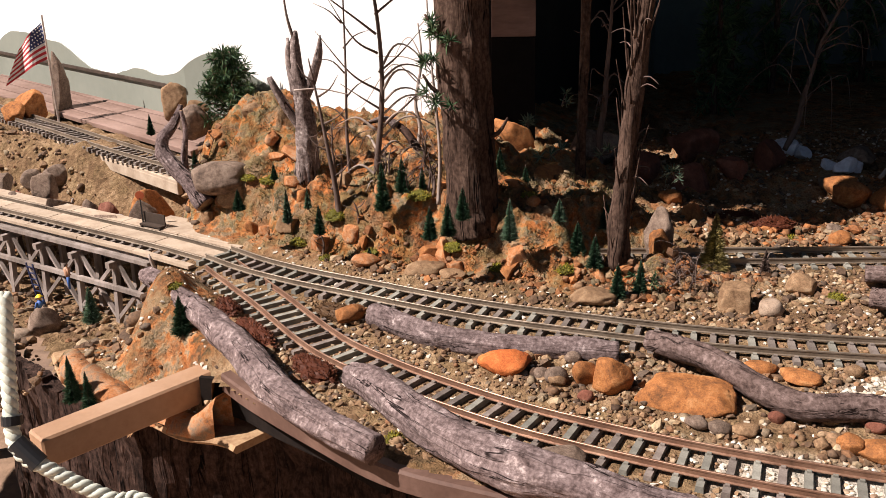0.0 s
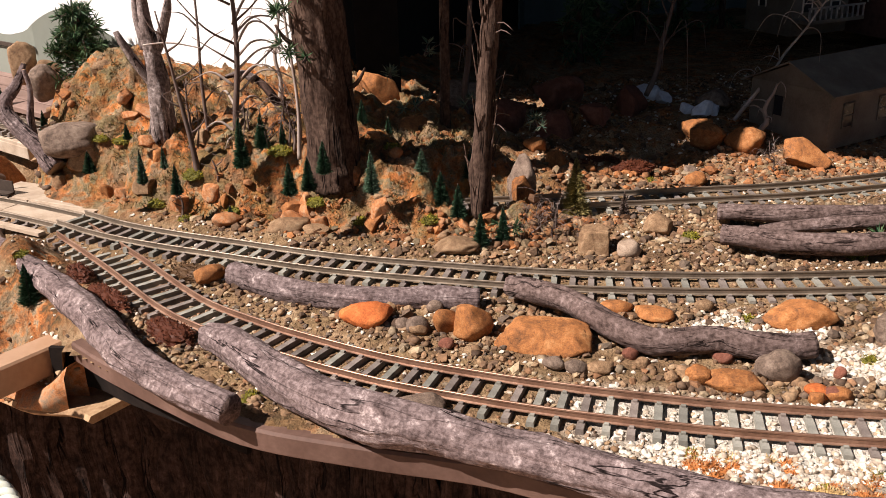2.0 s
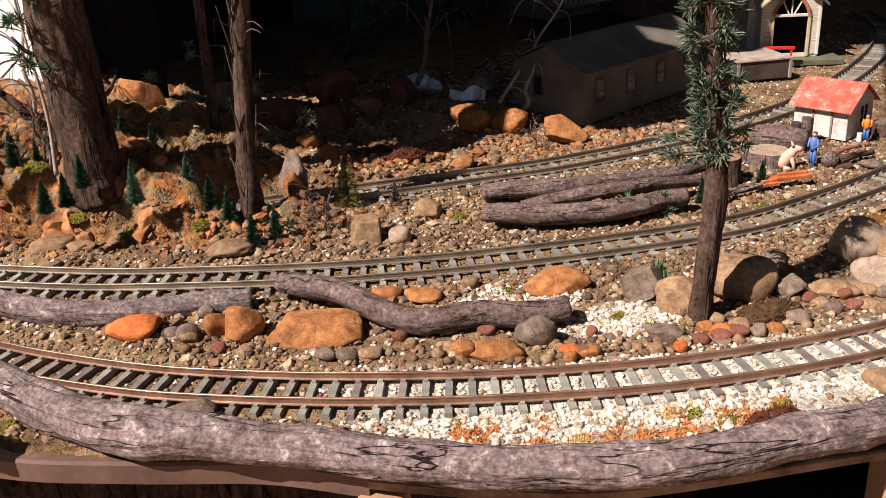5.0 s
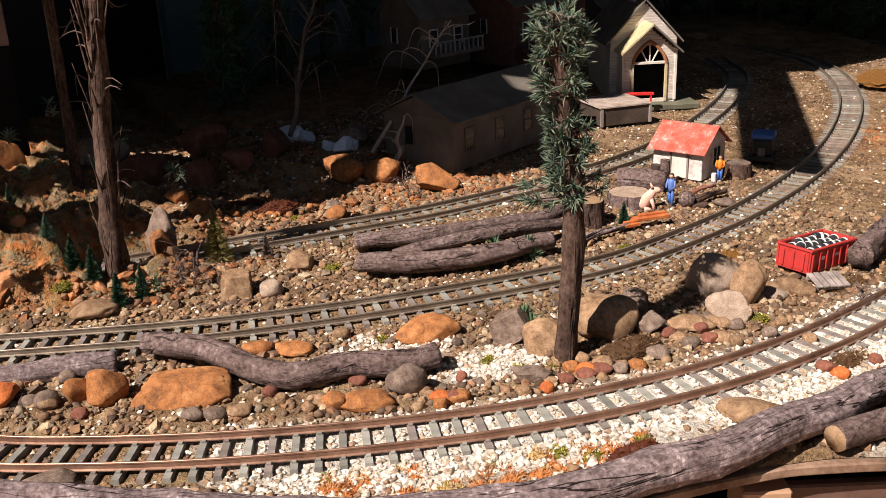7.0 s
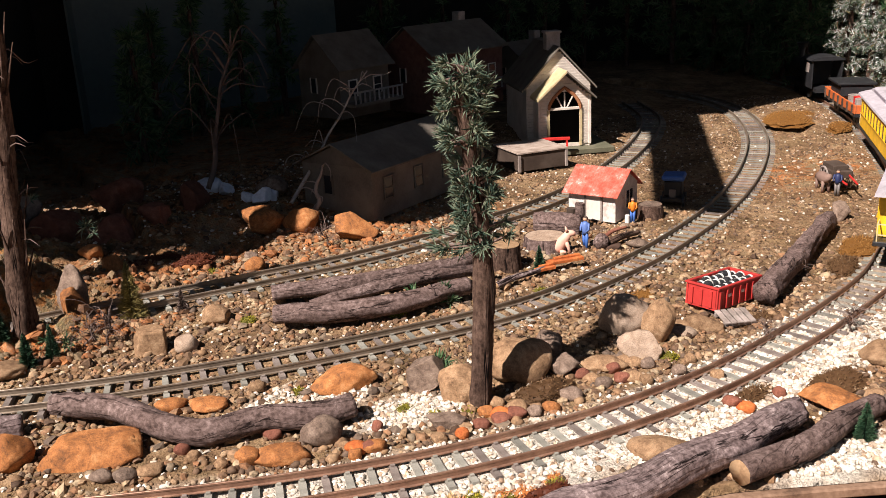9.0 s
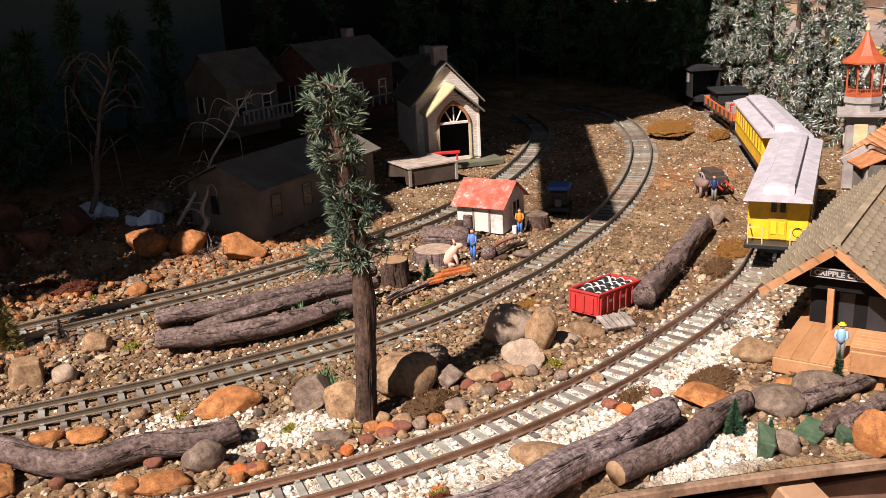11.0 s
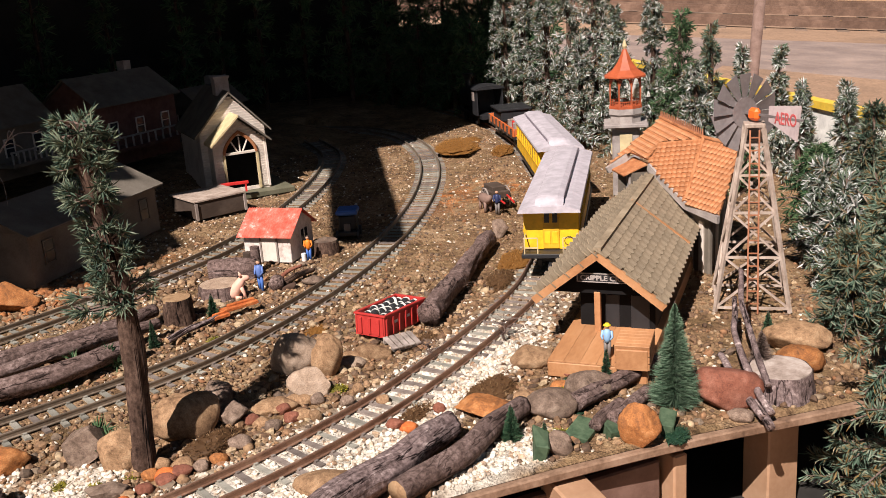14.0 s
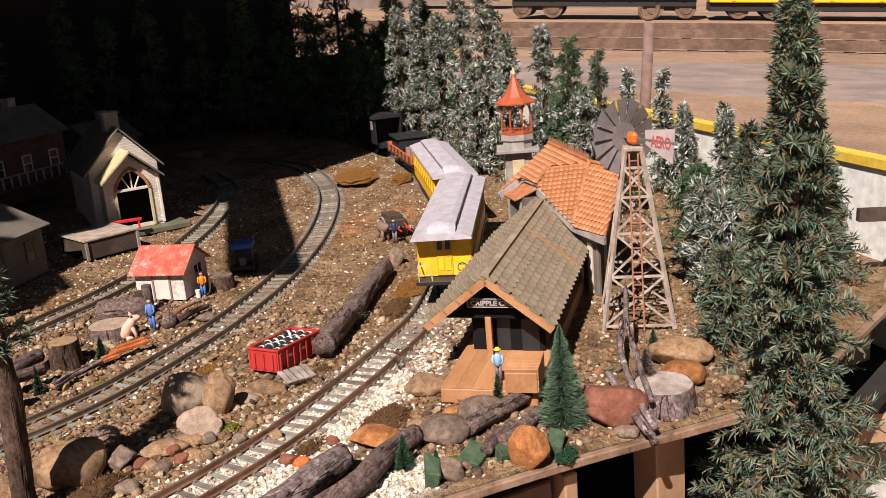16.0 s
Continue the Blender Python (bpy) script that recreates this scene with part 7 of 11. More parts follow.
def coach(label, x, y, rz, windows=9, L=0.47, W=0.088):
    th = thing("passenger_coach", label, "model coach", pose(x, y, 0.0, 0, 0, rz), "coaches of the train")
    zf, ze, zt = 0.052, 0.120, 0.130
    B = L - 0.055
    part("floor", bmesh_boxes(((L, W + 0.004, 0.007), (0, 0, zf - 0.0035)), bevel=0.001), "black", th)
    body = part("body", bmesh_boxes(((B, W, ze - zf), (0, 0, (zf + ze) / 2)), bevel=0.0012), "yellow", th, "yellow coach body")
    for s in (-1, 1):
        part("letter_board", bmesh_boxes(((B - 0.004, 0.0016, 0.007), (0, s * (W / 2 + 0.0006), ze - 0.006))), "yellow_dark", body)
        part("belt_rail", bmesh_boxes(((B - 0.004, 0.0022, 0.0025), (0, s * (W / 2 + 0.0008), zf + 0.030))), "yellow_dark", body)
        for i in range(windows):
            wx = (i - (windows - 1) / 2) * (B - 0.05) / windows
            w = part("window", bmesh_boxes(((0.024, 0.0014, 0.026), (wx, s * (W / 2 + 0.0005), zf + 0.045)), bevel=0.0004), "glass", body)
            for e in (-0.0135, 0.0135):
                part("frame", bmesh_boxes(((0.003, 0.0024, 0.028), (wx + e, s * (W / 2 + 0.001), zf + 0.045))), "yellow", w)
    # an arched roof with a raised clerestory
    bm = bmesh.new()
    prof = [(-W / 2 - 0.005, ze), (-W / 2 - 0.004, ze + 0.004), (-0.032, ze + 0.0085), (-0.020, ze + 0.0105), (0.020, ze + 0.0105), (0.032, ze + 0.0085), (W / 2 + 0.004, ze + 0.004), (W / 2 + 0.005, ze)]
    rows = [[bm.verts.new((sx, a, b)) for a, b in prof] for sx in (-L / 2 - 0.004, L / 2 + 0.004)]
    for i in range(len(prof)):
        j = (i + 1) % len(prof)
        bm.faces.new((rows[0][i], rows[0][j], rows[1][j], rows[1][i]))
    bm.faces.new(rows[0][::-1])
    bm.faces.new(rows[1])
    bmesh.ops.recalc_face_normals(bm, faces=bm.faces)
    roof = part("roof", bm, "coach_roof", th, "pale lilac-grey coach roof")
    bm = bmesh.new()
    prof = [(-0.021, ze + 0.010), (-0.021, ze + 0.0185), (-0.012, ze + 0.0215), (0.012, ze + 0.0215), (0.021, ze + 0.0185), (0.021, ze + 0.010)]
    rows = []
    for sx, dz in ((-L / 2 - 0.002, -0.010), (-L / 2 + 0.020, -0.002), (-L / 2 + 0.03, 0), (L / 2 - 0.03, 0), (L / 2 - 0.020, -0.002), (L / 2 + 0.002, -0.010)):
        rows.append([bm.verts.new((sx, a * (1.06 if dz else 1), max(b + dz, ze + 0.0045) if b > ze + 0.012 else b - 0.006 * (dz < -0.005))) for a, b in prof])
    for r0, r1 in zip(rows, rows[1:]):
        for i in range(len(prof)):
            j = (i + 1) % len(prof)
            bm.faces.new((r0[i], r0[j], r1[j], r1[i]))
    bm.faces.new(rows[0][::-1])
    bm.faces.new(rows[-1])
    bmesh.ops.recalc_face_normals(bm, faces=bm.faces)
    part("clerestory", bm, "coach_roof", roof)
    for s in (-1, 1):
        for i in range(14):
            part("clerestory_window", bmesh_boxes(((0.020, 0.0012, 0.0055), ((i - 6.5) * 0.0275, s * 0.0212, ze + 0.0145))), "coach_roof_dark", roof)
    for s in (-1, 1):
        e = s * B / 2
        door = part("end_door", bmesh_boxes(((0.0016, 0.026, 0.052), (e + s * 0.0008, 0, zf + 0.028)), bevel=0.0005), "yellow_dark", th)
        for k in (-1, 1):
            part("door_window", bmesh_boxes(((0.0012, 0.008, 0.018), (e + s * 0.0019, k * 0.0065, zf + 0.054))), "glass", door)
            part("door_panel", bmesh_boxes(((0.0012, 0.009, 0.020), (e + s * 0.0019, k * 0.006, zf + 0.020)), bevel=0.0004), "yellow", door)
        for k in (-1, 1):
            bm = bmesh.new()
            xe = s * (L / 2 - 0.003)
            for a, b in (((xe, k * 0.041, zf), (xe, k * 0.041, zf + 0.026)), ((xe, k * 0.020, zf), (xe, k * 0.020, zf + 0.026)), ((xe, k * 0.041, zf + 0.026), (xe, k * 0.020, zf + 0.026)),
                         ((xe, k * 0.041, zf + 0.010), (xe, k * 0.020, zf + 0.010)), ((xe, k * 0.041, zf + 0.026), (xe - s * 0.025, k * 0.041, zf + 0.026))):
                beam(bm, a, b, 0.0016)
            part("end_railing", bm, "cream_yellow", th)
        r = bmesh.new()
        tube(r, [(s * L / 2, -0.03 + 0.007 * math.cos(a), zf + 0.022 + 0.007 * math.sin(a)) for a in np.linspace(0, 2 * math.pi, 15)], [0.0007] * 15, 4)
        part("brake_wheel", r, "black", th)
        part("coupler", bmesh_boxes(((0.022, 0.006, 0.006), (s * (L / 2 + 0.008), 0, 0.036)), bevel=0.001), "black", th)
        truck(th, s * (L / 2 - 0.075))
    return th


coach("yellow passenger coach with open end platform and pale roof", 1.832, 1.085, 30.5)
coach("second yellow passenger coach coupled behind the first", 2.235, 1.405, 43.5)


def flat_car(x, y, rz):
    th = thing("gondola_wagon", "orange-red low wagon with dark cover and red drums", "model wagon", pose(x, y, 0, 0, 0, rz))
    L, W = 0.34, 0.088
    part("floor", bmesh_boxes(((L, W, 0.008), (0, 0, 0.046))), "black", th)
    for s in (-1, 1):
        side = part("side_panel", bmesh_boxes(((L, 0.004, 0.022), (0, s * W / 2, 0.061)), bevel=0.0006), "orange_board", th)
        for i in range(7):
            part("stake", bmesh_boxes(((0.006, 0.004, 0.026), ((i - 3) * 0.05, s * (W / 2 + 0.0035), 0.058))), "dark_wood", side)
        part("end_panel", bmesh_boxes(((0.004, W - 0.006, 0.022), (s * (L / 2 - 0.002), 0, 0.061)), bevel=0.0006), "orange_board", th)
        truck(th, s * 0.105)
    part("cover", bmesh_boxes(((0.12, W + 0.01, 0.006), (0.06, 0, 0.100)), ((0.11, W - 0.006, 0.03), (0.06, 0, 0.082)), bevel=0.001), "black", th, "dark grey cover")
    return th


M["orange_board"] = plain("orange_red_wagon_board", (0.52, 0.12, 0.03), 0.6)
FLAT = (2.62, 1.785, 50.0)
flat_car(*FLAT)


def drum(label, m, mat, r=0.014, h=0.03):
    th = thing("oil_drum", label, "drum", m, "drums on the wagon")
    bm = bmesh.new()
    tube(bm, [(0, 0, z * h) for z in (0, 0.02, 0.33, 0.35, 0.37, 0.64, 0.66, 0.68, 0.97, 1.0)], [r, r, r, r * 1.05, r, r, r * 1.05, r, r, r * 0.98], 18)
    part("shell", bm, mat, th)
    bm = bmesh.new()
    tube(bm, [(r * math.cos(a), r * math.sin(a), h) for a in np.linspace(0, 2 * math.pi, 20)], [0.0009] * 20, 4)
    part("rim", bm, mat, th)
    return th


for _i, (_dx, _dy, _m) in enumerate(((-0.085, 0.015, "red_bright"), (-0.120, 0.020, "grey_timber"), (-0.085, -0.02, "red_bright"), (-0.125, -0.018, "red_bright"), (-0.05, 0.02, "grey_timber"))):
    drum("red steel drum standing in the wagon" if _m == "red_bright" else "grey steel drum standing in the wagon", pose(FLAT[0], FLAT[1], 0.050, 0, 0, FLAT[2]) @ pose(_dx, _dy, 0), _m)


def locomotive(x, y, rz):
    th = thing("steam_locomotive", "black model steam locomotive standing in the shade", "model locomotive", pose(x, y, 0, 0, 0, rz))
    part("frame", bmesh_boxes(((0.30, 0.07, 0.012), (0, 0, 0.045))), "black", th)
    cab = part("cab", bmesh_boxes(((0.08, 0.004, 0.08), (-0.09, 0.042, 0.09)), ((0.08, 0.004, 0.08), (-0.09, -0.042, 0.09)), ((0.004, 0.084, 0.08), (-0.05, 0, 0.09))), "black", th)
    for s in (-1, 1):
        part("cab_window", bmesh_boxes(((0.03, 0.002, 0.028), (-0.09, s * 0.0445, 0.108))), "grey_timber", cab)
    bm = bmesh.new()
    tube(bm, [(-0.13 - 0.006, 0.0, 0.132), (-0.04, 0.0, 0.132)], [0.05, 0.05], 18)
    for v in bm.verts:
        v.co.z = 0.130 + max(0, (v.co.z - 0.132)) * 0.22
    part("cab_roof", bm, "black", th)
    bm = bmesh.new()
    tube(bm, [(-0.05, 0, 0.085), (0.14, 0, 0.085)], [0.030, 0.030], 20)
    part("boiler", bm, "black", th)
    bm = bmesh.new()
    tube(bm, [(0.115, 0, 0.11), (0.115, 0, 0.14), (0.115, 0, 0.16)], [0.008, 0.009, 0.020], 14)
    part("chimney", bm, "black", th)
    bm = bmesh.new()
    tube(bm, [(0.03, 0, 0.11), (0.03, 0, 0.125), (0.03, 0, 0.13)], [0.013, 0.011, 0.004], 14)
    part("dome", bm, "black", th)
    bm = bmesh.new()
    tube(bm, [(-0.045, 0.03, 0.115), (-0.045, 0.03, 0.121)], [0.005, 0.005], 10)
    part("lamp", bm, "white_paint", th)
    for sx in (-0.06, 0.0, 0.06):
        for sy in (-0.026, 0.026):
            bm = bmesh.new()
            bmesh.ops.create_cone(bm, cap_ends=True, segments=20, radius1=0.024, radius2=0.024, depth=0.006, matrix=pose(sx, sy, 0.038, 90))
            part("wheel", bm, "black", th)


locomotive(2.86, 2.12, 56.0)


# ---- the red wagon body full of churns ----
def red_wagon(x, y, rz, z):
    th = thing("wagon_body", "red model wagon body lying on the ground", "model wagon", pose(x, y, z, 0, 4, rz))
    L, W, H, t = 0.102, 0.050, 0.029, 0.0025
    part("floor", bmesh_boxes(((L, W, 0.003), (0, 0, 0.0015))), "red", th)
    for s in (-1, 1):
        p = part("side_wall", bmesh_boxes(((L, t, H), (0, s * (W / 2 - t / 2), H / 2 + 0.002)), bevel=0.0004), "red", th)
        for i in range(7):
            part("rib", bmesh_boxes(((0.0035, 0.0025, H - 0.004), ((i - 3) * 0.0155, s * (W / 2 + 0.001), H / 2)), bevel=0.0004), "red", p)
        part("top_rail", bmesh_boxes(((L + 0.003, 0.0045, 0.003), (0, s * (W / 2 - 0.0005), H + 0.002)), bevel=0.0005), "red", p)
        if s < 0:
            for i in (-2, 0, 2):
                part("lettering_bar", bmesh_boxes(((0.008, 0.0006, 0.004), (i * 0.0155 + 0.0078, s * (W / 2 + 0.0003), H * 0.62))), "white_paint", p)
        e = part("end_wall", bmesh_boxes(((t, W - 2 * t - 0.001, H), (s * (L / 2 - t / 2), 0, H / 2 + 0.002)), bevel=0.0004), "red", th)
        for i in (-1, 0, 1):
            part("rib", bmesh_boxes(((0.0025, 0.004, H - 0.006), (s * (L / 2 + 0.001), i * 0.015, H / 2)), bevel=0.0004), "red", e)
        part("top_rail", bmesh_boxes(((0.0045, W - 0.004, 0.003), (s * (L / 2 - 0.0005), 0, H + 0.002)), bevel=0.0005), "red", e)
    return th


red_wagon(1.353, 1.052, 10.0, 0.006)
_k = 0
for _i in range(6):
    for _j in range(3):
        _k += 1
        _rot = random.Random(_k)
        th = thing("metal_churn", "small black and white cylinder lying in the red wagon", "cylinder", pose(1.353, 1.052, 0.006, 0, 4, 10) @ pose((_i - 2.5) * 0.0152, (_j - 1) * 0.0138, 0.025 + _rot.uniform(-0.002, 0.004), 0, 90, _rot.uniform(-25, 25)), "cylinders in the red wagon")
        bm = bmesh.new()
        tube(bm, [(0, 0, -0.008), (0, 0, -0.006), (0, 0, 0.006), (0, 0, 0.008)], [0.0050, 0.0064, 0.0064, 0.0050], 14)
        part("shell", bm, "black", th)
        for s in (0.0034,):
            bm = bmesh.new()
            tube(bm, [(0, 0, s - 0.0020), (0, 0, s + 0.0020)], [0.0067, 0.0067], 14)
            part("band", bm, "white_paint", th)
_pl = thing("wooden_pallet", "little weathered wooden pallet beside the red wagon", "pallet", pose(1.316, 0.995, ground_at(1.316, 0.995) + 0.006, 8, 0, -22))
for _i in range(5):
    part("slat", bmesh_boxes(((0.007, 0.036, 0.0022), ((_i - 2) * 0.0088, 0, 0.006)), bevel=0.0003), "grey_timber", _pl)
for _s in (-1, 1):
    part("bearer", bmesh_boxes(((0.044, 0.004, 0.005), (0, _s * 0.013, 0.0025))), "grey_timber", _pl)


# ---- the station with its shingled roof ----
def station():
    L, W, ze, zr = 0.448, 0.158, 0.0765, 0.138
    ang = 20.5
    u = Vector((math.cos(radians(ang)), math.sin(radians(ang)), 0))
    c = Vector((1.432, 0.752, 0)) + u * L / 2
    th = thing("railway_station", "wooden station with mossy shingled gable roof and open porch", "station building", pose(c.x, c.y, 0, 0, 0, ang))
    plat = part("platform", bmesh_boxes(((L + 0.082, 0.122, 0.020), (-0.041, -0.014, 0.012)), bevel=0.0015), "station_wood", th, "orange-brown boarded platform")
    for i in range(6):
        part("plank", bmesh_boxes(((L + 0.081, 0.0200, 0.002), (-0.041, -0.014 + (i - 2.5) * 0.0202, 0.0232)), bevel=0.0001), "station_wood", plat)
    B = 0.390
    bx = (L - B) / 2 - 0.012
    wall = part("wall", bmesh_boxes(((B, 0.100, ze - 0.022), (bx, -0.016, 0.022 + (ze - 0.022) / 2)), bevel=0.001), "dark_wood", th)
    for s in (-1, 1):
        for i in range(5):
            part("window", bmesh_boxes(((0.026, 0.002, 0.026), (bx + (i - 2) * 0.05, s * 0.0595, 0.054)), bevel=0.0005), "glass", wall)
    # solid near-black panel paints the shaded interior of the open porch
    front = part("open_front", bmesh_boxes(((0.003, 0.098, ze - 0.024), (bx - B / 2 - 0.001, -0.016, 0.023 + (ze - 0.022) / 2)), bevel=0.0005), "soot", wall, "near-black panel painting the shade of the open porch")
    for y, w in ((-0.046, 0.024), (-0.010, 0.018)):
        part("doorway", bmesh_boxes(((0.002, w, 0.046), (bx - B / 2 - 0.0025, y, 0.046)), bevel=0.0004), "black", front)
    # the front gable takes the near-black too, for the shade under its overhang
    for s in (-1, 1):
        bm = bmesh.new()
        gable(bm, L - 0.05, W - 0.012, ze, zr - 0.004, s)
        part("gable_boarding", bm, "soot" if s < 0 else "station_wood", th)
    for y in (0.006,):
        part("post", bmesh_boxes(((0.008, 0.008, ze - 0.02), (-L / 2 + 0.026, y, 0.022 + (ze - 0.02) / 2)), bevel=0.0006), "station_wood", th)
    for s in (-1, 1):
        slab = part("roof", roof_slab(W, L, ze, zr, s, 0.0, 0.003, 0.004), "shingle", th, "grey-olive shingled roof slope")
        slope = math.degrees(math.atan2(zr - ze, W / 2))
        run = math.hypot(W / 2 + 0.004, (zr - ze) * (W / 2 + 0.004) / (W / 2))
        nrow, ncol = 9, 22
        for r in range(nrow):
            for k in range(ncol):
                d = (r + 0.5) * run / nrow
                f = d / run
                px = (k + 0.5 + 0.5 * (r % 2) - 0.25) * L / ncol - L / 2
                ob = new("shingle", SHINGLE[(r * 7 + k * 3) % 3])
                ob.parent = slab
                yy, zz = s * f * (W / 2 + 0.004), zr + 0.0036 - f * (zr - ze) * (W / 2 + 0.004) / (W / 2)
                ob.matrix_basis = pose(px, yy, zz, -s * slope, 0, 0 if s < 0 else 180) @ pose(0, 0, 0.0008, -3)
        # barge boards at both ends
        for e in (-1, 1):
            bm = bmesh.new()
            beam(bm, (e * (L / 2 + 0.002), 0, zr - 0.002), (e * (L / 2 + 0.002), s * (W / 2 + 0.005), ze - 0.0055), 0.004, 0.010)
            part("barge_board", bm, "station_wood", th, "orange-brown barge board")
    bm = bmesh.new()
    beam(bm, (-L / 2, 0, zr + 0.005), (L / 2, 0, zr + 0.005), 0.010, 0.003)
    part("ridge_cap", bm, "shingle", th)
    bm = bmesh.new()
    beam(bm, (0.03, 0.002, zr + 0.0058), (0.03, -W / 2 - 0.004, ze + 0.0035), 0.006, 0.004)
    part("roof_batten", bm, "station_wood", th)
    # the name board below the gable
    sign = part("name_board", bmesh_boxes(((0.003, 0.078, 0.0125), (-L / 2 + 0.012, -0.009, ze + 0.0255)), bevel=0.0006), "black", th, "black name board with pale letters")
    for dy, dz, sy, sz in ((0, 0.0056, 0.076, 0.0011), (0, -0.0056, 0.076, 0.0011), (0.0375, 0, 0.0011, 0.0120), (-0.0375, 0, 0.0011, 0.0120)):
        part("border", bmesh_boxes(((0.0006, sy, sz), (-L / 2 + 0.0102, -0.009 + dy, ze + 0.0255 + dz))), "stone_grey", sign)
    lettering("CRIPPLE CREEK", 0.0088, (-L / 2 + 0.0099, -0.009, ze + 0.0225), (90, 0, -90), "stone_grey", sign, 0.068)
    return th


def lettering(words, size, at, turn, mat, parent, width=None):
    cu = bpy.data.curves.new("lettering", "FONT")
    cu.body, cu.size, cu.align_x, cu.extrude, cu.offset = words, size, "CENTER", 0.0003, 0.0003
    ob = new("lettering", cu)
    bpy.context.view_layer.update()
    k = width / max(1e-4, ob.dimensions.x) if width else 1.0
    me = bpy.data.meshes.new_from_object(ob)
    bpy.data.objects.remove(ob)
    me.materials.clear()
    me.materials.append(M[mat])
    ob = new("lettering", me)
    ob.parent = parent
    ob.matrix_basis = pose(*at, *turn) @ Matrix.Diagonal((k, 1, 1, 1))
    return ob


def shingle_mesh(seed, w=0.0205, h=0.0145, t=0.0014):
    """A shingle with a wavy lower edge; its lower edge lies towards -y."""
    rng = random.Random(seed)
    bm = bmesh.new()
    low = [(-w / 2 + w * i / 4, -h / 2 - 0.0022 + rng.uniform(-0.0018, 0.0012)) for i in range(5)]
    top = [(w / 2, h / 2), (-w / 2, h / 2)]
    a = [bm.verts.new((x, y, 0)) for x, y in low + top]
    b = [bm.verts.new((x, y, t)) for x, y in low + top]
    bm.faces.new(a[::-1])
    bm.faces.new(b)
    n = len(a)
    for i in range(n):
        bm.faces.new((a[i], a[(i + 1) % n], b[(i + 1) % n], b[i]))
    me = bpy.data.meshes.new("shingle")
    bm.to_mesh(me)
    bm.free()
    me.materials.append(M["shingle"])
    return me


SHINGLE = [shingle_mesh(k) for k in range(3)]
station()
_cr = thing("luggage_crates", "stack of orange-brown wooden crates on the platform", "crate", pose(1.391, 0.675, 0.0244, 0, 0, 23))
part("body", bmesh_boxes(((0.058, 0.038, 0.026), (0, 0, 0.013)), bevel=0.001), "station_wood", _cr)
for _i in range(6):
    part("lid_board", bmesh_boxes(((0.0066, 0.041, 0.0060), ((_i - 2.5) * 0.0097, 0, 0.0285), (0, -12, 0)), bevel=0.0004), "station_wood", _cr)
for _s in (-1, 1):
    for _i in range(3):
        part("side_board", bmesh_boxes(((0.056, 0.0016, 0.0072), (0, _s * 0.0196, 0.0048 + _i * 0.0084)), bevel=0.0003), "station_wood", _cr)
figure("small painted figure with yellow hat on the platform", 1.384, 0.709, 0.044, "light_blue", "grey_cloth", "skin", 0.0244, 200, "yellow_cloth")


# ---- the tiled house beside the station ----
def tile_mesh():
    bm = bmesh.new()
    w, h = 0.0084, 0.0118
    prof = [(-w / 2, 0.0), (-w / 4, 0.0014), (0, 0.0019), (w / 4, 0.0014), (w / 2, 0.0)]
    a = [bm.verts.new((x, -h / 2 - 0.0016, z + 0.0016)) for x, z in prof]
    b = [bm.verts.new((x, h / 2, z)) for x, z in prof]
    c = [bm.verts.new((x, -h / 2 - 0.0016, 0.0)) for x, z in (prof[0], prof[-1])]
    for i in range(4):
        bm.faces.new((a[i], a[i + 1], b[i + 1], b[i]))
    bm.faces.new((c[0], c[1], *a[::-1]))
    me = bpy.data.meshes.new("roof_tile")
    bm.to_mesh(me)
    bm.free()
    me.materials.append(M["roof_tile"])
    return me


TILE = tile_mesh()


def tiled_slope(th, corners, along, label):
    """A roof slope over a polygon of corners, its tiles in courses that run along the given way."""
    c = [Vector(p) for p in corners]
    nrm = Vector((0, 0, 0))
    for p, q in zip(c, c[1:] + c[:1]):
        nrm += p.cross(q)
    nrm.normalize()
    if nrm.z < 0:
        c.reverse()
        nrm.negate()
    ax = (Vector(along) - nrm * Vector(along).dot(nrm)).normalized()
    if nrm.cross(ax).z < 0:
        ax.negate()
    up = nrm.cross(ax)
    bm = bmesh.new()
    top, low = [bm.verts.new(p) for p in c], [bm.verts.new(p - nrm * 0.004) for p in c]
    bm.faces.new(top)
    bm.faces.new(low[::-1])
    for i in range(len(c)):
        k = (i + 1) % len(c)
        bm.faces.new((low[i], low[k], top[k], top[i]))
    slab = part("roof", bm, "roof_tile", th, label)
    o = c[0]
    flat = [((p - o).dot(ax), (p - o).dot(up)) for p in c]
    m = Matrix((ax, up, nrm)).transposed().to_4x4()
    u0, u1 = min(p[0] for p in flat), max(p[0] for p in flat)
    v0, v1 = min(p[1] for p in flat), max(p[1] for p in flat)
    rng = random.Random(len(corners))
    for r in range(int((v1 - v0) / 0.0105) + 1):
        for k in range(int((u1 - u0) / 0.0084) + 1):
            u, v = u0 + (k + 0.5) * 0.0084, v0 + (r + 0.5) * 0.0105
            if inside(u, v, flat):
                ob = new("roof_tile", TILE)
                ob.parent = slab
                ob.matrix_basis = Matrix.Translation(o + ax * u + up * v + nrm * rng.uniform(0.0, 0.0006)) @ m
    return slab


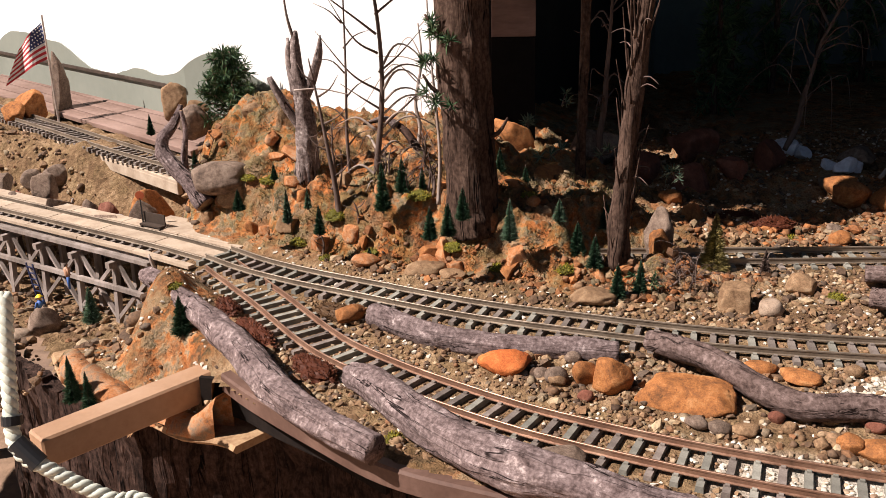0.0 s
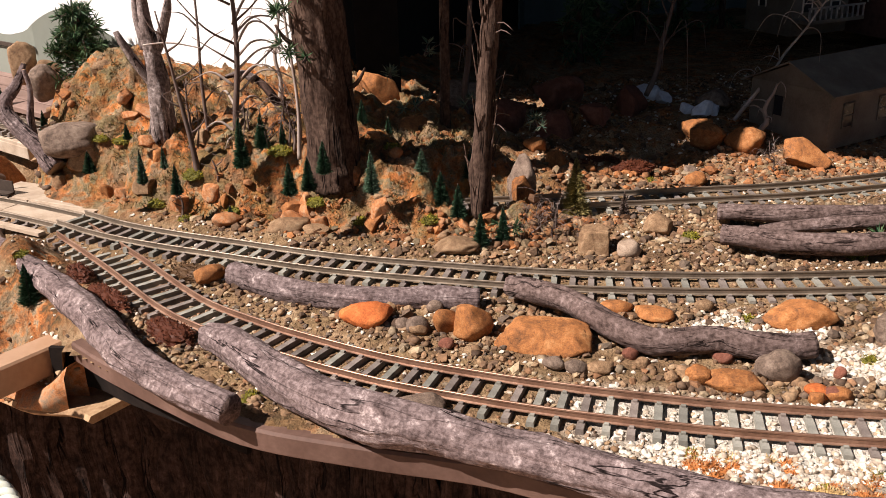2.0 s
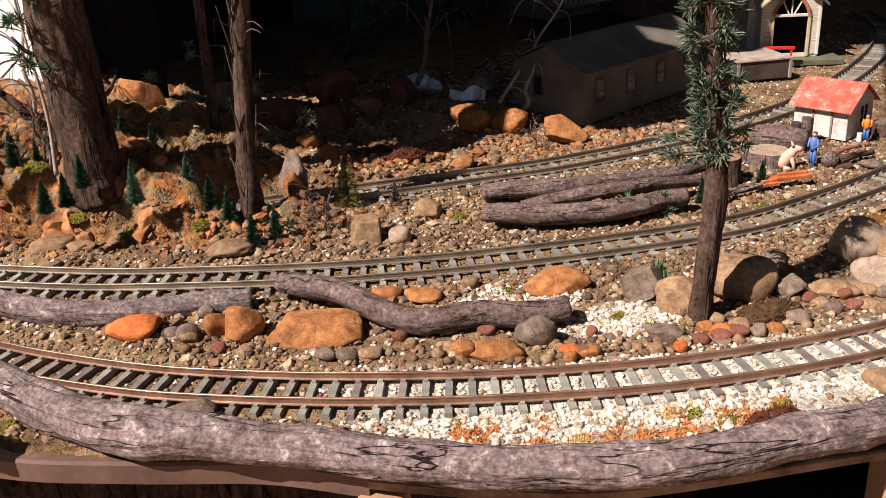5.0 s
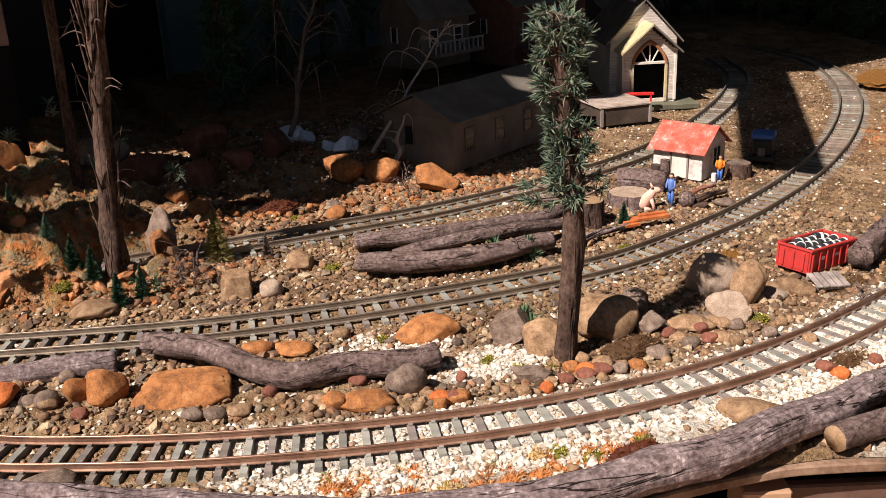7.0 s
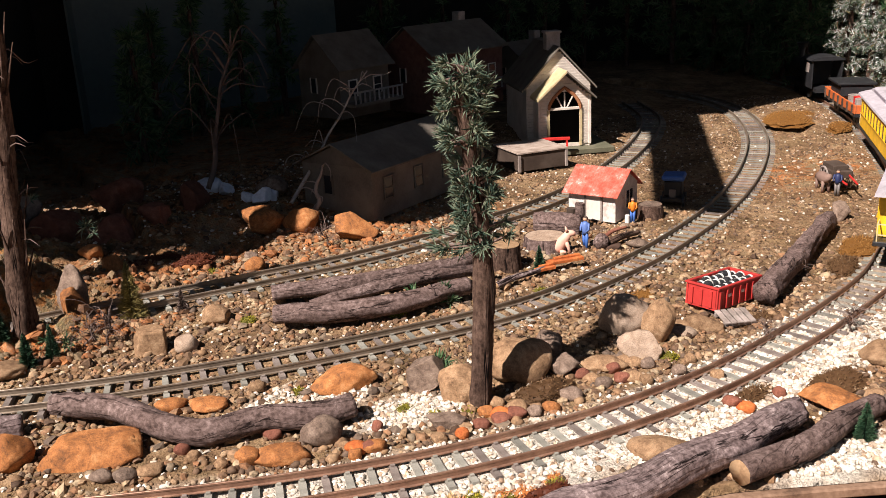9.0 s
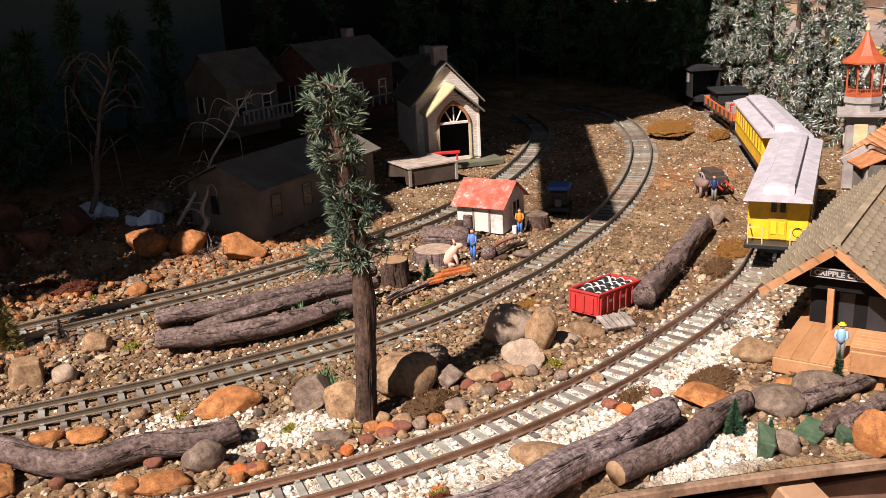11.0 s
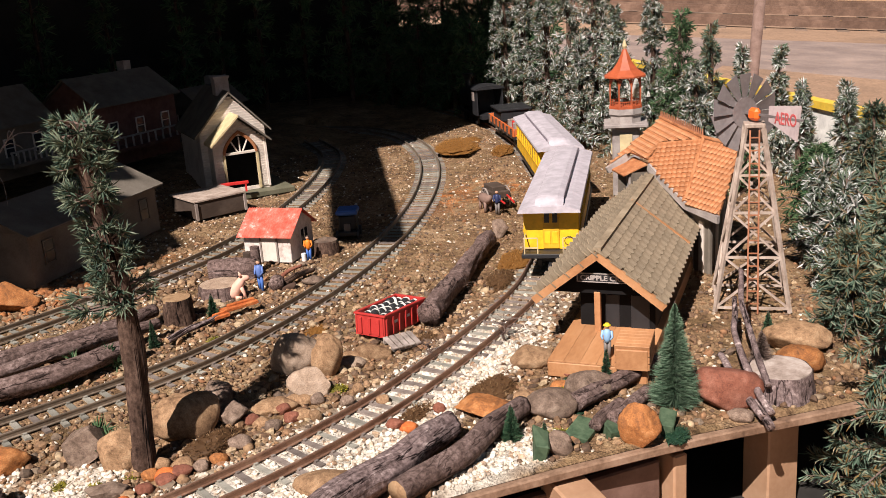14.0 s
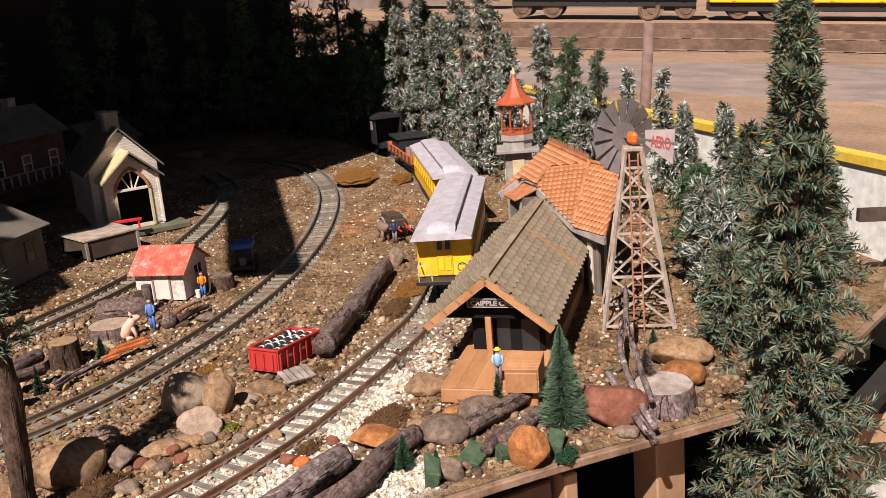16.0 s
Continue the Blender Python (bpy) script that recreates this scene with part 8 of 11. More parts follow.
def tiled_house():
    """A long roof with a crested ridge; a wing with a hip turns towards the windmill."""
    o = Vector((1.90, 0.90, 0))
    th = thing("tiled_house", "grey house with orange tiled roof and crested ridge", "house", pose(o.x, o.y, 0))
    A, B, R = Vector((2.019, 0.988, 0.205)) - o, Vector((1.911, 0.848, 0.195)) - o, Vector((1.884, 0.772, 0.190)) - o
    V, D, C, R2, E = Vector((1.891, 0.916, 0.188)) - o, Vector((1.851, 0.917, 0.162)) - o, Vector((1.795, 0.820, 0.118)) - o, Vector((1.765, 0.750, 0.110)) - o, Vector((1.904, 1.031, 0.135)) - o
    P1, P2, V2 = Vector((1.936, 1.006, 0.158)) - o, Vector((1.895, 0.945, 0.157)) - o, Vector((1.940, 0.943, 0.180)) - o
    tiled_slope(th, (A, E, P1, P2, V2, B), B - A, "orange clay tile roof slope")
    tiled_slope(th, (V, D, C, B), B - V, "orange tiled roof of the wing")
    tiled_slope(th, (B, C, R2, R), R - B, "orange tiled hip of the wing")
    back = Vector((0.115, 0.055, -0.085))
    tiled_slope(th, (A, B, B + back, A + back), B - A, "orange tiled back slope")
    tiled_slope(th, (B, R, R + back, B + back), R - B, "orange tiled back slope of the wing")
    for p, q, name in ((A, B, "ridge_cap"), (B, R, "ridge_cap"), (B, C, "hip_cap")):
        bm = bmesh.new()
        tube(bm, [tuple(p + Vector((0, 0, 0.002))), tuple(q + Vector((0, 0, 0.002)))], [0.0034, 0.0034], 8)
        cap = part(name, bm, "roof_tile", th)
        if name == "ridge_cap" and p is A:
            for i in range(24):
                e = p.lerp(q, (i + 0.5) / 24)
                bm = bmesh.new()
                bmesh.ops.create_cone(bm, cap_ends=True, segments=5, radius1=0.0022, radius2=0.0007, depth=0.013, matrix=pose(e.x, e.y, e.z + 0.009))
                part("finial", bm, "ladder_rust", cap)
    # grey boards along the gable and the raking edge of the wing
    for p, q in ((A, E), (E, P1), (D, C), (C, R2)):
        bm = bmesh.new()
        beam(bm, p - Vector((0.002, 0.001, 0.008)), q - Vector((0.002, 0.001, 0.008)), 0.005, 0.012)
        part("barge_board", bm, "stone_grey", th)
    # walls below the eaves
    foot = [E, D, C, R2, R + back, A + back]
    mid = sum(foot, Vector()) / len(foot)
    ring = [mid + (p - mid) * 0.84 for p in foot]
    for i in range(len(ring)):
        p, q = ring[i], ring[(i + 1) % len(ring)]
        bm = bmesh.new()
        lo, w = 0.0, (q - p)
        v = [bm.verts.new(t) for t in ((p.x, p.y, lo), (q.x, q.y, lo), (q.x, q.y, max(0.09, q.z - 0.012)), (p.x, p.y, max(0.09, p.z - 0.012)))]
        f = bm.faces.new(v)
        r = bmesh.ops.extrude_face_region(bm, geom=[f])
        side = Vector((w.y, -w.x, 0)).normalized() * 0.004
        bmesh.ops.translate(bm, verts=[t for t in r["geom"] if isinstance(t, bmesh.types.BMVert)], vec=-side)
        bmesh.ops.recalc_face_normals(bm, faces=bm.faces)
        wall = part("wall", bm, "drab_wall", th)
        for k in (0.3, 0.7):
            c = p.lerp(q, k)
            part("pilaster", bmesh_boxes(((0.010, 0.007, 0.088), (0, 0, 0.044)), bevel=0.0006), "cream", wall, m=pose(c.x, c.y, 0, 0, 0, math.degrees(math.atan2(w.y, w.x))))
    # the porch with its own small roof
    porch = part("porch", bmesh_boxes(((0.055, 0.050, 0.128), (0, 0, 0.064)), bevel=0.001), "stone_grey", th, m=pose(0.022, 0.082, 0, 0, 0, 52))
    part("porch_roof", bmesh_boxes(((0.066, 0.050, 0.004), (0, 0.014, 0.136), (-20, 0, 0)), bevel=0.0008), "roof_tile", porch)
    return th


tiled_house()


# ---- the tower with the red cupola ----
def tower(x, y):
    th = thing("clock_tower", "grey octagonal tower with rust-red iron cupola", "tower", pose(x, y, 0, 0, 0, 32))
    shaft = part("shaft", bmesh_boxes(((0.058, 0.058, 0.150), (0, 0, 0.075)), bevel=0.003), "stone_grey", th)
    for s, m in ((-1, "cream_yellow"), (1, "cream_yellow")):
        part("arched_panel", bmesh_boxes(((0.003, 0.026, 0.046), (s * 0.0298, 0, 0.112)), bevel=0.0008), m, shaft, "pale yellow arched panel")
        part("arched_panel", bmesh_boxes(((0.026, 0.003, 0.046), (0, s * 0.0298, 0.112)), bevel=0.0008), m, shaft)
    part("ledge", bmesh_boxes(((0.092, 0.092, 0.008), (0, 0, 0.154)), bevel=0.0015), "stone_grey", th)
    bm = bmesh.new()
    tube(bm, [(0, 0, 0.158), (0, 0, 0.172), (0, 0, 0.176), (0, 0, 0.188)], [0.034, 0.034, 0.038, 0.037], 8)
    part("drum", bm, "stone_grey", th)
    cage = part("gallery_floor", bmesh_ring(0.037, 0.188, 0.192), "rust_red", th)
    for i in range(8):
        a = 2 * math.pi * (i + 0.5) / 8
        bm = bmesh.new()
        beam(bm, (0.034 * math.cos(a), 0.034 * math.sin(a), 0.190), (0.034 * math.cos(a), 0.034 * math.sin(a), 0.256), 0.0028)
        part("column", bm, "rust_red", th)
        b = 2 * math.pi * (i + 1.5) / 8
        p, q = Vector((0.034 * math.cos(a), 0.034 * math.sin(a), 0)), Vector((0.034 * math.cos(b), 0.034 * math.sin(b), 0))
        bm = bmesh.new()
        for z in (0.193, 0.203, 0.252):
            beam(bm, p + Vector((0, 0, z)), q + Vector((0, 0, z)), 0.0016)
        for k in range(6):
            r = p.lerp(q, (k + 0.5) / 6)
            beam(bm, r + Vector((0, 0, 0.192)), r + Vector((0, 0, 0.203)), 0.0011)
        m = p.lerp(q, 0.5)
        for e in (p, q):
            beam(bm, e + Vector((0, 0, 0.232)), e.lerp(m, 0.55) + Vector((0, 0, 0.251)), 0.0015)
            beam(bm, e + Vector((0, 0, 0.243)), e.lerp(m, 0.9) + Vector((0, 0, 0.252)), 0.0012)
        part("railing", bm, "rust_red", th)
    bm = bmesh.new()
    tube(bm, [(0, 0, 0.253), (0, 0, 0.256), (0, 0, 0.268), (0, 0, 0.284), (0, 0, 0.300), (0, 0, 0.312)], [0.046, 0.046, 0.028, 0.016, 0.0085, 0.003], 8)
    part("cupola_roof", bm, "rust_red", th, "rust-red flared cupola roof")
    bm = bmesh.new()
    tube(bm, [(0, 0, 0.310), (0, 0, 0.316), (0, 0, 0.320), (0, 0, 0.330)], [0.003, 0.0055, 0.004, 0.001], 10)
    part("finial", bm, "cream_yellow", th)


def bmesh_ring(r, z0, z1, seg=8):
    bm = bmesh.new()
    tube(bm, [(0, 0, z0), (0, 0, z1)], [r, r], seg)
    return bm


tower(2.225, 1.185)


# ---- the windmill ----
def windmill(x, y):
    th = thing("farm_windmill", "weathered timber windmill with grey vanes and tail", "windmill", pose(x, y, ground_at(x, y), 0, 0, 27) @ Matrix.Diagonal((1, 1, 1.025, 1)))
    H, b, t = 0.250, 0.050, 0.011
    def leg(sx, sy, z):
        k = b + (t - b) * z / H
        return Vector((sx * k, sy * k, z))
    cs = ((-1, -1), (1, -1), (1, 1), (-1, 1))
    for sx, sy in cs:
        bm = bmesh.new()
        beam(bm, leg(sx, sy, 0), leg(sx, sy, H), 0.0048)
        part("leg", bm, "timber_white", th)
    levels = (0.006, 0.075, 0.135, 0.185, 0.225)
    for i, z in enumerate(levels):
        for k in range(4):
            p, q = cs[k], cs[(k + 1) % 4]
            bm = bmesh.new()
            beam(bm, leg(*p, z), leg(*q, z), 0.0032)
            part("girt", bm, "timber_white", th)
            if i < len(levels) - 1:
                for p2, q2 in ((p, q), (q, p)):
                    bm = bmesh.new()
                    beam(bm, leg(*p2, z), leg(*q2, levels[i + 1]), 0.0028)
                    part("brace", bm, "timber_white", th)
    bm = bmesh.new()
    for s in (-1, 1):
        beam(bm, (-0.056, s * 0.007, 0.0), (-0.014, s * 0.006, H - 0.005), 0.0022)
    lad = part("ladder", bm, "ladder_rust", th)
    for i in range(14):
        z = 0.014 + i * 0.017
        xx = -0.056 + 0.042 * z / (H - 0.005)
        part("rung", bmesh_boxes(((0.0016, 0.014, 0.0016), (xx, 0, z))), "ladder_rust", lad)
    part("cap", bmesh_boxes(((0.028, 0.028, 0.006), (0, 0, H)), bevel=0.001), "timber_white", th)
    # the head: local x runs from the wheel towards the tail
    view = Vector((x - 0.488, y - 0.104, 0)).normalized()
    right = Vector((view.y, -view.x, 0))
    ax = (-view * 0.80 + right * 0.60).normalized()
    head = math.degrees(math.atan2(ax.y, ax.x)) - 27
    m = pose(0, 0, H + 0.014, 0, 0, head)
    gear = part("gear_box", bmesh_boxes(((0.020, 0.011, 0.017), (0, 0, 0)), bevel=0.004), "orange_paint", th, "bright orange gear box", m=m)
    bm = bmesh.new()
    beam(bm, (-0.024, 0, 0), (0.095, 0, 0.002), 0.0028)
    part("shaft", bm, "vane", gear)
    bm = bmesh.new()
    tube(bm, [(-0.0215, 0, 0), (-0.0225, 0, 0)], [0.021, 0.021], 24)
    part("wheel_disc", bm, "vane", gear)
    n = 14
    for i in range(n):
        bm = bmesh.new()
        r0, r1, w0, w1 = 0.020, 0.052, 0.0095, 0.0236
        v = [bm.verts.new(p) for p in ((0.0016, -w0 / 2, r0), (-0.0016, w0 / 2, r0), (-0.0030, w1 / 2, r1), (0.0030, -w1 / 2, r1), (0.0024, -w0 / 2, r0), (-0.0008, w0 / 2, r0), (-0.0022, w1 / 2, r1), (0.0038, -w1 / 2, r1))]
        for f in ((0, 1, 2, 3), (7, 6, 5, 4), (0, 4, 5, 1), (1, 5, 6, 2), (2, 6, 7, 3), (3, 7, 4, 0)):
            bm.faces.new([v[k] for k in f])
        part("blade", bm, "vane", gear, m=pose(-0.022, 0, 0, 360 * i / n))
    bm = bmesh.new()
    tube(bm, [(-0.024, 0, 0), (-0.020, 0, 0)], [0.0205, 0.0205], 24)
    part("hub_disc", bm, "vane", gear)
    bm = bmesh.new()
    v = [bm.verts.new(p) for p in ((0.030, -0.0008, 0.014), (0.030, -0.0008, -0.006), (0.086, -0.0008, -0.026), (0.092, -0.0008, 0.020))]
    f = bm.faces.new(v)
    r = bmesh.ops.extrude_face_region(bm, geom=[f])
    bmesh.ops.translate(bm, verts=[q for q in r["geom"] if isinstance(q, bmesh.types.BMVert)], vec=(0, 0.0016, 0))
    bmesh.ops.recalc_face_normals(bm, faces=bm.faces)
    tail = part("tail", bm, "tail", th, "grey sheet tail with faded red letters", m=m)
    lettering("AERO", 0.022, (0.064, -0.0012, -0.007), (90, 0, 0), "pink_letter", tail, 0.042)


windmill(1.712, 0.674)

# ---- the little church with its arched door ----
def church():
    ang = -22.0
    th = thing("church", "cream clapboard chapel with pointed arch doorway", "church", pose(1.766, 1.939, 0.020, 0, 0, ang))
    # local x across the front, local -y towards the tracks
    Wv, Dv, ev, pv = 0.126, 0.050, 0.122, 0.178
    Wb, Db, eb, pb = 0.158, 0.22, 0.150, 0.235
    part("foundation", bmesh_boxes(((0.22, 0.32, 0.012), (0, 0.12, 0.004)), bevel=0.001), "green_board", th, "weathered green base board")

    def clap(parent, W, y, z0, z1, hole=None, peak=None, name="clapboard"):
        n = int((z1 - z0) / 0.0062)
        for i in range(n + (int((peak - z1) / 0.0062) if peak else 0)):
            z = z0 + (i + 0.5) * 0.0062
            w = W if z < z1 else W * max(0.02, 1 - (z - z1) / (peak - z1))
            spans = [(-w / 2, w / 2)]
            if hole and z < hole[1]:
                hw = hole[0] if z < hole[2] else hole[0] * math.sqrt(max(0, 1 - ((z - hole[2]) / (hole[1] - hole[2])) ** 1.6))
                spans = [(-w / 2, -hw), (hw, w / 2)] if hw < w / 2 else []
            for a, b in spans:
                if b - a > 0.003:
                    part(name, bmesh_boxes(((b - a, 0.0022, 0.0058), ((a + b) / 2, y, z), (10, 0, 0))), "cream", parent)

    front = part("vestibule", bmesh_boxes(((0.004, Dv, ev), (-Wv / 2 + 0.002, Dv / 2, ev / 2 + 0.01)), ((0.004, Dv, ev), (Wv / 2 - 0.002, Dv / 2, ev / 2 + 0.01)), ((Wv, 0.004, 0.012), (0, 0.004, 0.012))), "cream", th)
    clap(front, Wv - 0.004, 0.0, 0.016, ev + 0.006, (0.036, 0.142, 0.098), pv)
    # near-black panel: the dark of the interior is put into its colour
    part("back_panel", bmesh_boxes(((Wv - 0.01, 0.002, 0.128), (0, Dv - 0.004, 0.074))), "soot", front)
    for s in (-1, 1):
        part("door_jamb", bmesh_boxes(((0.006, 0.006, 0.088), (s * 0.039, -0.002, 0.056)), bevel=0.0006), "cream_yellow", front)
        part("corner_board", bmesh_boxes(((0.006, 0.005, ev - 0.004), (s * (Wv / 2 - 0.002), -0.0015, ev / 2 + 0.012)), bevel=0.0006), "cream", front)
    part("lintel", bmesh_boxes(((0.084, 0.006, 0.006), (0, -0.002, 0.101)), bevel=0.0006), "cream", front)
    arch = [(s * 0.038 * (1 - k ** 1.9), -0.003, 0.100 + 0.050 * k) for s, ks in ((1, np.linspace(0, 1, 9)), (-1, np.linspace(0.89, 0, 8))) for k in ks]
    bm = bmesh.new()
    tube(bm, arch, [0.0042] * 17, 6)
    part("arch", bm, "roof_tile", front, "terracotta pointed door arch")
    for i in range(-1, 2):
        bm = bmesh.new()
        beam(bm, (i * 0.006, -0.002, 0.104), (i * 0.020, -0.002, 0.138 - 0.007 * abs(i)), 0.0028)
        part("fanlight_bar", bm, "cream", front)
    for s in (-1, 1):
        bm2 = roof_slab(Wv, Dv + 0.02, ev + 0.008, pv + 0.008, s, 0.004, 0.005, 0.008)
        bm2.transform(pose(0, Dv / 2 - 0.012, 0, 0, 0, 90))
        part("porch_roof", bm2, "cream_yellow" if s > 0 else "drab_roof", th)
    body = part("nave", bmesh_boxes(((Wb, Db, eb - 0.01), (0, Dv + Db / 2, eb / 2 + 0.005)), bevel=0.001), "cream", th)
    clap(body, Wb - 0.004, Dv - 0.0012, 0.016, eb, None, pb - 0.004)
    for s in (-1, 1):
        bm = bmesh.new()
        gable(bm, Db, Wb, eb, pb - 0.006, s)
        bm.transform(pose(0, Dv + Db / 2, 0, 0, 0, 90))
        part("gable_wall", bm, "cream", th)
    for s in (-1, 1):
        bm = roof_slab(Wb, Db, eb, pb, s, 0.012, 0.005, 0.012)
        bm.transform(pose(0, Dv + Db / 2, 0, 0, 0, 90))
        part("roof", bm, "drab_roof", th)
    part("bell_turret", bmesh_boxes(((0.034, 0.034, 0.040), (0, Dv + 0.06, pb + 0.012)), bevel=0.001), "stone_grey", th)
    part("turret_cap", bmesh_boxes(((0.040, 0.040, 0.005), (0, Dv + 0.06, pb + 0.034)), bevel=0.001), "stone_grey", th)


church()
_dk = thing("loading_dock", "low timber loading dock with pale worn top", "loading dock", pose(1.618, 1.872, 0.022, 0, 0, -8) @ Matrix.Diagonal((1.4, 1.0, 1.0, 1)))
part("body", bmesh_boxes(((0.082, 0.118, 0.038), (0, 0, 0.019)), bevel=0.001), "dark_wood", _dk)
for _i in range(8):
    part("plank", bmesh_boxes(((0.088, 0.0146, 0.0035), (0, (_i - 3.5) * 0.0155, 0.0400)), bevel=0.0004), "timber_white", _dk)
for _s in (-1, 1):
    part("corner_post", bmesh_boxes(((0.004, 0.004, 0.036), (_s * 0.041, -0.0605, 0.018))), "grey_timber", _dk)
_rb = thing("red_bench", "small bright red bench before the chapel door", "bench", pose(1.714, 1.905, 0.045, 0, 0, -31))
part("seat", bmesh_boxes(((0.066, 0.010, 0.006), (0, 0, 0.016)), bevel=0.0006), "red_bright", _rb)
for _s in (-1, 1):
    part("leg", bmesh_boxes(((0.004, 0.008, 0.018), (_s * 0.026, 0, 0.004))), "red_bright", _rb)


# ---- the shed with the red tin roof ----
def shed():
    ang = -65.4
    L, W, H, zr = 0.092, 0.094, 0.056, 0.088
    th = thing("tin_roof_shed", "whitewashed shed with peeling red corrugated roof", "shed", pose(1.497, 1.478, 0.012, 0, 0, ang))
    wall = part("wall", bmesh_boxes(((L, W, H), (0, 0, H / 2)), bevel=0.001), "shed_wall", th)
    for s in (-1, 1):
        bm = bmesh.new()
        gable(bm, L, W, H, zr - 0.003, s)
        part("gable_wall", bm, "shed_wall", th)
    d = part("door", bmesh_boxes(((0.028, 0.002, 0.046), (0.004, -W / 2 - 0.0006, 0.025)), bevel=0.0005), "cream", wall, "pale plank door")
    for xx in (-0.012, 0.020):
        part("jamb", bmesh_boxes(((0.003, 0.003, 0.050), (xx, -W / 2 - 0.001, 0.026))), "grey_timber", d)
    w = part("window", bmesh_boxes(((0.002, 0.030, 0.030), (L / 2 + 0.0008, 0.008, 0.034)), bevel=0.0004), "glass", wall)
    for yy in (-0.007, 0.008, 0.023):
        part("glazing_bar", bmesh_boxes(((0.003, 0.0022, 0.032), (L / 2 + 0.001, yy, 0.034))), "cream", w)
    part("barrel", bmesh_ring(0.009, 0.0, 0.022, 14), "dark_wood", th, m=pose(-0.034, -W / 2 - 0.012, 0.0))
    for s in (-1, 1):
        bm = bmesh.new()
        n = 44
        reach, drop = W / 2 + 0.011, (zr - H) / (W / 2)
        top = []
        for i in range(n + 1):
            x = -L / 2 - 0.008 + (L + 0.016) * i / n
            c = 0.0006 * (1 if i % 2 else -1)
            top.append([bm.verts.new((x, s * y, zr - drop * y + c + t)) for t in (0, 0.0012) for y in (0, reach)])
        for a, b in zip(top, top[1:]):
            bm.faces.new((a[0], a[1], b[1], b[0]))
            bm.faces.new((a[2], b[2], b[3], a[3]))
            bm.faces.new((a[1], a[3], b[3], b[1]))
        for e in (top[0], top[-1]):
            bm.faces.new((e[0], e[1], e[3], e[2]))
        bmesh.ops.recalc_face_normals(bm, faces=bm.faces)
        part("tin_roof", bm, "red_tin", th, "peeling red corrugated tin")


shed()
figure("small painted figure in blue overalls beside the shed", 1.347, 1.343, 0.056, "overall_blue", "blue", "skin", None, 190)
figure("small painted figure in an orange vest beside the shed", 1.506, 1.408, 0.047, "orange_cloth", "blue", "skin", None, 220)
_an = bmesh.new()
tube(_an, [(-0.009, 0, 0.002), (-0.008, 0, 0.009), (-0.002, 0, 0.019), (0.005, 0, 0.028), (0.009, 0, 0.033), (0.015, 0, 0.033), (0.019, 0, 0.032)], [0.007, 0.0095, 0.0092, 0.0075, 0.0065, 0.0048, 0.0034], 12, 0.06)
for _s in (-1, 1):
    tube(_an, [(0.004, _s * 0.005, 0.020), (0.008, _s * 0.005, 0.010), (0.010, _s * 0.005, 0.0)], [0.0036, 0.0028, 0.0026], 7)
    tube(_an, [(0.006, _s * 0.004, 0.037), (0.003, _s * 0.006, 0.043)], [0.0028, 0.0006], 6)
    tube(_an, [(-0.006, _s * 0.007, 0.004), (0.004, _s * 0.008, 0.003)], [0.0042, 0.0028], 7)
tagged(part("toy_pig", _an, "pink_paint", smooth=True, m=pose(1.309, 1.352, ground_at(1.309, 1.352) + 0.001, 0, 0, -35)), "small pale pink sitting toy pig by the shed", "toy animal")
tagged(part("bottle", bmesh_ring(0.0042, 0.0, 0.016, 12), "white_paint", m=pose(1.497, 1.412, ground_at(1.497, 1.412))), "small pale bottle standing by the shed corner", "bottle")
rock("white lump of stone by the shed corner", 1.478, 1.398, 0.014, 0.012, 0.009, 10, "rock_pale", hard=0.3)


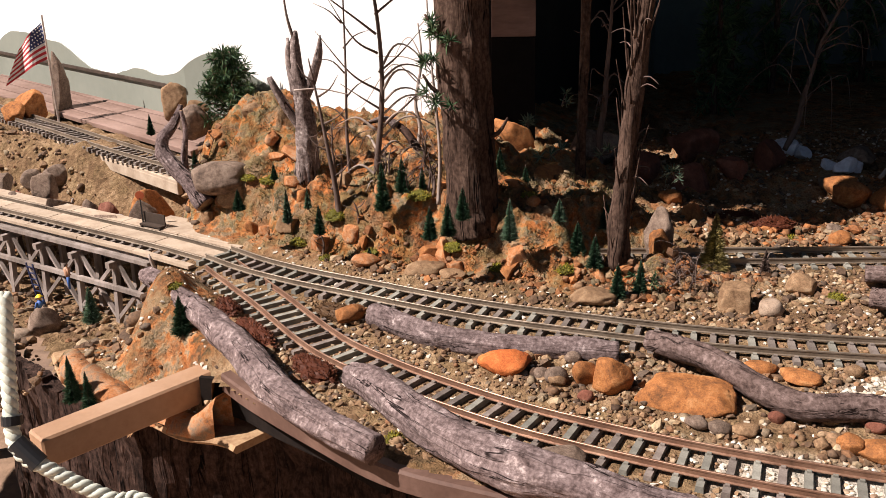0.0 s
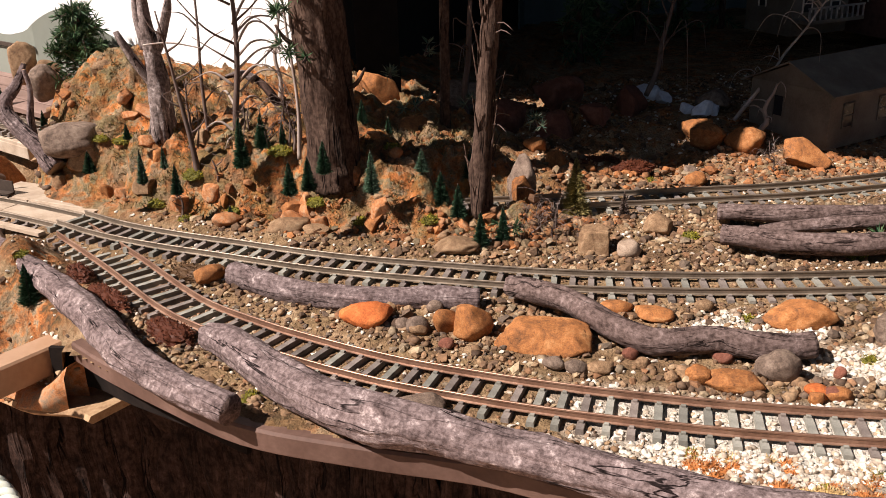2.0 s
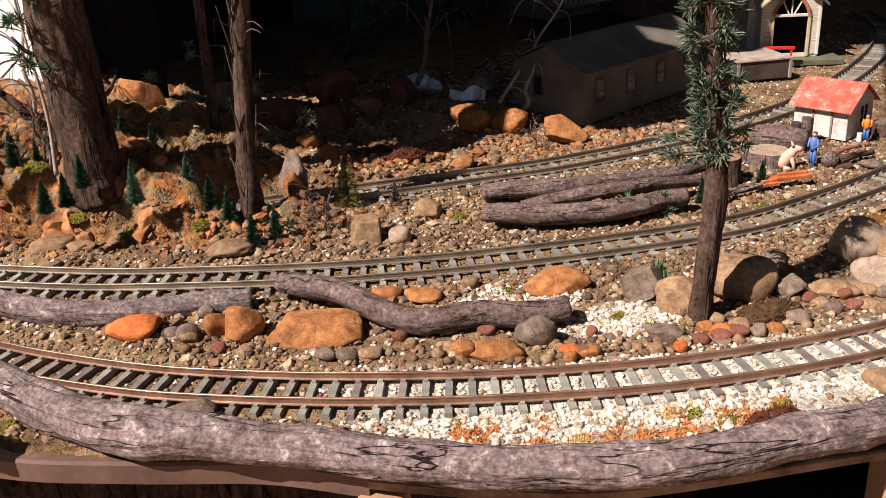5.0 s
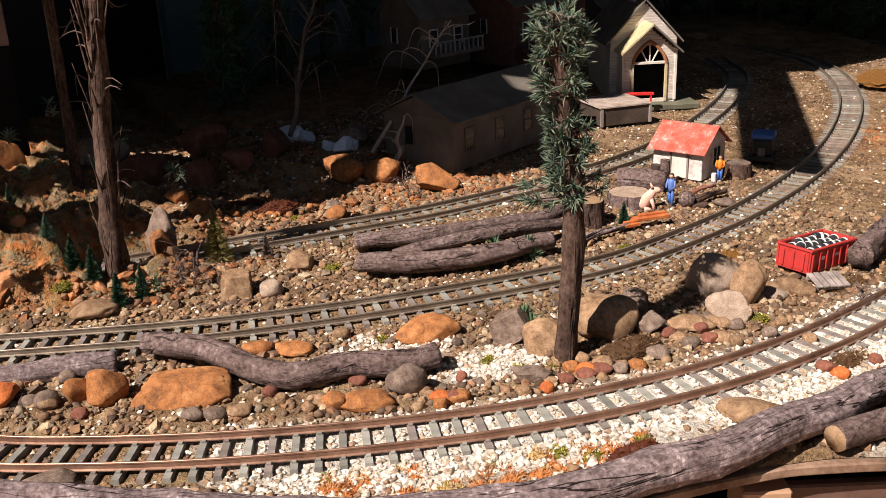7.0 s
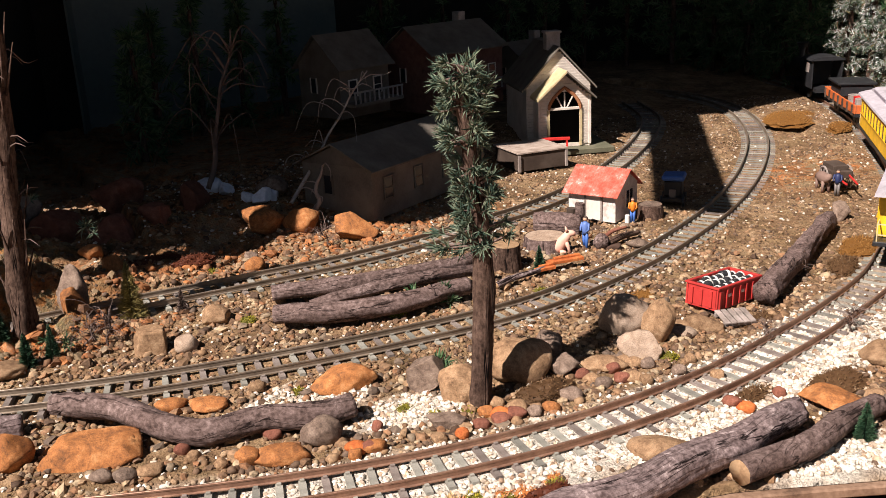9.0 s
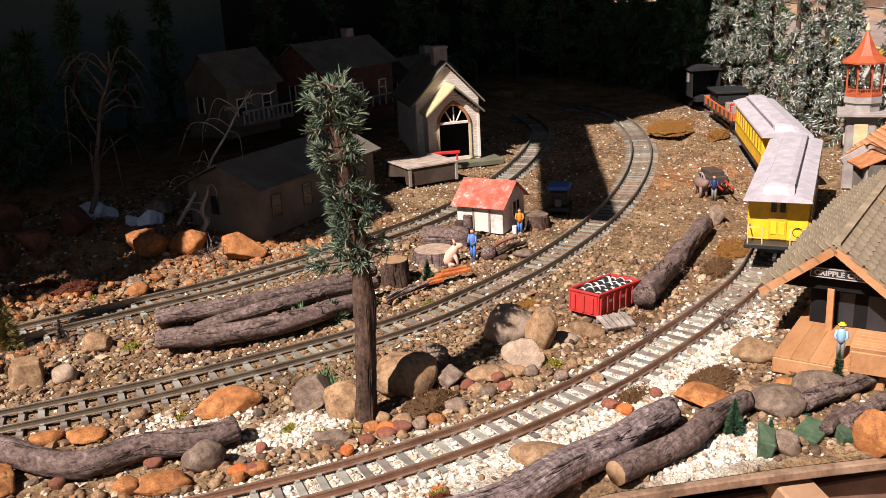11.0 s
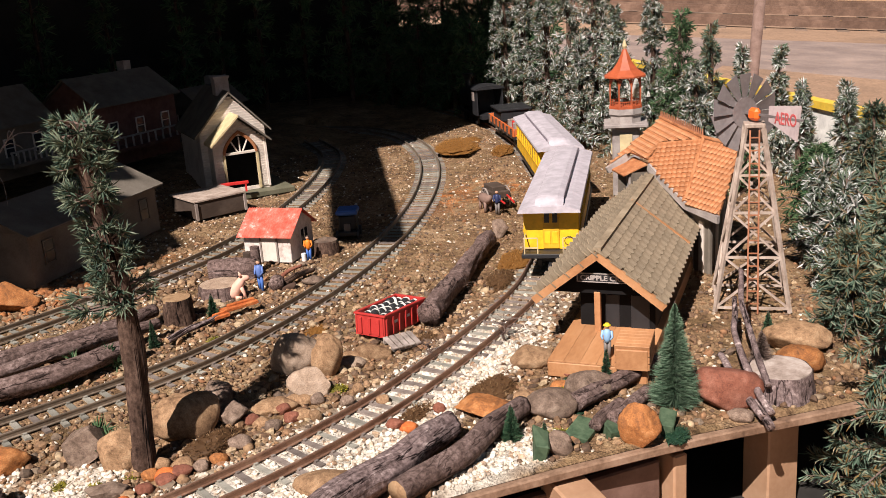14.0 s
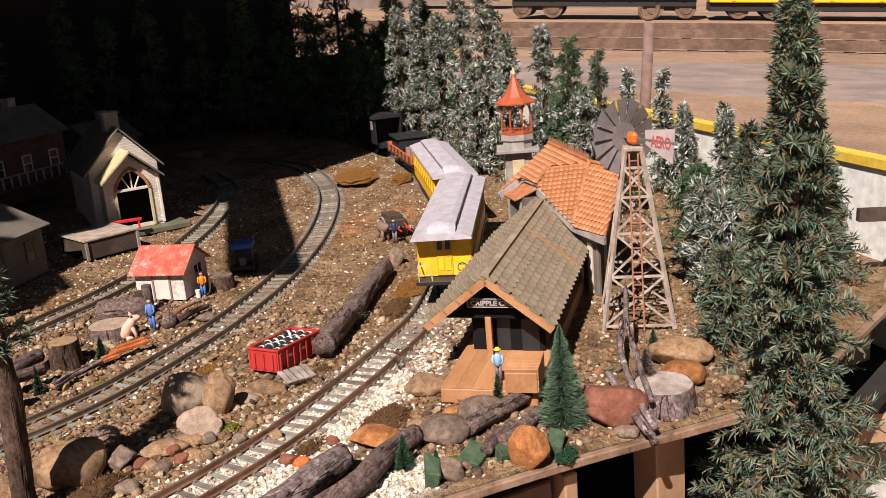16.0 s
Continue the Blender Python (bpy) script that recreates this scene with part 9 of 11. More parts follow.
# ---- dark depot and the houses behind it ----
def house(label, x, y, z, rz, L, W, H, R, wall, roof, rows=1, cols=3, porch=False, chimney=True, name="model_house", sash="cream"):
    th = thing(name, label, "model house", pose(x, y, z, 0, 0, rz))
    w = part("wall", bmesh_boxes(((L, W, H), (0, 0, H / 2)), bevel=0.001), wall, th)
    for s in (-1, 1):
        bm = bmesh.new()
        gable(bm, L, W, H, H + R - 0.003, s)
        part("gable_wall", bm, wall, th)
    for s in (-1, 1):
        part("roof", roof_slab(W, L, H, H + R, s, 0.012, 0.003, 0.014), roof, th)
        for r in range(rows):
            for c in range(cols):
                px, pz = (c - (cols - 1) / 2) * L / cols, H * (r + 0.55) / rows
                g = part("window", bmesh_boxes(((0.024, 0.002, 0.038), (px, s * (W / 2 + 0.0006), pz)), bevel=0.0004), "glass", w)
                part("frame", bmesh_boxes(((0.003, 0.003, 0.042), (px - 0.0135, s * (W / 2 + 0.001), pz)), ((0.003, 0.003, 0.042), (px + 0.0135, s * (W / 2 + 0.001), pz)), ((0.03, 0.003, 0.003), (px, s * (W / 2 + 0.001), pz + 0.0205)), ((0.03, 0.0032, 0.002), (px, s * (W / 2 + 0.001), pz))), sash, g)
        e = part("window", bmesh_boxes(((0.002, 0.018, 0.034), (s * (L / 2 + 0.0006), 0.02, H * 0.6)), bevel=0.0004), "glass", w)
        part("frame", bmesh_boxes(((0.003, 0.003, 0.038), (s * (L / 2 + 0.001), 0.009, H * 0.6)), ((0.003, 0.003, 0.038), (s * (L / 2 + 0.001), 0.031, H * 0.6))), sash, e)
    if chimney:
        part("chimney", bmesh_boxes(((0.026, 0.026, 0.05), (L * 0.3, 0.02, H + R)), bevel=0.001), "stone_grey", th)
    if porch:
        part("porch_floor", bmesh_boxes(((L, 0.05, 0.008), (0, -W / 2 - 0.025, H * 0.28))), wall, th)
        for i in range(11):
            part("baluster", bmesh_boxes(((0.004, 0.003, 0.026), ((i - 5) * L / 10.5, -W / 2 - 0.048, H * 0.28 + 0.016))), "stone_grey", th)
        part("hand_rail", bmesh_boxes(((L, 0.004, 0.004), (0, -W / 2 - 0.048, H * 0.28 + 0.031))), "stone_grey", th)
    return th


house("long drab depot with shallow roof standing in the shade", 1.265, 1.830, 0.022, 25, 0.38, 0.165, 0.098, 0.038, "drab_wall", "drab_roof", 1, 4, False, False, "freight_depot", "drab_wall")
house("drab two-storey house with white porch rail in the shade", 1.42, 2.40, 0.10, 18, 0.17, 0.15, 0.13, 0.07, "drab_wall", "drab_roof", 1, 2, True, False)
house("brick house with cream sash windows in the shade", 1.73, 2.42, 0.08, 14, 0.27, 0.18, 0.16, 0.06, "brick", "drab_roof", 1, 3, True, True)
house("small drab house in the deep shade", 2.15, 2.62, 0.05, 12, 0.18, 0.14, 0.11, 0.05, "drab_wall", "drab_roof", 1, 2)


# ---- tank car, cart, and clutter by the far curve ----
_tk = thing("hand_car", "blue and dark toy tank trolley parked in shadow", "toy vehicle", pose(1.655, 1.462, ground_at(1.655, 1.462), 0, 0, 40))
part("chassis", bmesh_boxes(((0.055, 0.036, 0.008), (0, 0, 0.014)), bevel=0.001), "black", _tk)
part("body", bmesh_boxes(((0.040, 0.034, 0.030), (0.004, 0, 0.033)), bevel=0.003), "black", _tk)
part("canopy", bmesh_boxes(((0.046, 0.042, 0.010), (0.004, 0, 0.053)), bevel=0.003), "blue", _tk, "blue canopy")
part("front_plate", bmesh_boxes(((0.003, 0.012, 0.018), (-0.020, 0, 0.024))), "grey_timber", _tk)
for _sx in (-0.018, 0.018):
    for _sy in (-0.020, 0.020):
        _b = bmesh.new()
        bmesh.ops.create_cone(_b, cap_ends=True, segments=16, radius1=0.010, radius2=0.010, depth=0.004, matrix=pose(_sx, _sy, 0.010, 90))
        part("wheel", _b, "black", _tk)
_ct = thing("wooden_cart", "little red and brown cart with spoked wheels", "cart", pose(1.975, 1.350, ground_at(1.975, 1.350), 0, 0, 60))
part("tray", bmesh_boxes(((0.062, 0.040, 0.014), (0, 0, 0.034)), ((0.05, 0.03, 0.012), (0.004, 0, 0.044)), bevel=0.001), "dark_wood", _ct)
for _s in (-1, 1):
    _b = bmesh.new()
    tube(_b, [(0.022 * math.cos(a), _s * 0.024, 0.023 + 0.022 * math.sin(a)) for a in np.linspace(0, 2 * math.pi, 19)], [0.0018] * 19, 5)
    for _i in range(8):
        beam(_b, (0, _s * 0.024, 0.023), (0.021 * math.cos(_i * math.pi / 4), _s * 0.024, 0.023 + 0.021 * math.sin(_i * math.pi / 4)), 0.0014)
    part("wheel", _b, "grey_timber", _ct)
    _b = bmesh.new()
    beam(_b, (-0.03, _s * 0.013, 0.033), (-0.075, _s * 0.010, 0.026), 0.0025)
    part("shaft", _b, "red_bright", _ct)
figure("small painted figure in navy beside the cart", 1.935, 1.315, 0.052, "navy", "grey_cloth", "skin", None, 200)
_dn = bmesh.new()
tube(_dn, [(-0.022, 0, 0.024), (-0.008, 0, 0.026), (0.008, 0, 0.026), (0.020, 0, 0.028), (0.030, 0, 0.036)], [0.008, 0.011, 0.011, 0.008, 0.004], 10, 0.1)
for _sx in (-0.014, 0.014):
    for _sy in (-0.006, 0.006):
        tube(_dn, [(_sx, _sy, 0.0), (_sx, _sy, 0.022)], [0.0028, 0.0035], 6)
tagged(part("toy_pack_mule", _dn, "brown_board", smooth=True, m=pose(1.945, 1.355, ground_at(1.945, 1.355), 0, 0, 240)), "plain reddish toy shape standing before the cart", "toy")


# ---- stumps, stacked logs and sticks ----
def stump(label, x, y, r, h, top="log_end", mat="log_dark", z=None):
    z = ground_at(x, y) if z is None else z
    th = thing("tree_stump", label, "stump", pose(x, y, z - 0.002))
    bm = bmesh.new()
    tube(bm, [(0, 0, h * k) for k in np.linspace(0, 1, 7)], [r * (1.12 - 0.14 * k) for k in np.linspace(0, 1, 7)], 28, 0.10, x * 9, caps=False, wob=30)
    part("bark", bm, mat, th, smooth=True)
    bm = bmesh.new()
    tube(bm, [(0, 0, h - 0.004), (0, 0, h)], [r * 0.97, r * 0.95], 28, 0.06, x * 9)
    part("cut_face", bm, top, th)
    return th


stump("broad sawn stump beside the shed", 1.301, 1.390, 0.034, 0.024, "rock_pale")
stump("split grey stump at the end of the stacked logs", 1.190, 1.342, 0.022, 0.042, "log_end", "trunk")
stump("weathered stump at the table edge", 1.448, 0.521, 0.036, 0.034, "twig", "log", 0.0)
stump("dark upright drum-like stump against the shed", 1.413, 1.440, 0.0085, 0.046, "log_dark")
stump("sawn dark stump behind the figure by the shed", 1.556, 1.418, 0.022, 0.026, "rock_grey", "trunk")
build_log("dark split log block lying behind the broad stump", [(1.338, 1.468, 0.022), (1.362, 1.445, 0.024), (1.392, 1.412, 0.022)], [0.021, 0.023, 0.019], "log_dark", 61.0, 22, 0.16, bark=0.12, end="log_dark")
build_log("short grey log round standing on its rim by the blue figure", [(1.360, 1.320, 0.022), (1.372, 1.332, 0.022)], [0.0118, 0.0118], "log_dark", 63.0, 24, 0.08, step=0.003, end="log_dark")
build_log("dark charred stick among the scrap by the shed", [(1.378, 1.322, 0.020), (1.415, 1.328, 0.022), (1.452, 1.333, 0.019)], [0.0060, 0.0052, 0.0040], "trunk", 65.0, 14, 0.2, name="stick", end="trunk")
build_log("rusty dark stick crossing the scrap by the shed", [(1.385, 1.345, 0.017), (1.415, 1.352, 0.024), (1.440, 1.350, 0.028)], [0.0032, 0.0030, 0.0026], "rock_redbrown", 67.0, 14, 0.2, name="stick", end="trunk")
rock("black lump of scrap by the middle track", 1.376, 1.306, 0.022, 0.018, 0.014, -20, "trunk", hard=0.8)
for _lab, _a, _b, _w in (("red-orange painted plank lying by the stump", (1.228, 1.292, 0.022), (1.288, 1.277, 0.024), 0.014), ("short red-orange painted plank by the middle track", (1.203, 1.284, 0.018), (1.236, 1.279, 0.019), 0.010)):
    _m = Matrix.Translation(_a) @ (Vector(_b) - Vector(_a)).to_track_quat("X", "Z").to_matrix().to_4x4()
    _l = (Vector(_b) - Vector(_a)).length
    tagged(part("painted_plank", bmesh_boxes(((_l, _w, 0.005), (_l / 2, 0, 0)), ((_l * 0.7, _w * 0.5, 0.004), (_l * 0.6, _w * 0.3, 0.0035)), bevel=0.0006), "rock_red", m=_m), _lab, "plank")
build_log("thick dark log at the bottom of the stack", [(0.803, 1.325, 0.030), (0.861, 1.288, 0.031), (0.928, 1.265, 0.031), (0.991, 1.258, 0.031), (1.07, 1.262, 0.030)], [0.0128, 0.0138, 0.0138, 0.0132, 0.0122], "log_dark", 21.0)
build_log("grooved grey log on top of the stack", [(0.829, 1.404, 0.032), (0.902, 1.374, 0.034), (0.994, 1.350, 0.035), (1.065, 1.345, 0.035), (1.161, 1.357, 0.034)], [0.0112, 0.0118, 0.0118, 0.0108, 0.0096], "log_dark", 23.0, end="log_dark")
build_log("small log behind the stack", [(0.86, 1.338, 0.026), (0.90, 1.327, 0.032), (0.97, 1.309, 0.040), (1.047, 1.305, 0.039), (1.134, 1.305, 0.032)], [0.007, 0.0085, 0.0092, 0.0092, 0.008], "log_dark", 25.0, end="log_dark")
build_log("thick dark fallen log beside the red wagon", [(1.386, 1.008, 0.022), (1.440, 1.034, 0.023), (1.500, 1.062, 0.023), (1.616, 1.122, 0.021), (1.752, 1.192, 0.02)], [0.0168, 0.0150, 0.0158, 0.0150, 0.0138], "log_dark", 27.0, rough=0.12, bark=0.10, end="log_dark")
build_log("grey weathered pole lying along the table edge", [(1.017, 0.712, 0.017), (1.104, 0.712, 0.017), (1.17, 0.72, 0.017), (1.235, 0.729, 0.016)], [0.0118, 0.0128, 0.0124, 0.0112], "log_dark", 29.0)
build_log("short log at the edge of the platform", [(1.275, 0.684, 0.015), (1.318, 0.677, 0.016), (1.361, 0.672, 0.015), (1.436, 0.666, 0.014)], [0.011, 0.0108, 0.0102, 0.0086], "log_dark", 31.0, 24, end="log_dark")
build_log("thin stick crossing the table edge", [(1.243, 0.636, 0.011), (1.275, 0.642, 0.012), (1.307, 0.646, 0.013)], [0.0069, 0.0072, 0.0067], "log_dark", 33.0, 20, end="log_dark")
build_log("stubby log at the table edge", [(1.264, 0.627, 0.013), (1.305, 0.630, 0.014), (1.347, 0.631, 0.014)], [0.0087, 0.0088, 0.008], "log_dark", 35.0, 20, end="log_dark")
build_log("thin pole leaning on the windmill rubble", [(1.372, 0.497, 0.012), (1.42, 0.545, 0.03), (1.50, 0.60, 0.04), (1.60, 0.645, 0.045)], [0.0042, 0.0042, 0.0038, 0.0034], "log", 37.0, 14, name="pole", end="log_dark")
build_log("thin pole lying at the table edge", [(1.362, 0.503, 0.010), (1.42, 0.560, 0.015), (1.47, 0.605, 0.02)], [0.0042, 0.0042, 0.004], "log", 39.0, 14, name="pole", end="log_dark")
build_log("short pole lying over the table edge", [(1.352, 0.490, 0.006), (1.40, 0.53, 0.01), (1.45, 0.57, 0.012)], [0.0046, 0.0046, 0.0046], "log", 41.0, 12, name="pole", end="log_dark")
build_log("dark post leaning beside the windmill", [(1.40, 0.515, 0.03), (1.50, 0.585, 0.06), (1.60, 0.64, 0.085)], [0.0036, 0.0036, 0.0032], "log", 43.0, 14, name="pole", end="log_dark")
build_log("rusty stick lying along the middle track", [(1.12, 1.268, 0.018), (1.17, 1.276, 0.019), (1.225, 1.284, 0.018)], [0.005, 0.0045, 0.0035], "log", 45.0, 8, name="stick")
build_log("gnarled driftwood root on the bank beside the trestle", [(-0.115, 1.735, 0.055), (-0.140, 1.752, 0.080), (-0.172, 1.775, 0.105), (-0.197, 1.795, 0.130), (-0.196, 1.805, 0.152), (-0.178, 1.815, 0.175), (-0.163, 1.82, 0.205)], [0.017, 0.015, 0.0125, 0.0125, 0.010, 0.0075, 0.0035], "log", 51.0, 18, 0.3, name="driftwood")
build_log("thin upright driftwood stick on the bank", [(-0.158, 1.79, 0.075), (-0.160, 1.79, 0.12), (-0.152, 1.79, 0.165), (-0.156, 1.79, 0.20)], [0.006, 0.0055, 0.0045, 0.003], "log", 52.0, 14, 0.3, name="driftwood")

# ---- trestle at the left ----
def trestle():
    th = thing("timber_trestle", "weathered timber trestle with cross braces under the track", "trestle bridge")
    ln = spline(TM, 0.10)
    def off(p, t, d, z):
        return Vector((p[0] - t[1] * d, p[1] + t[0] * d, z))
    tang = [(lambda v: v / np.linalg.norm(v))(ln[min(i + 1, len(ln) - 1)] - ln[max(i - 1, 0)]) for i in range(len(ln))]
    last = len(ln) - 2
    for i in range(last):
        p, q, t, u = ln[i], ln[i + 1], tang[i], tang[i + 1]
        for d in (-0.036, 0.036):
            bm = bmesh.new()
            beam(bm, off(p, t, d, -0.010), off(q, u, d, -0.010), 0.010, 0.014)
            part("stringer", bm, "grey_timber", th)
        bm = bmesh.new()
        beam(bm, off(p, t, -0.055, -0.004), off(q, u, -0.055, -0.004), 0.018, 0.006)
        part("walkway_plank", bm, "grey_timber", th)
        bm = bmesh.new()
        beam(bm, off(p, t, -0.062, -0.060), off(q, u, -0.062, -0.060), 0.007)
        part("waler", bm, "grey_timber", th)
        bm = bmesh.new()
        beam(bm, off(p, t, -0.052, -0.018), off(q, u, -0.062, -0.115), 0.006)
        part("brace", bm, "grey_timber", th)
        bm = bmesh.new()
        beam(bm, off(q, u, -0.052, -0.018), off(p, t, -0.062, -0.115), 0.006)
        part("brace", bm, "grey_timber", th)
    for i in range(last + 1):
        p, t = ln[i], tang[i]
        for d in (-0.054, -0.018, 0.018, 0.05):
            bm = bmesh.new()
            beam(bm, off(p, t, d, -0.016), off(p, t, d * 1.15, -0.135), 0.009)
            part("post", bm, "dark_wood" if d > 0 else "grey_timber", th)
        bm = bmesh.new()
        beam(bm, off(p, t, -0.07, -0.021), off(p, t, 0.06, -0.021), 0.010)
        part("cap_beam", bm, "grey_timber", th)
    # boards between and beside the rails
    fine = spline(TM, 0.14)
    for i in range(len(fine) - 1):
        p, q = fine[i], fine[i + 1]
        t = (q - p) / np.linalg.norm(q - p)
        for d, m, w in ((0.0, "deck_board", 0.030), (0.046, "deck_board", 0.026), (-0.052, "deck_board", 0.012)):
            bm = bmesh.new()
            beam(bm, off(p, t, d, 0.0085), off(q, t, d, 0.0085) - Vector((*t, 0)) * 0.002, w, 0.006 if w > 0.02 else 0.005)
            part("deck_board", bm, m, th)


M["deck_board"] = mottled("tan_deck_boards", [(0.27, 0.195, 0.14), (0.40, 0.31, 0.23), (0.49, 0.40, 0.31)], 30, 0.8, 0.3, 0.0008, 220, 0.12)
trestle()
_b = thing("crossing_board", "tan plywood board beside the turnout", "board", pose(-0.135, 1.735, 0.010, 0, 0, -32))
part("panel", bmesh_boxes(((0.20, 0.065, 0.006), (0, 0, 0)), bevel=0.001), "deck_board", _b)
figure("small painted figure in blue below the trestle", -0.385, 1.66, 0.055, "blue", "blue", "skin", -0.125, 150, "yellow_cloth")
figure("small painted figure in yellow below the trestle", -0.372, 1.645, 0.045, "yellow_cloth", "grey_cloth", "skin", -0.125, 150)
figure("small bare-backed painted figure on the trestle frame", -0.335, 1.665, 0.045, "skin", "blue", "skin", -0.062, 30)
_ld = thing("wooden_ladder", "little dark blue ladder leaning on the trestle", "ladder", pose(-0.392, 1.69, -0.125, 8, 0, -30))
for _s in (-1, 1):
    part("stile", bmesh_boxes(((0.002, 0.002, 0.105), (_s * 0.008, 0, 0.0525))), "navy", _ld)
for _i in range(9):
    part("rung", bmesh_boxes(((0.016, 0.0016, 0.0016), (0, 0, 0.010 + _i * 0.011))), "navy", _ld)
_sg = thing("red_signal_disc", "small round red signal on a thin post", "signal", pose(-0.235, 1.765, 0.0))
part("post", bmesh_boxes(((0.002, 0.002, 0.06), (0, 0, 0.03))), "black", _sg)
_q = bmesh.new()
tube(_q, [(0, -0.001, 0.064), (0, 0.001, 0.064)], [0.0075, 0.0075], 16)
part("disc", _q, "rust_red", _sg)
_bn = thing("wooden_bench", "little dark bench in front of the rusty cliff", "bench", pose(-0.215, 1.75, 0.004, 0, 0, -32))
part("seat", bmesh_boxes(((0.05, 0.012, 0.003), (0, 0, 0.012))), "dark_wood", _bn)
part("back", bmesh_boxes(((0.05, 0.002, 0.018), (0, 0.006, 0.022))), "dark_wood", _bn)
for _s in (-1, 1):
    part("leg", bmesh_boxes(((0.003, 0.012, 0.014), (_s * 0.022, 0, 0.006))), "dark_wood", _bn)
for _i, (_x, _y, _lx, _ly, _h) in enumerate(((-0.55, 2.03, 0.03, 0, 0.10), (-0.46, 1.95, 0.04, -0.01, 0.12), (-0.40, 1.93, -0.01, 0, 0.07), (-0.36, 1.90, 0.03, -0.02, 0.05), (-0.33, 1.87, -0.02, 0.0, 0.05), (-0.17, 1.595, -0.006, 0, 0.06))):
    _t = thing("bleached_stick", "pale bleached stick leaning on the rocky bank", "stick", pose(_x, _y, ground_at(_x, _y)))
    bough([(0, 0, 0), (_lx * 0.4 + 0.004, _ly * 0.5, _h * 0.5), (_lx, _ly, _h)], [0.004, 0.0035, 0.002], "twig", _t, "shaft", 0.1, _i)
# the rocky bank between the two levels
for _i in range(26):
    _u = _i / 25
    _x, _y = -0.72 + 0.50 * _u, 2.13 - 0.36 * _u + (0.03 if _i % 2 else -0.02)
    rock("dark mossy rock of the bank below the upper track", _x, _y, 0.034 + 0.012 * (_i % 3), 0.03, 0.03 + 0.008 * (_i % 4), 17 * _i, ("rock_grey", "rock_redbrown", "rock_grey")[_i % 3], hard=0.8, z=-0.07 + 0.030 * (_i % 3), group="rocks of the bank")
_cd = thing("culvert_drum", "small grey drum lying below the bank", "drum", pose(-0.315, 1.865, -0.015, 90, 0, 30))
part("shell", bmesh_ring(0.018, 0.0, 0.04, 18), "stone_grey", _cd)


for _i, (_x, _y, _l, _w, _h, _a) in enumerate(((1.178, 0.664, 0.034, 0.014, 0.022, 38), (1.240, 0.652, 0.040, 0.026, 0.012, 12), (1.262, 0.628, 0.030, 0.022, 0.014, 60), (1.300, 0.584, 0.030, 0.018, 0.016, 25))):
    _g = bmesh.new()
    box(_g, (_l, _w, _h), (0, 0, _h / 2), (0, 0, 0), 0.0014)
    for _v in _g.verts:
        _v.co += Vector((noise.noise(_v.co * 90 + Vector((_i, 0, 0))), noise.noise(_v.co * 90 + Vector((0, _i, 0))), noise.noise(_v.co * 90))) * 0.004
    tagged(part("painted_block", _g, "green_paint", m=pose(_x, _y, ground_at(_x, _y) - 0.002, 8, -6, _a)), "dark green painted offcut lying at the table edge", "block", "painted offcuts")


# ---- steps, backdrop and flag behind the upper track ----
BACK = [(-1.60, 3.73), (-1.09, 3.19), (-0.30, 2.38), (0.30, 2.016)]
M["backdrop_sky"] = mottled("backdrop_sky_paint", [(0.80, 0.80, 0.79), (0.84, 0.84, 0.83), (0.87, 0.87, 0.86)], 3, 0.7, 0.1, 0.0005, 60, 0)
M["backdrop_hill"] = mottled("backdrop_hill_paint", [(0.19, 0.205, 0.17), (0.22, 0.235, 0.20), (0.25, 0.265, 0.225)], 4, 0.8, 0.1, 0.0005, 60, 0)
# shaded copy of the backdrop: the dimness is put into the teal colour
M["backdrop_dim"] = mottled("backdrop_shaded_teal", [(0.08, 0.105, 0.105), (0.11, 0.14, 0.14), (0.14, 0.17, 0.17)], 3, 0.8, 0.1, 0.0005, 60, 0)


def wall_along(name, line, lo, hi, thick, mat, label, category, step=None, top=None):
    """An upright board that follows a line; top(s) gives its height at s metres."""
    pts = [np.array(p, float) for p in line] if step is None else list(dense_line(line, step))
    bm = bmesh.new()
    rows, run = [], 0.0
    for i, p in enumerate(pts):
        if i:
            run += np.linalg.norm(p - pts[i - 1])
        t = pts[min(i + 1, len(pts) - 1)] - pts[max(i - 1, 0)]
        t /= np.linalg.norm(t)
        o = np.array((-t[1], t[0])) * thick
        h = top(run) if top else hi
        rows.append([bm.verts.new((*p, lo)), bm.verts.new((*p, h)), bm.verts.new((*(p + o), h)), bm.verts.new((*(p + o), lo))])
    for a, b in zip(rows, rows[1:]):
        for k in range(4):
            bm.faces.new((a[k], b[k], b[(k + 1) % 4], a[(k + 1) % 4]))
    bm.faces.new(rows[0])
    bm.faces.new(rows[-1][::-1])
    bmesh.ops.recalc_face_normals(bm, faces=bm.faces)
    return tagged(part(name, bm, mat), label, category, kind="structure")


def dense_line(line, step):
    for (x1, y1), (x2, y2) in zip(line, line[1:]):
        n = max(1, int(math.hypot(x2 - x1, y2 - y1) / step))
        for i in range(n):
            yield np.array((x1 + (x2 - x1) * i / n, y1 + (y2 - y1) * i / n))
    yield np.array(line[-1], float)


def shifted(line, d):
    """The same line moved d metres to its right, towards the viewer."""
    out = []
    for i, p in enumerate(line):
        a, b = np.array(line[max(i - 1, 0)]), np.array(line[min(i + 1, len(line) - 1)])
        t = (b - a) / np.linalg.norm(b - a)
        out.append((p[0] + t[1] * d, p[1] - t[0] * d))
    return out


wall_along("backdrop_sky", BACK, -0.30, 0.95, 0.012, "backdrop_sky", "sunlit pale painted sky board behind the layout", "backdrop")


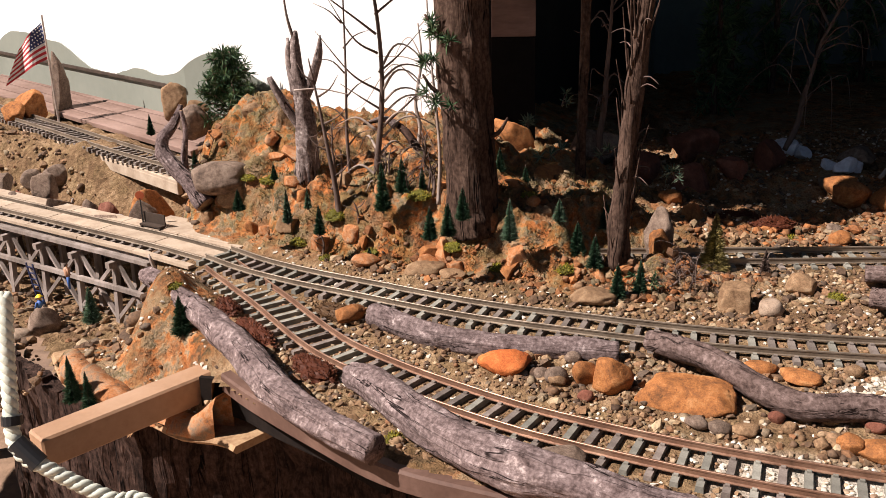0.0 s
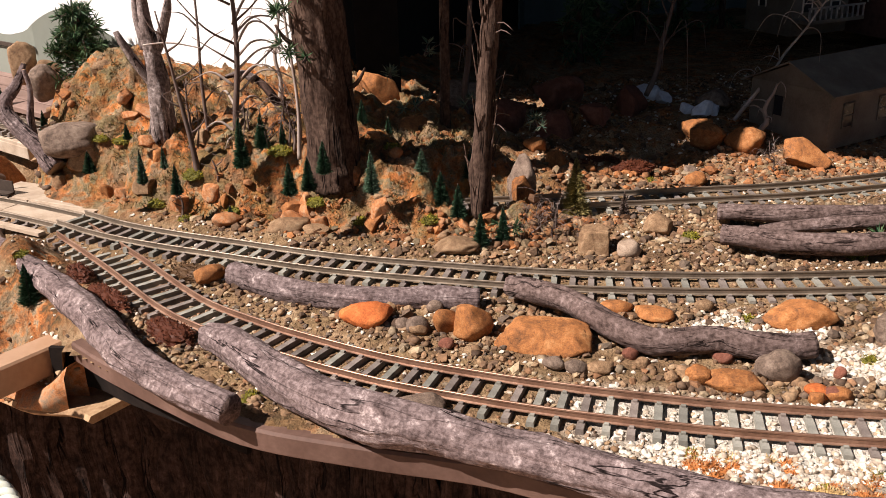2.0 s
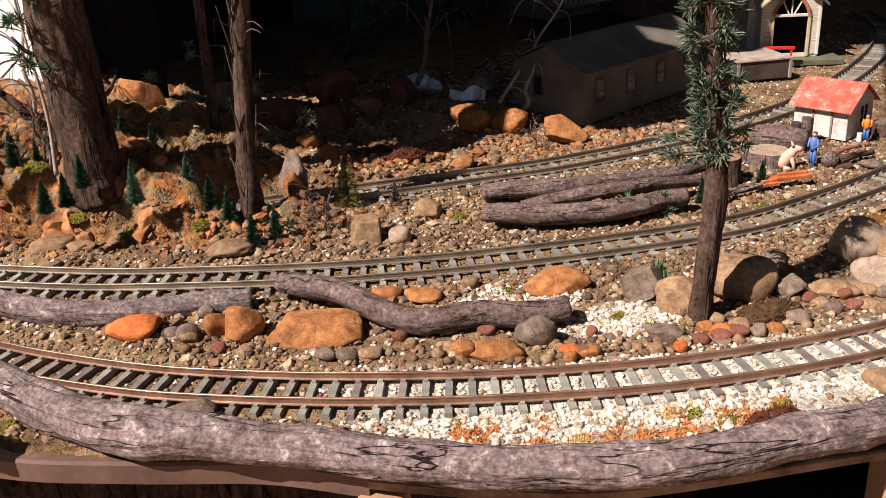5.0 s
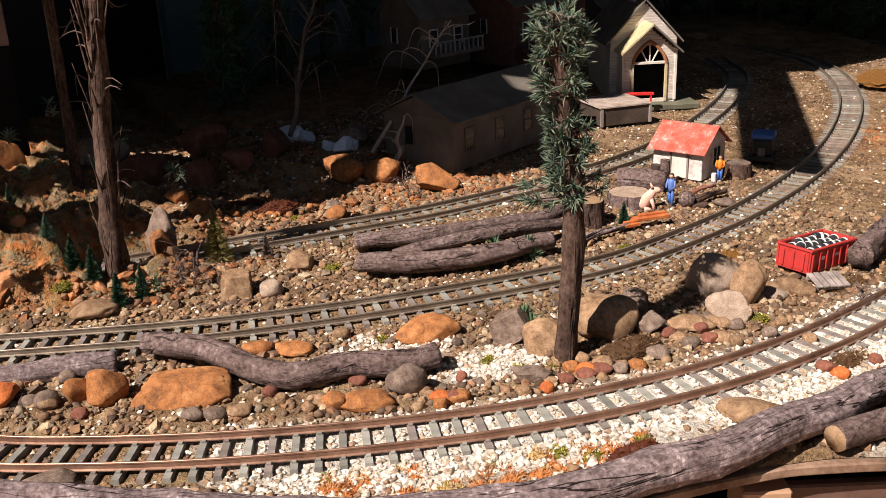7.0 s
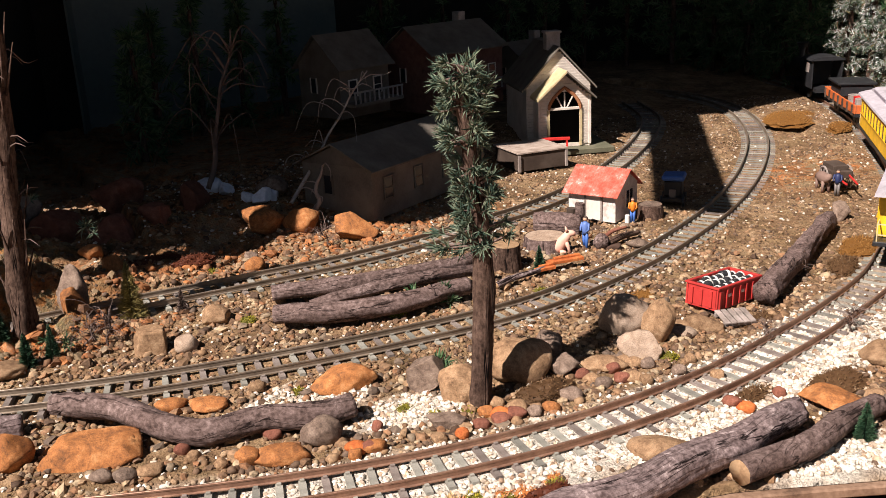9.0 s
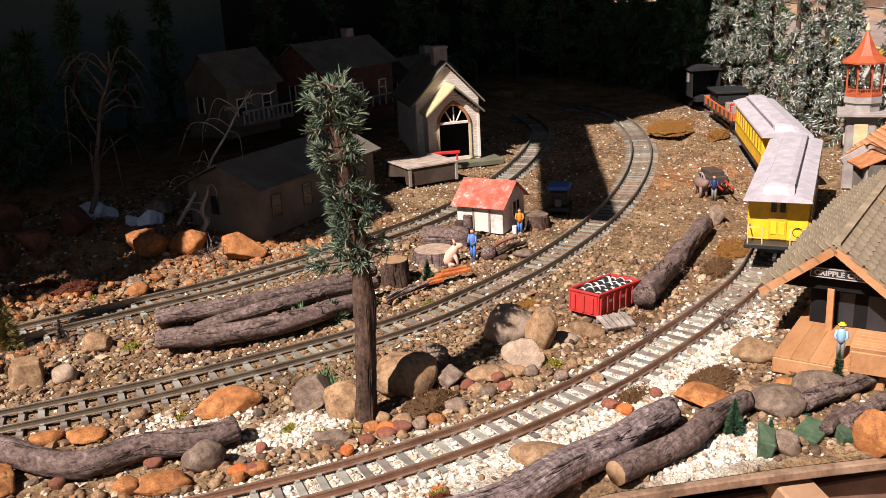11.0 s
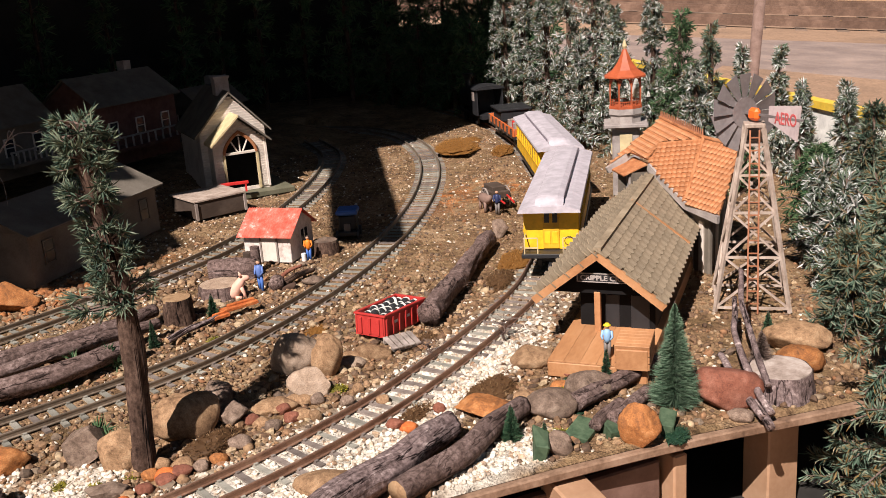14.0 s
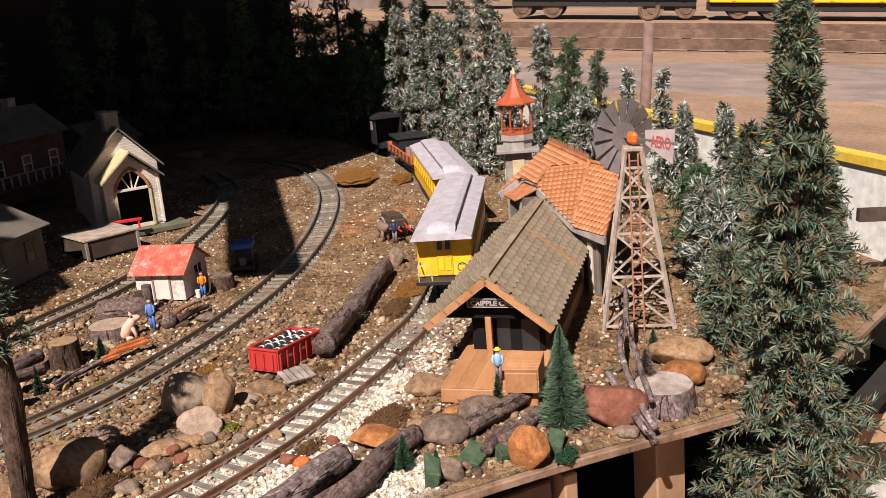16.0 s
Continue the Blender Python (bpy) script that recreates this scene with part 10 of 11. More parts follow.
def hill_top(s):
    z = 0.142
    for c, w, h in ((0.05, 0.12, 0.06), (0.40, 0.14, 0.05), (0.86, 0.12, 0.055), (1.03, 0.13, 0.058), (1.22, 0.12, 0.05), (1.66, 0.09, 0.028), (1.80, 0.06, 0.012), (1.96, 0.11, 0.084), (2.14, 0.10, 0.02), (2.50, 0.10, 0.03)):
        z += h * math.exp(-((s - c) / w) ** 2)
    return (z + 0.003 * noise.noise(Vector((s * 22, 0, 0)))) * (1 - 0.30 * sstep(2.05, 2.4, s))


wall_along("backdrop_hills", shifted(BACK, 0.006), -0.28, 0.2, 0.003, "backdrop_hill", "grey-green painted hills on the backdrop", "backdrop", 0.02, hill_top)
wall_along("trim_backdrop_batten", shifted(BACK[:3], 0.014), 0.1385, 0.1455, 0.006, "dark_wood", "dark batten across the painted backdrop", "trim")


def steps():
    """Broad stained boards that rise like a platform behind the upper track, with a low slat fence on top."""
    a, b = np.array((-1.20, 3.08)), np.array((-0.27, 2.105))
    t = (b - a) / np.linalg.norm(b - a)
    o = np.array((-t[1], t[0]))
    ang = math.degrees(math.atan2(t[1], t[0]))
    L = np.linalg.norm(b - a)
    th = thing("boarded_platform", "stained brown boarded platform beside the upper track", "platform", pose(0, 0, 0))
    for i in range(4):
        c = (a + b) / 2 + o * (0.055 + 0.036 * i)
        part("board", bmesh_boxes(((L, 0.0345, 0.012), (0, 0, 0)), bevel=0.001), "brown_board", th, m=pose(c[0], c[1], 0.050 + 0.006 * i, 8, 0, ang))
    c = (a + b) / 2 + o * 0.196
    part("kerb", bmesh_boxes(((L, 0.012, 0.022), (0, 0, 0)), bevel=0.001), "brown_board", th, m=pose(c[0], c[1], 0.082, 0, 0, ang))
    for i in range(22):
        p = a + t * L * (i + 0.5) / 22 + o * 0.206
        part("slat", bmesh_boxes(((L / 22 - 0.002, 0.004, 0.045 + 0.006 * ((i * 7) % 3)), (0, 0, 0)), bevel=0.0005), "brown_board", th, m=pose(p[0], p[1], 0.095, 0, 0, ang))
    p = (a + b) / 2 - o * 0.055
    tagged(part("trim_upper_deck_edge", bmesh_boxes(((L + 0.3, 0.045, 0.012), (0, 0, 0)), ((L + 0.3, 0.01, 0.022), (0, -0.018, -0.011)), bevel=0.001), "deck_board", m=pose(p[0], p[1], 0.035, 0, 0, ang)), "tan board edge of the upper track deck", "trim", kind="structure")


steps()


def flag():
    th = thing("miniature_flag", "small stars and stripes flag hanging from a pole", "flag", pose(-0.645, 2.475, 0.05))
    bm = bmesh.new()
    tube(bm, [(0, 0, 0), (0, 0, 0.255)], [0.003, 0.002], 8)
    part("pole", bm, "twig", th)
    M.setdefault("flag_red", plain("flag_red_cloth", (0.45, 0.03, 0.04), 0.8))
    M.setdefault("flag_white", plain("flag_white_cloth", (0.75, 0.73, 0.72), 0.8))
    M.setdefault("flag_blue", plain("flag_blue_cloth", (0.03, 0.04, 0.12), 0.8))

    def cloth(u, v):
        # u along the fly, v down the hoist; the cloth droops
        x = -0.004 - 0.105 * u * (0.6 + 0.4 * v)
        z = 0.238 - 0.085 * v - 0.060 * u ** 1.2
        y = 0.006 * math.sin(u * 9 + v * 2)
        return Vector((x, y, z))

    for i in range(13):
        bm = bmesh.new()
        n = 12
        u0 = 0.42 if i < 7 else 0.0
        rows = [[bm.verts.new(cloth(u0 + (1 - u0) * k / n, (i + e) / 13) + Vector((0, f, 0))) for k in range(n + 1)] for f in (0, 0.0006) for e in (0, 1)]
        for k in range(n):
            bm.faces.new((rows[0][k], rows[0][k + 1], rows[1][k + 1], rows[1][k]))
            bm.faces.new((rows[2][k], rows[3][k], rows[3][k + 1], rows[2][k + 1]))
        part("stripe", bm, "flag_red" if i % 2 == 0 else "flag_white", th)
    bm = bmesh.new()
    grid = [[bm.verts.new(cloth(0.42 * k / 6, 7 / 13 * j / 5)) for k in range(7)] for j in range(6)]
    for j in range(5):
        for k in range(6):
            bm.faces.new((grid[j][k], grid[j][k + 1], grid[j + 1][k + 1], grid[j + 1][k]))
    canton = part("canton", bm, "flag_blue", th)
    for j in range(5):
        for k in range(5):
            p = cloth(0.42 * (k + 0.5 + 0.3 * (j % 2)) / 5.6, 7 / 13 * (j + 0.5) / 5)
            part("star", bmesh_boxes(((0.0028, 0.0008, 0.0028), (p.x, p.y - 0.0008, p.z), (0, 45, 0))), "flag_white", canton)


flag()
rock("ochre rock below the flag", -0.753, 2.583, 0.07, 0.06, 0.06, 20, "rock_orange", hard=0.7, z=0.05)
rock("tall dull yellow rock behind the flag", -0.700, 2.640, 0.055, 0.05, 0.19, 10, "rock_grey", hard=0.9, z=0.05)
rock("ochre rock beside the upper track", -0.781, 2.543, 0.05, 0.05, 0.045, 50, "rock_orange", hard=0.7, z=0.05)


# ---- front: rope, arms, bark skirt, table frame ----
def timber_arm(x, y, z, rz, L, w=0.040, h=0.045, label="tan painted timber arm that carries the rope"):
    th = thing("rope_arm", label, "timber arm", pose(x, y, z, 0, 0, rz))
    part("bar", bmesh_boxes(((L, w, h), (L / 2, 0, -h / 2)), bevel=0.0025), "tan_paint", th)
    return th


timber_arm(0.0217, 1.309, -0.016, -134.0, 0.264, 0.034, 0.036)
timber_arm(0.533, 0.885, -0.020, -117.0, 0.24)
timber_arm(1.195, 0.655, -0.020, -119.0, 0.24)


def rope(label, pts, r=0.0062):
    th = thing("barrier_rope", label, "rope")
    ln = spline(pts, 0.0035)
    for k in range(3):
        bm = bmesh.new()
        path = []
        for i, p in enumerate(ln):
            t = Vector(ln[min(i + 1, len(ln) - 1)] - ln[max(i - 1, 0)]).normalized()
            s = t.cross(Vector((0, 0, 1))).normalized()
            u = s.cross(t)
            a = i * 0.0035 / 0.030 * 2 * math.pi + k * 2 * math.pi / 3
            path.append(tuple(Vector(p) + s * math.cos(a) * r * 0.55 + u * math.sin(a) * r * 0.55))
        tube(bm, path, [r * 0.62] * len(path), 7)
        part("strand", bm, "rope", th, smooth=True)
    return th


M["rope"] = mottled("white_nylon_rope", [(0.48, 0.50, 0.42), (0.66, 0.68, 0.58), (0.74, 0.76, 0.68)], 60, 0.7, 0.5, 0.001, 500, 0)
rope("white twisted barrier rope hung from the timber arms", [(-0.173, 1.137, 0.138), (-0.172, 1.12, 0.095), (-0.171, 1.104, 0.039), (-0.168, 1.089, -0.001), (-0.157, 1.083, -0.02), (-0.14, 1.081, -0.03), (-0.112, 1.083, -0.051), (-0.075, 1.084, -0.074), (-0.029, 1.08, -0.094), (0.1, 0.9, -0.19), (0.25, 0.78, -0.17), (0.43, 0.67, -0.075)], 0.0075)
for _p, _q in (((-0.1695, 1.097, 0.020), (-0.1690, 1.094, 0.011)), ((-0.166, 1.088, -0.006), (-0.143, 1.082, -0.029))):
    _b = bmesh.new()
    tube(_b, [_p, _q], [0.0105, 0.0105], 14)
    tagged(part("tape_band", _b, "black"), "black tape wrapped round the white rope", "tape")



def bark_skirt():
    th = thing("bark_skirt", "dark split bark slabs closing the table front", "bark cladding")
    line = spline([(-0.40, 1.54), (-0.27, 1.40), (-0.125, 1.315), (-0.02, 1.33), (0.10, 1.32), (0.25, 1.24), (0.35, 1.17), (0.46, 1.11), (0.57, 1.06), (0.65, 0.99), (0.73, 0.94), (0.84, 0.90)], 0.030)
    rng = random.Random(3)
    for i, p in enumerate(line):
        t = line[min(i + 1, len(line) - 1)] - line[max(i - 1, 0)]
        top = -0.035 if p[0] > 0.03 else -0.085
        bm = bmesh.new()
        pts = [(rng.uniform(-0.004, 0.004), rng.uniform(-0.004, 0.004), z) for z in np.linspace(-0.60, top - rng.uniform(0, 0.015), 16)]
        w = rng.uniform(0.013, 0.022)
        tube(bm, pts, [w * rng.uniform(0.8, 1.15) for _ in pts], 10, 0.5, i * 1.7, wob=30)
        part("bark_slab", bm, "bark", th, m=pose(p[0], p[1], 0, 0, 0, math.degrees(math.atan2(t[1], t[0]))) @ Matrix.Diagonal((1.15, 0.6, 1, 1)))
    return th


bark_skirt()


def table_frame():
    th = thing("table_frame", "brown boarded frame and tan legs under the layout table", "table frame")
    a, b = np.array((0.98, 0.728)), np.array((1.30, 0.575))
    t = (b - a) / np.linalg.norm(b - a)
    ang = math.degrees(math.atan2(t[1], t[0]))
    c = (a + b) / 2
    for k, z in enumerate((-0.085, -0.185, -0.285, -0.385)):
        part("board", bmesh_boxes(((np.linalg.norm(b - a), 0.012, 0.094), (0, 0, 0)), bevel=0.002), "fascia", th, m=pose(c[0], c[1] + 0.02, z, 0, 0, ang))
    for x, y, w in ((1.316, 0.590, 0.018), (1.462, 0.535, 0.045), (0.97, 0.75, 0.045), (2.05, 0.45, 0.045), (0.62, 0.80, 0.045), (2.7, 1.3, 0.045), (3.3, 2.1, 0.045), (0.2, 2.0, 0.045), (-1.2, 2.6, 0.045), (1.6, 2.2, 0.045)):
        part("leg", bmesh_boxes(((w, 0.045, 0.92), (0, 0, -0.49)), bevel=0.002), "tan_paint", th, m=pose(x, y, 0, 0, 0, ang))
    part("end_board", bmesh_boxes(((0.14, 0.012, 0.10), (1.39, 0.545, -0.35), (0, 0, ang)), bevel=0.002), "dark_wood", th)


table_frame()


# ---- garland trees along the back of the layout ----
for _x, _y, _h, _r, _m, _c in ((2.905, 2.035, 0.40, 0.075, "garland_white", 62), (2.86, 1.925, 0.47, 0.06, "garland_white", 62), (2.80, 1.80, 0.38, 0.08, "garland_white", 60), (2.775, 1.70, 0.49, 0.065, "garland_white", 66),
                               (2.755, 1.60, 0.50, 0.085, "garland_white", 80), (2.70, 1.50, 0.34, 0.07, "garland_white", 50), (2.70, 1.385, 0.345, 0.07, "garland_white", 56), (2.63, 1.27, 0.32, 0.08, "garland_green", 66),
                               (2.65, 1.20, 0.30, 0.04, "garland", 36), (2.62, 1.105, 0.25, 0.05, "garland_white", 34), (2.525, 0.975, 0.255, 0.05, "garland_white", 40), (2.44, 0.89, 0.215, 0.06, "garland_white", 44),
                               (2.37, 0.775, 0.225, 0.07, "garland_white", 56), (2.26, 0.69, 0.20, 0.08, "garland", 52), (2.05, 0.71, 0.17, 0.09, "garland_green", 60), (2.10, 0.60, 0.16, 0.10, "garland", 60),
                               (1.93, 0.575, 0.15, 0.09, "garland", 60), (2.20, 0.54, 0.17, 0.09, "garland", 56), (1.86, 0.50, 0.11, 0.08, "garland_green", 50), (2.00, 0.48, 0.12, 0.09, "garland", 50), (2.35, 0.98, 0.20, 0.08, "garland_green", 50),
                               (2.47, 1.15, 0.22, 0.07, "garland_white", 50), (2.56, 1.42, 0.28, 0.07, "garland_white", 50), (2.62, 1.56, 0.26, 0.06, "garland_white", 44)):
    garland_tree({"garland_white": "frosted silver-green artificial pine garland tree", "garland_green": "dark green artificial pine garland tree", "garland": "grey-green artificial pine garland tree"}[_m],
                 _x, _y, ground_at(_x, _y), _h * (1.12 if _x > 2.45 else 1.0), _r * (1.08 if _x > 2.45 else 0.85), _m, int(_c * (1.75 if _x > 2.45 else 1.6)), 42, 0.017 if _x > 2.3 else 0.0165, shape=1.1 if _x > 2.3 and _y < 1.12 else 0.7, droop=0.45, tip=0.10 if _x > 2.3 and _y < 1.12 else 0.16)
garland_tree("large tall grey-green artificial pine at the table corner", 1.510, 0.392, -0.34, 0.86, 0.150, "garland", 430, 108, 0.0150, lean=(0.0, 0.0), shape=1.05, z_foot=-0.95, name="artificial_pine", tip=0.045)
for _i, (_x, _y, _h, _r) in enumerate(((1.799, 0.578, 0.17, 0.055), (1.666, 0.518, 0.13, 0.05), (1.745, 0.507, 0.16, 0.07), (1.930, 0.654, 0.16, 0.05))):
    garland_tree("low grey-green artificial pine filling the table corner", _x, _y, ground_at(_x, _y), _h, _r, "garland" if _i % 3 else "garland_white", 120, 46, 0.0165, shape=0.5, droop=0.35)
# trees that stand as silhouettes in the shade
_far = [(3.26, 2.12, 0.40, 0.09), (3.28, 2.22, 0.46, 0.08), (3.24, 2.32, 0.52, 0.08), (3.27, 2.42, 0.38, 0.10), (3.24, 2.50, 0.44, 0.09), (3.25, 2.60, 0.62, 0.10), (3.22, 2.70, 0.46, 0.09), (3.18, 2.78, 0.60, 0.12),
        (3.05, 2.30, 0.30, 0.11), (3.08, 2.42, 0.33, 0.12), (3.05, 2.55, 0.34, 0.12), (3.02, 2.68, 0.36, 0.12), (2.93, 2.80, 0.50, 0.11), (2.80, 2.90, 0.44, 0.10), (2.66, 2.98, 0.52, 0.10), (2.50, 3.0, 0.46, 0.09),
        (2.34, 3.0, 0.54, 0.10), (2.10, 3.05, 0.5, 0.10), (1.85, 3.02, 0.5, 0.10), (1.40, 2.78, 0.42, 0.07), (1.26, 2.72, 0.36, 0.06), (1.12, 2.66, 0.40, 0.07), (0.98, 2.55, 0.34, 0.06), (0.90, 2.40, 0.30, 0.06)]
for _x, _y, _h, _r in _far:
    garland_tree("dark artificial pine standing in the shade", _x, _y, ground_at(_x, _y), _h, _r, "garland_green", 80 if _x > 2.9 else 50, 26, 0.030, shape=0.45 if _x > 2.9 else 0.8)
M["rock_white"] = mottled("bluish_white_stone", [(0.45, 0.45, 0.50), (0.66, 0.67, 0.74), (0.82, 0.83, 0.88)], 26, 0.8, 0.4, 0.002, 200)
for _i, (_x, _y, _s, _m) in enumerate(((0.929, 1.992, 0.052, "rock_white"), (0.985, 1.862, 0.046, "rock_white"), (1.012, 1.872, 0.036, "rock_white"), (0.950, 1.975, 0.036, "rock_white"), (0.965, 1.885, 0.030, "rock_white"), (0.78, 1.84, 0.06, "rock_redbrown"), (0.70, 1.82, 0.07, "rock_redbrown"), (0.62, 1.86, 0.08, "rock_redbrown"), (0.88, 1.94, 0.09, "rock_redbrown"),
                                       (1.02, 1.90, 0.06, "rock_grey"), (0.94, 1.79, 0.05, "rock_grey"), (0.55, 1.95, 0.09, "rock_grey"), (0.75, 2.0, 0.10, "rock_redbrown"))):
    rock("pale blue-white rubble stone in the shade" if _m == "rock_white" else "dark rubble stone in the shade", _x, _y, _s, _s * 0.8, _s * 0.7, 31 * _i, _m, hard=0.8)


# ---- guard wall, added shade caster and the near-black boards behind ----
GUARD = [(2.10, 0.36), (2.83, 1.255), (3.45, 2.02)]
wall_along("wall_guard", GUARD, -0.95, 0.158, 0.02, "white_paint", "white painted guard wall behind the artificial trees", "wall")
wall_along("trim_guard_cap", shifted(GUARD, 0.004), 0.158, 0.174, 0.03, "cream_yellow_bright", "yellow painted cap of the guard wall", "trim") if "cream_yellow_bright" in M else None


def shade_caster():
    """An unseen slab added overhead; its ragged outline is the shade's edge projected back along the sun."""
    ground_line = [(0.47, 1.665), (0.54, 1.73), (0.67, 1.705), (0.86, 1.72), (0.92, 1.79), (1.02, 1.765), (1.09, 1.69), (1.17, 1.625), (1.30, 1.63), (1.40, 1.695), (1.440, 1.795), (1.395, 1.815), (1.415, 1.875), (1.510, 1.865), (1.535, 1.93), (1.60, 1.925), (1.665, 1.900), (1.735, 1.945), (1.80, 1.985), (1.95, 2.05), (2.06, 1.98),
                   (1.585, 1.458), (1.650, 1.330), (2.307, 2.066), (2.57, 2.06), (2.80, 2.085), (4.2, 2.36), (4.6, 4.4), (1.3, 4.4), (0.85, 2.45), (0.80, 2.08), (0.64, 2.05), (0.36, 2.01), (0.56, 1.955), (0.54, 1.86), (0.41, 1.81), (0.385, 1.66)]
    H = 1.30
    k = (H - 0.03) / -SHADE.z
    bm = bmesh.new()
    v = [bm.verts.new((x - SHADE.x * k, y - SHADE.y * k, H)) for x, y in ground_line]
    f = bm.faces.new(v)
    r = bmesh.ops.extrude_face_region(bm, geom=[f])
    bmesh.ops.translate(bm, verts=[q for q in r["geom"] if isinstance(q, bmesh.types.BMVert)], vec=(0, 0, 0.03))
    bmesh.ops.recalc_face_normals(bm, faces=bm.faces)
    tagged(part("ceiling_shelter", bm, "plain_wall"), "unseen slab added overhead to cast the hard shade", "ceiling", kind="structure")
    # a second unseen slab blocks the sky over the rest of the shaded side
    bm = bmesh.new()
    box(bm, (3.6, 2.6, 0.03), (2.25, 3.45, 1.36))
    tagged(part("ceiling_back", bm, "plain_wall"), "unseen slab added overhead to block the sky at the back", "ceiling", kind="structure")


shade_caster()
# backing boards added to close the shaded side, deep shade in their colour
wall_along("wall_hedge_side", [(3.22, 2.82), (3.33, 2.55), (3.36, 2.20)], -0.95, 0.30, 0.02, "plain_wall", "added near-black board behind the shaded trees", "wall")
wall_along("wall_back", [(0.305, 2.02), (0.80, 3.10), (2.55, 3.30), (3.22, 2.82)], -0.95, 1.40, 0.03, "plain_wall", "added near-black wall standing for the deep shade at the back", "wall")
# backdrop carried on behind the dark area, painted dim for the shade
wall_along("backdrop_dim", [(0.87, 2.95), (0.90, 3.04), (1.75, 3.16)], 0.0, 0.62, 0.006, "backdrop_dim", "backdrop continued in the shade, its colour darkened to teal", "backdrop")


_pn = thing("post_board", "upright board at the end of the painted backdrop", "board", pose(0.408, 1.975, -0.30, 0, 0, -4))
# shade on the lower part is painted: near-black below, beige where sunlit
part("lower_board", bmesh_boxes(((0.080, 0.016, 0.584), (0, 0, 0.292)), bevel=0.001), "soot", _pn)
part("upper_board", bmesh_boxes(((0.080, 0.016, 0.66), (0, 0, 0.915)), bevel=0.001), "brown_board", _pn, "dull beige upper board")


# ---- the yard beyond ----
def yard_material():
    n = Nodes("yard_dirt", 0.95, 0, 0.15)
    v = n.coord("Object")
    a, b, d = n.noise(v, 0.12, 6, 0.65), n.noise(v, 1.3, 6, 0.65), n.noise(v, 22.0, 4, 0.7)
    c = n.ramp(n.math("ADD", n.math("MULTIPLY", a, 0.6), n.math("MULTIPLY", b, 0.4)), [(0.32, (0.16, 0.115, 0.095)), (0.45, (0.26, 0.17, 0.115)), (0.55, (0.34, 0.22, 0.145)), (0.68, (0.43, 0.31, 0.225))])
    c = n.mix(0.5, c, n.ramp(d, [(0.35, (0.6, 0.6, 0.6)), (0.65, (1.35, 1.35, 1.35))]), "MULTIPLY")
    n.color(c).bump(n.math("ADD", b, n.math("MULTIPLY", d, 0.3)), 0.6, 0.03)
    return n.m


M["yard"] = yard_material()
M["ballast"] = mottled("grey_violet_ballast", [(0.15, 0.11, 0.10), (0.25, 0.19, 0.165), (0.36, 0.27, 0.225)], 1.2, 0.95, 0.8, 0.02, 30, 0)
M["rust_steel"] = mottled("rusted_steel_rail", [(0.07, 0.040, 0.028), (0.14, 0.085, 0.06), (0.23, 0.145, 0.105)], 3.0, 0.8, 0.3, 0.004, 30, 0.1)
M["old_sleeper"] = mottled("old_timber_sleeper", [(0.10, 0.07, 0.055), (0.19, 0.13, 0.095), (0.28, 0.20, 0.145)], 3.0, 0.9, 0.4, 0.006, 30, 0.2)
M["concrete"] = mottled("stained_concrete", [(0.13, 0.10, 0.085), (0.20, 0.155, 0.13), (0.26, 0.21, 0.18)], 0.8, 0.9, 0.2, 0.004, 20, 0)
YARD = -0.95
# the yard tracks run this way, and the yard falls gently along them
RUN = Vector((0.40, -0.917, 0)).normalized()
OUT = Vector((0.917, 0.40, 0)).normalized()
FALL = 4.6


def yard_fall(out, run):
    k = min(1.0, max(0.0, (out - 4.5) / 4.5))
    return math.tan(math.radians(FALL)) * min(45.0, max(-45.0, run)) * k


_b = bmesh.new()
bmesh.ops.create_grid(_b, x_segments=140, y_segments=140, size=450.0, matrix=pose(0, 0, YARD))
for _v in _b.verts:
    _d = _v.co - Vector((0.49, 0.10, 0))
    _v.co.z = YARD - yard_fall(_d.dot(OUT), _d.dot(RUN))
tagged(part("ground_yard", _b, "yard"), "dry brown dirt of the railway yard", "ground", kind="structure")


def yard_place(out, run, z=0.0):
    return Vector((0.49, 0.10, YARD + z - yard_fall(out, run))) + OUT * out + RUN * run


def yard_track(label, out):
    th = thing("yard_track", label, "railway track")
    ang = math.degrees(math.atan2(RUN.y, RUN.x))
    c = yard_place(out, 0)
    for s in (-0.53, 0.53):
        q = c + OUT * s
        part("rail", bmesh_boxes(((70, 0.07, 0.12), (0, 0, 0.12)), ((70, 0.12, 0.02), (0, 0, 0.05)), bevel=0.0), "rust_steel", th, m=pose(q.x, q.y, q.z, 0, FALL, ang))
    for i in range(70):
        q = yard_place(out, (i - 35) * 0.75)
        ob = part("sleeper", bmesh_boxes(((0.22, 2.0, 0.10), (0, 0, 0.0)), bevel=0.01), "old_sleeper", th, m=pose(q.x, q.y, q.z - 0.04, 0, FALL, ang))
    return th


for _o in (20.5, 24.5, 28.0):
    yard_track("rusty disused track across the yard", _o)
_b = bmesh.new()
box(_b, (80, 5.0, 0.03), (0, 0, 0))
_c = yard_place(14.5, 0)
tagged(part("ground_ballast", _b, "ballast", m=pose(_c.x, _c.y, YARD + 0.004, 0, FALL, math.degrees(math.atan2(RUN.y, RUN.x)))), "grey ballast strip beside the yard tracks", "ground", kind="structure")


